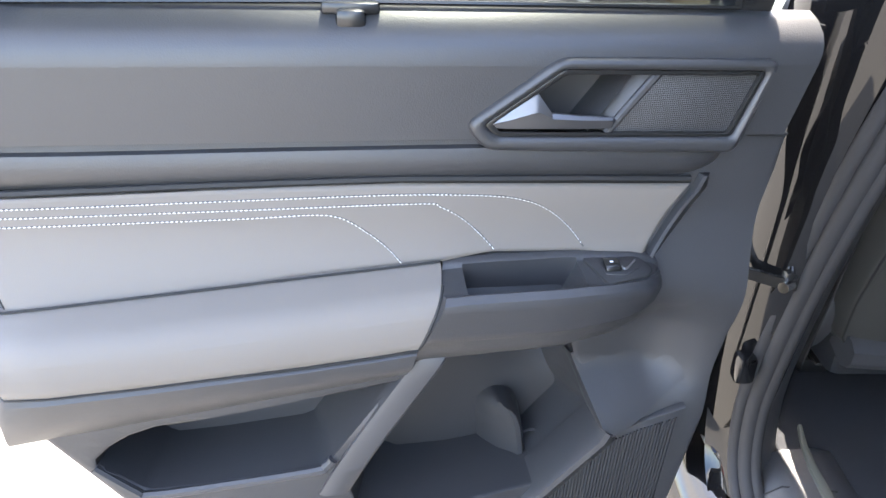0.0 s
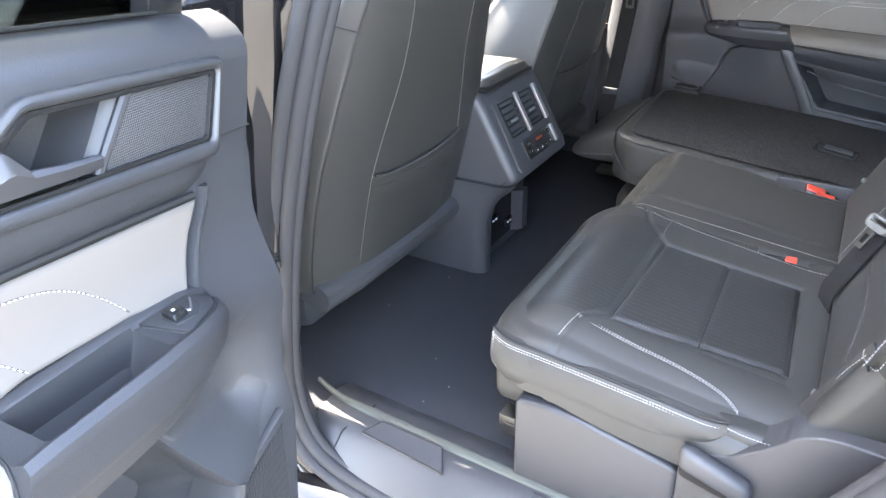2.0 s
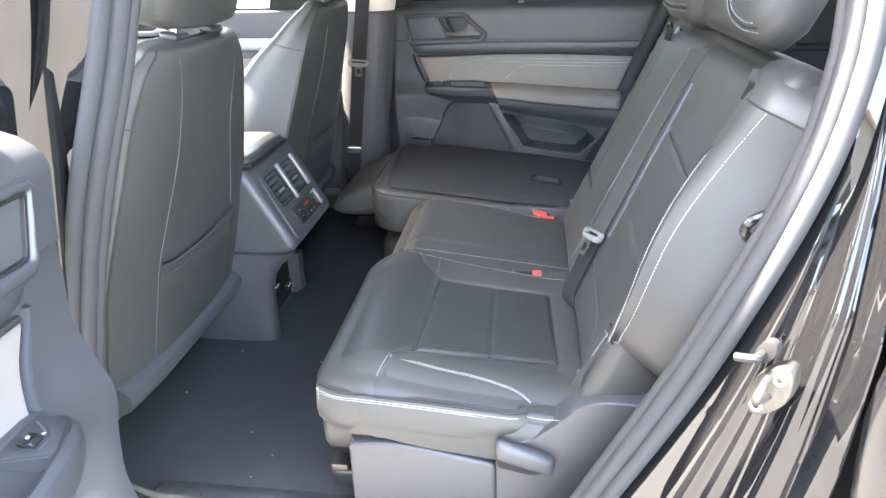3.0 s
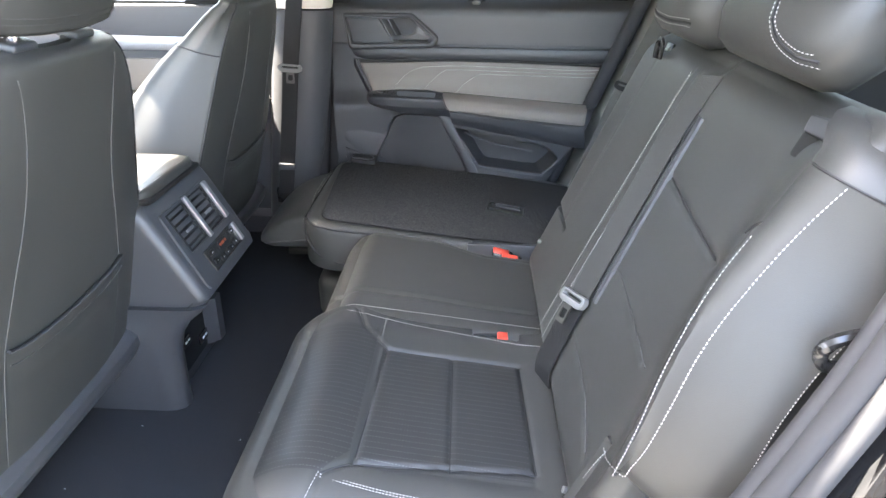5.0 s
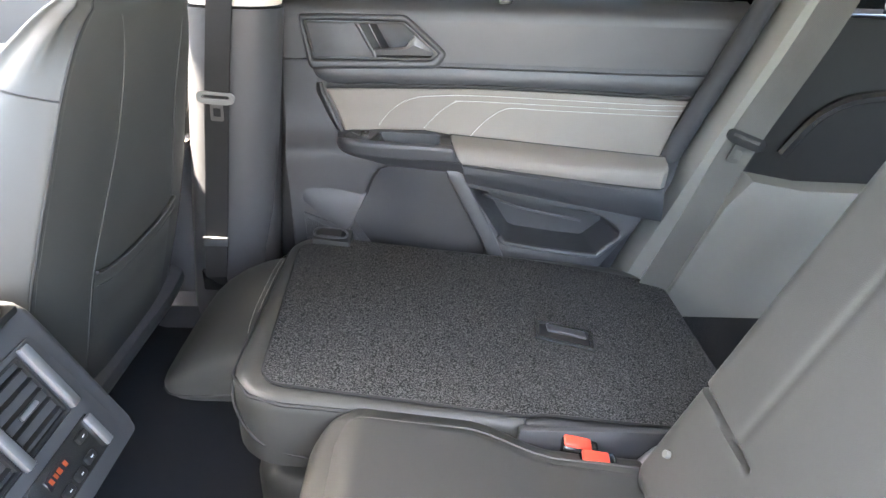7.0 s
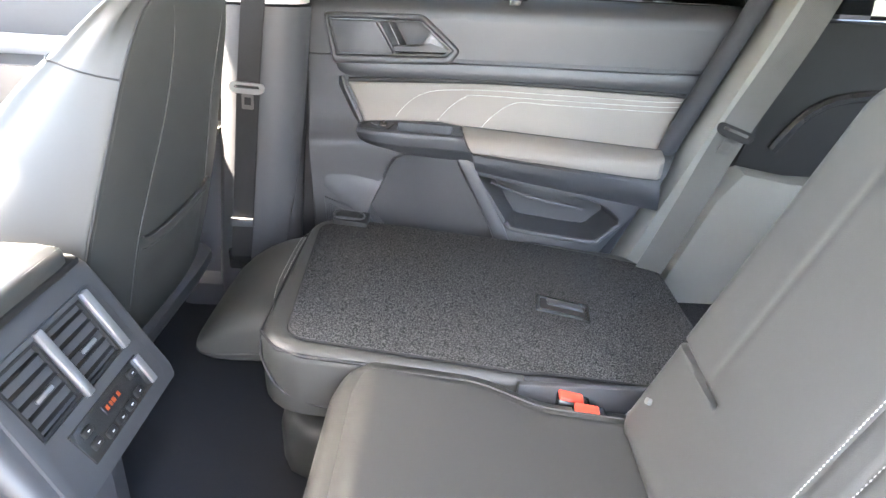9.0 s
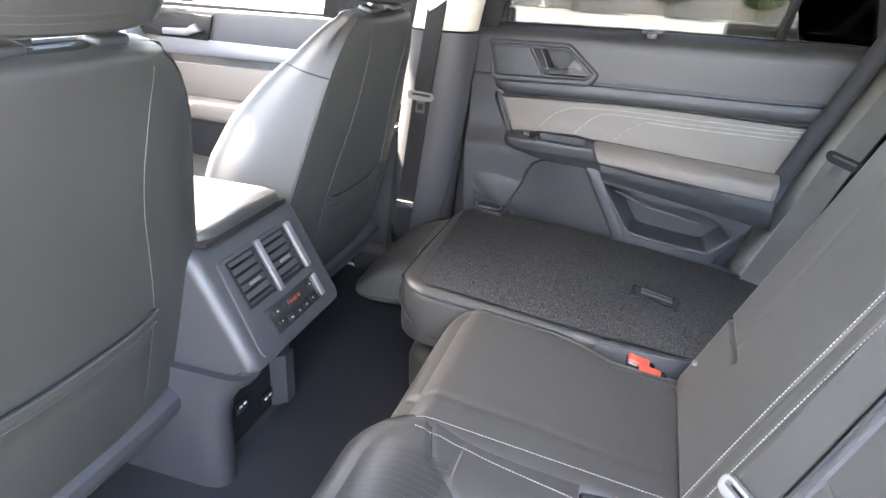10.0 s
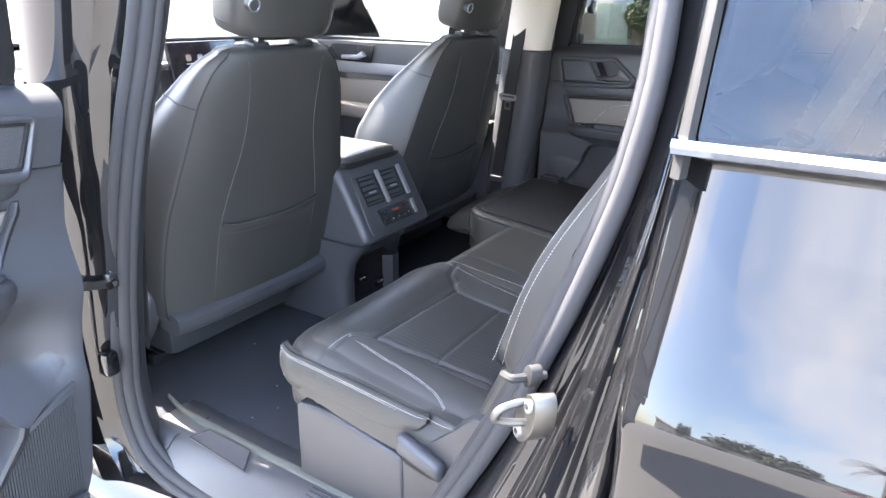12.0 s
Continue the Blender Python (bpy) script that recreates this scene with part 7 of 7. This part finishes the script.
def lot_tree(x, y, h):
    """A broad leafy tree: tapered trunk, forking limbs and a ragged crown of leaf clumps."""
    t = thing("lot_tree", (x, y, 0), "broad leafy tree added out of view for the paint to mirror", "tree", "lot trees")
    part("trunk", loft([[Vector((x + r * math.cos(k * math.tau / 8), y + r * math.sin(k * math.tau / 8), z)) for k in range(8)] for z, r in ((0.0, 0.22), (0.3, 0.16), (h * 0.25, 0.13), (h * 0.42, 0.10))]), bark, t)
    vs, fs = [], []
    for limb in range(7):
        a = limb * 0.9 + random.uniform(-0.3, 0.3)
        tip = Vector((x + math.cos(a) * h * 0.26, y + math.sin(a) * h * 0.26, h * random.uniform(0.55, 0.86)))
        part("limb", tube([(x, y, h * 0.36), ((x + tip.x) / 2, (y + tip.y) / 2, h * 0.52), tuple(tip)], 0.05, 6), bark, t)
        for _ in range(420):
            d = Vector((random.gauss(0, 1), random.gauss(0, 1), random.gauss(0, 0.75)))
            c = tip + d * h * 0.085
            u = Vector((random.gauss(0, 1), random.gauss(0, 1), random.gauss(0, 1))).normalized() * 0.20
            v = u.orthogonal().normalized() * 0.11
            k = len(vs)
            vs += [c - u, c + v, c + u, c - v]
            fs.append((k, k + 1, k + 2, k + 3))
    me = bpy.data.meshes.new("crown")
    me.from_pydata([tuple(v) for v in vs], [], fs)
    me.materials.append(palm_leaf)
    o = new("crown", me)
    o.parent = t
    o.location = -Vector(t.location)


# made-up leafy trees, out of view, that break up the paint's reflections
for x, y, h in ((-9.0, -36.5, 6.5), (0.8, -37.0, 6.8), (9.5, -34.5, 6.5), (17.0, -38.0, 7.4)):
    lot_tree(x, y, h)
shop = thing("shop_building", (10, -48, 0), "long low pale stucco building with windows", "building")
part("wall", box(10, -48, 2.6, 70, 10, 5.2), stucco, shop)
part("roof", box(10, -48, 5.35, 71, 11, 0.35, 0.05), block, shop)
for k in range(14):
    wdw = part("window", box(-21 + k * 4.6, -42.96, 1.7, 3.0, 0.12, 2.4), car_glass, shop)
    part("frame", box(-21 + k * 4.6, -42.92, 2.95, 3.2, 0.16, 0.12), white_paint, wdw)
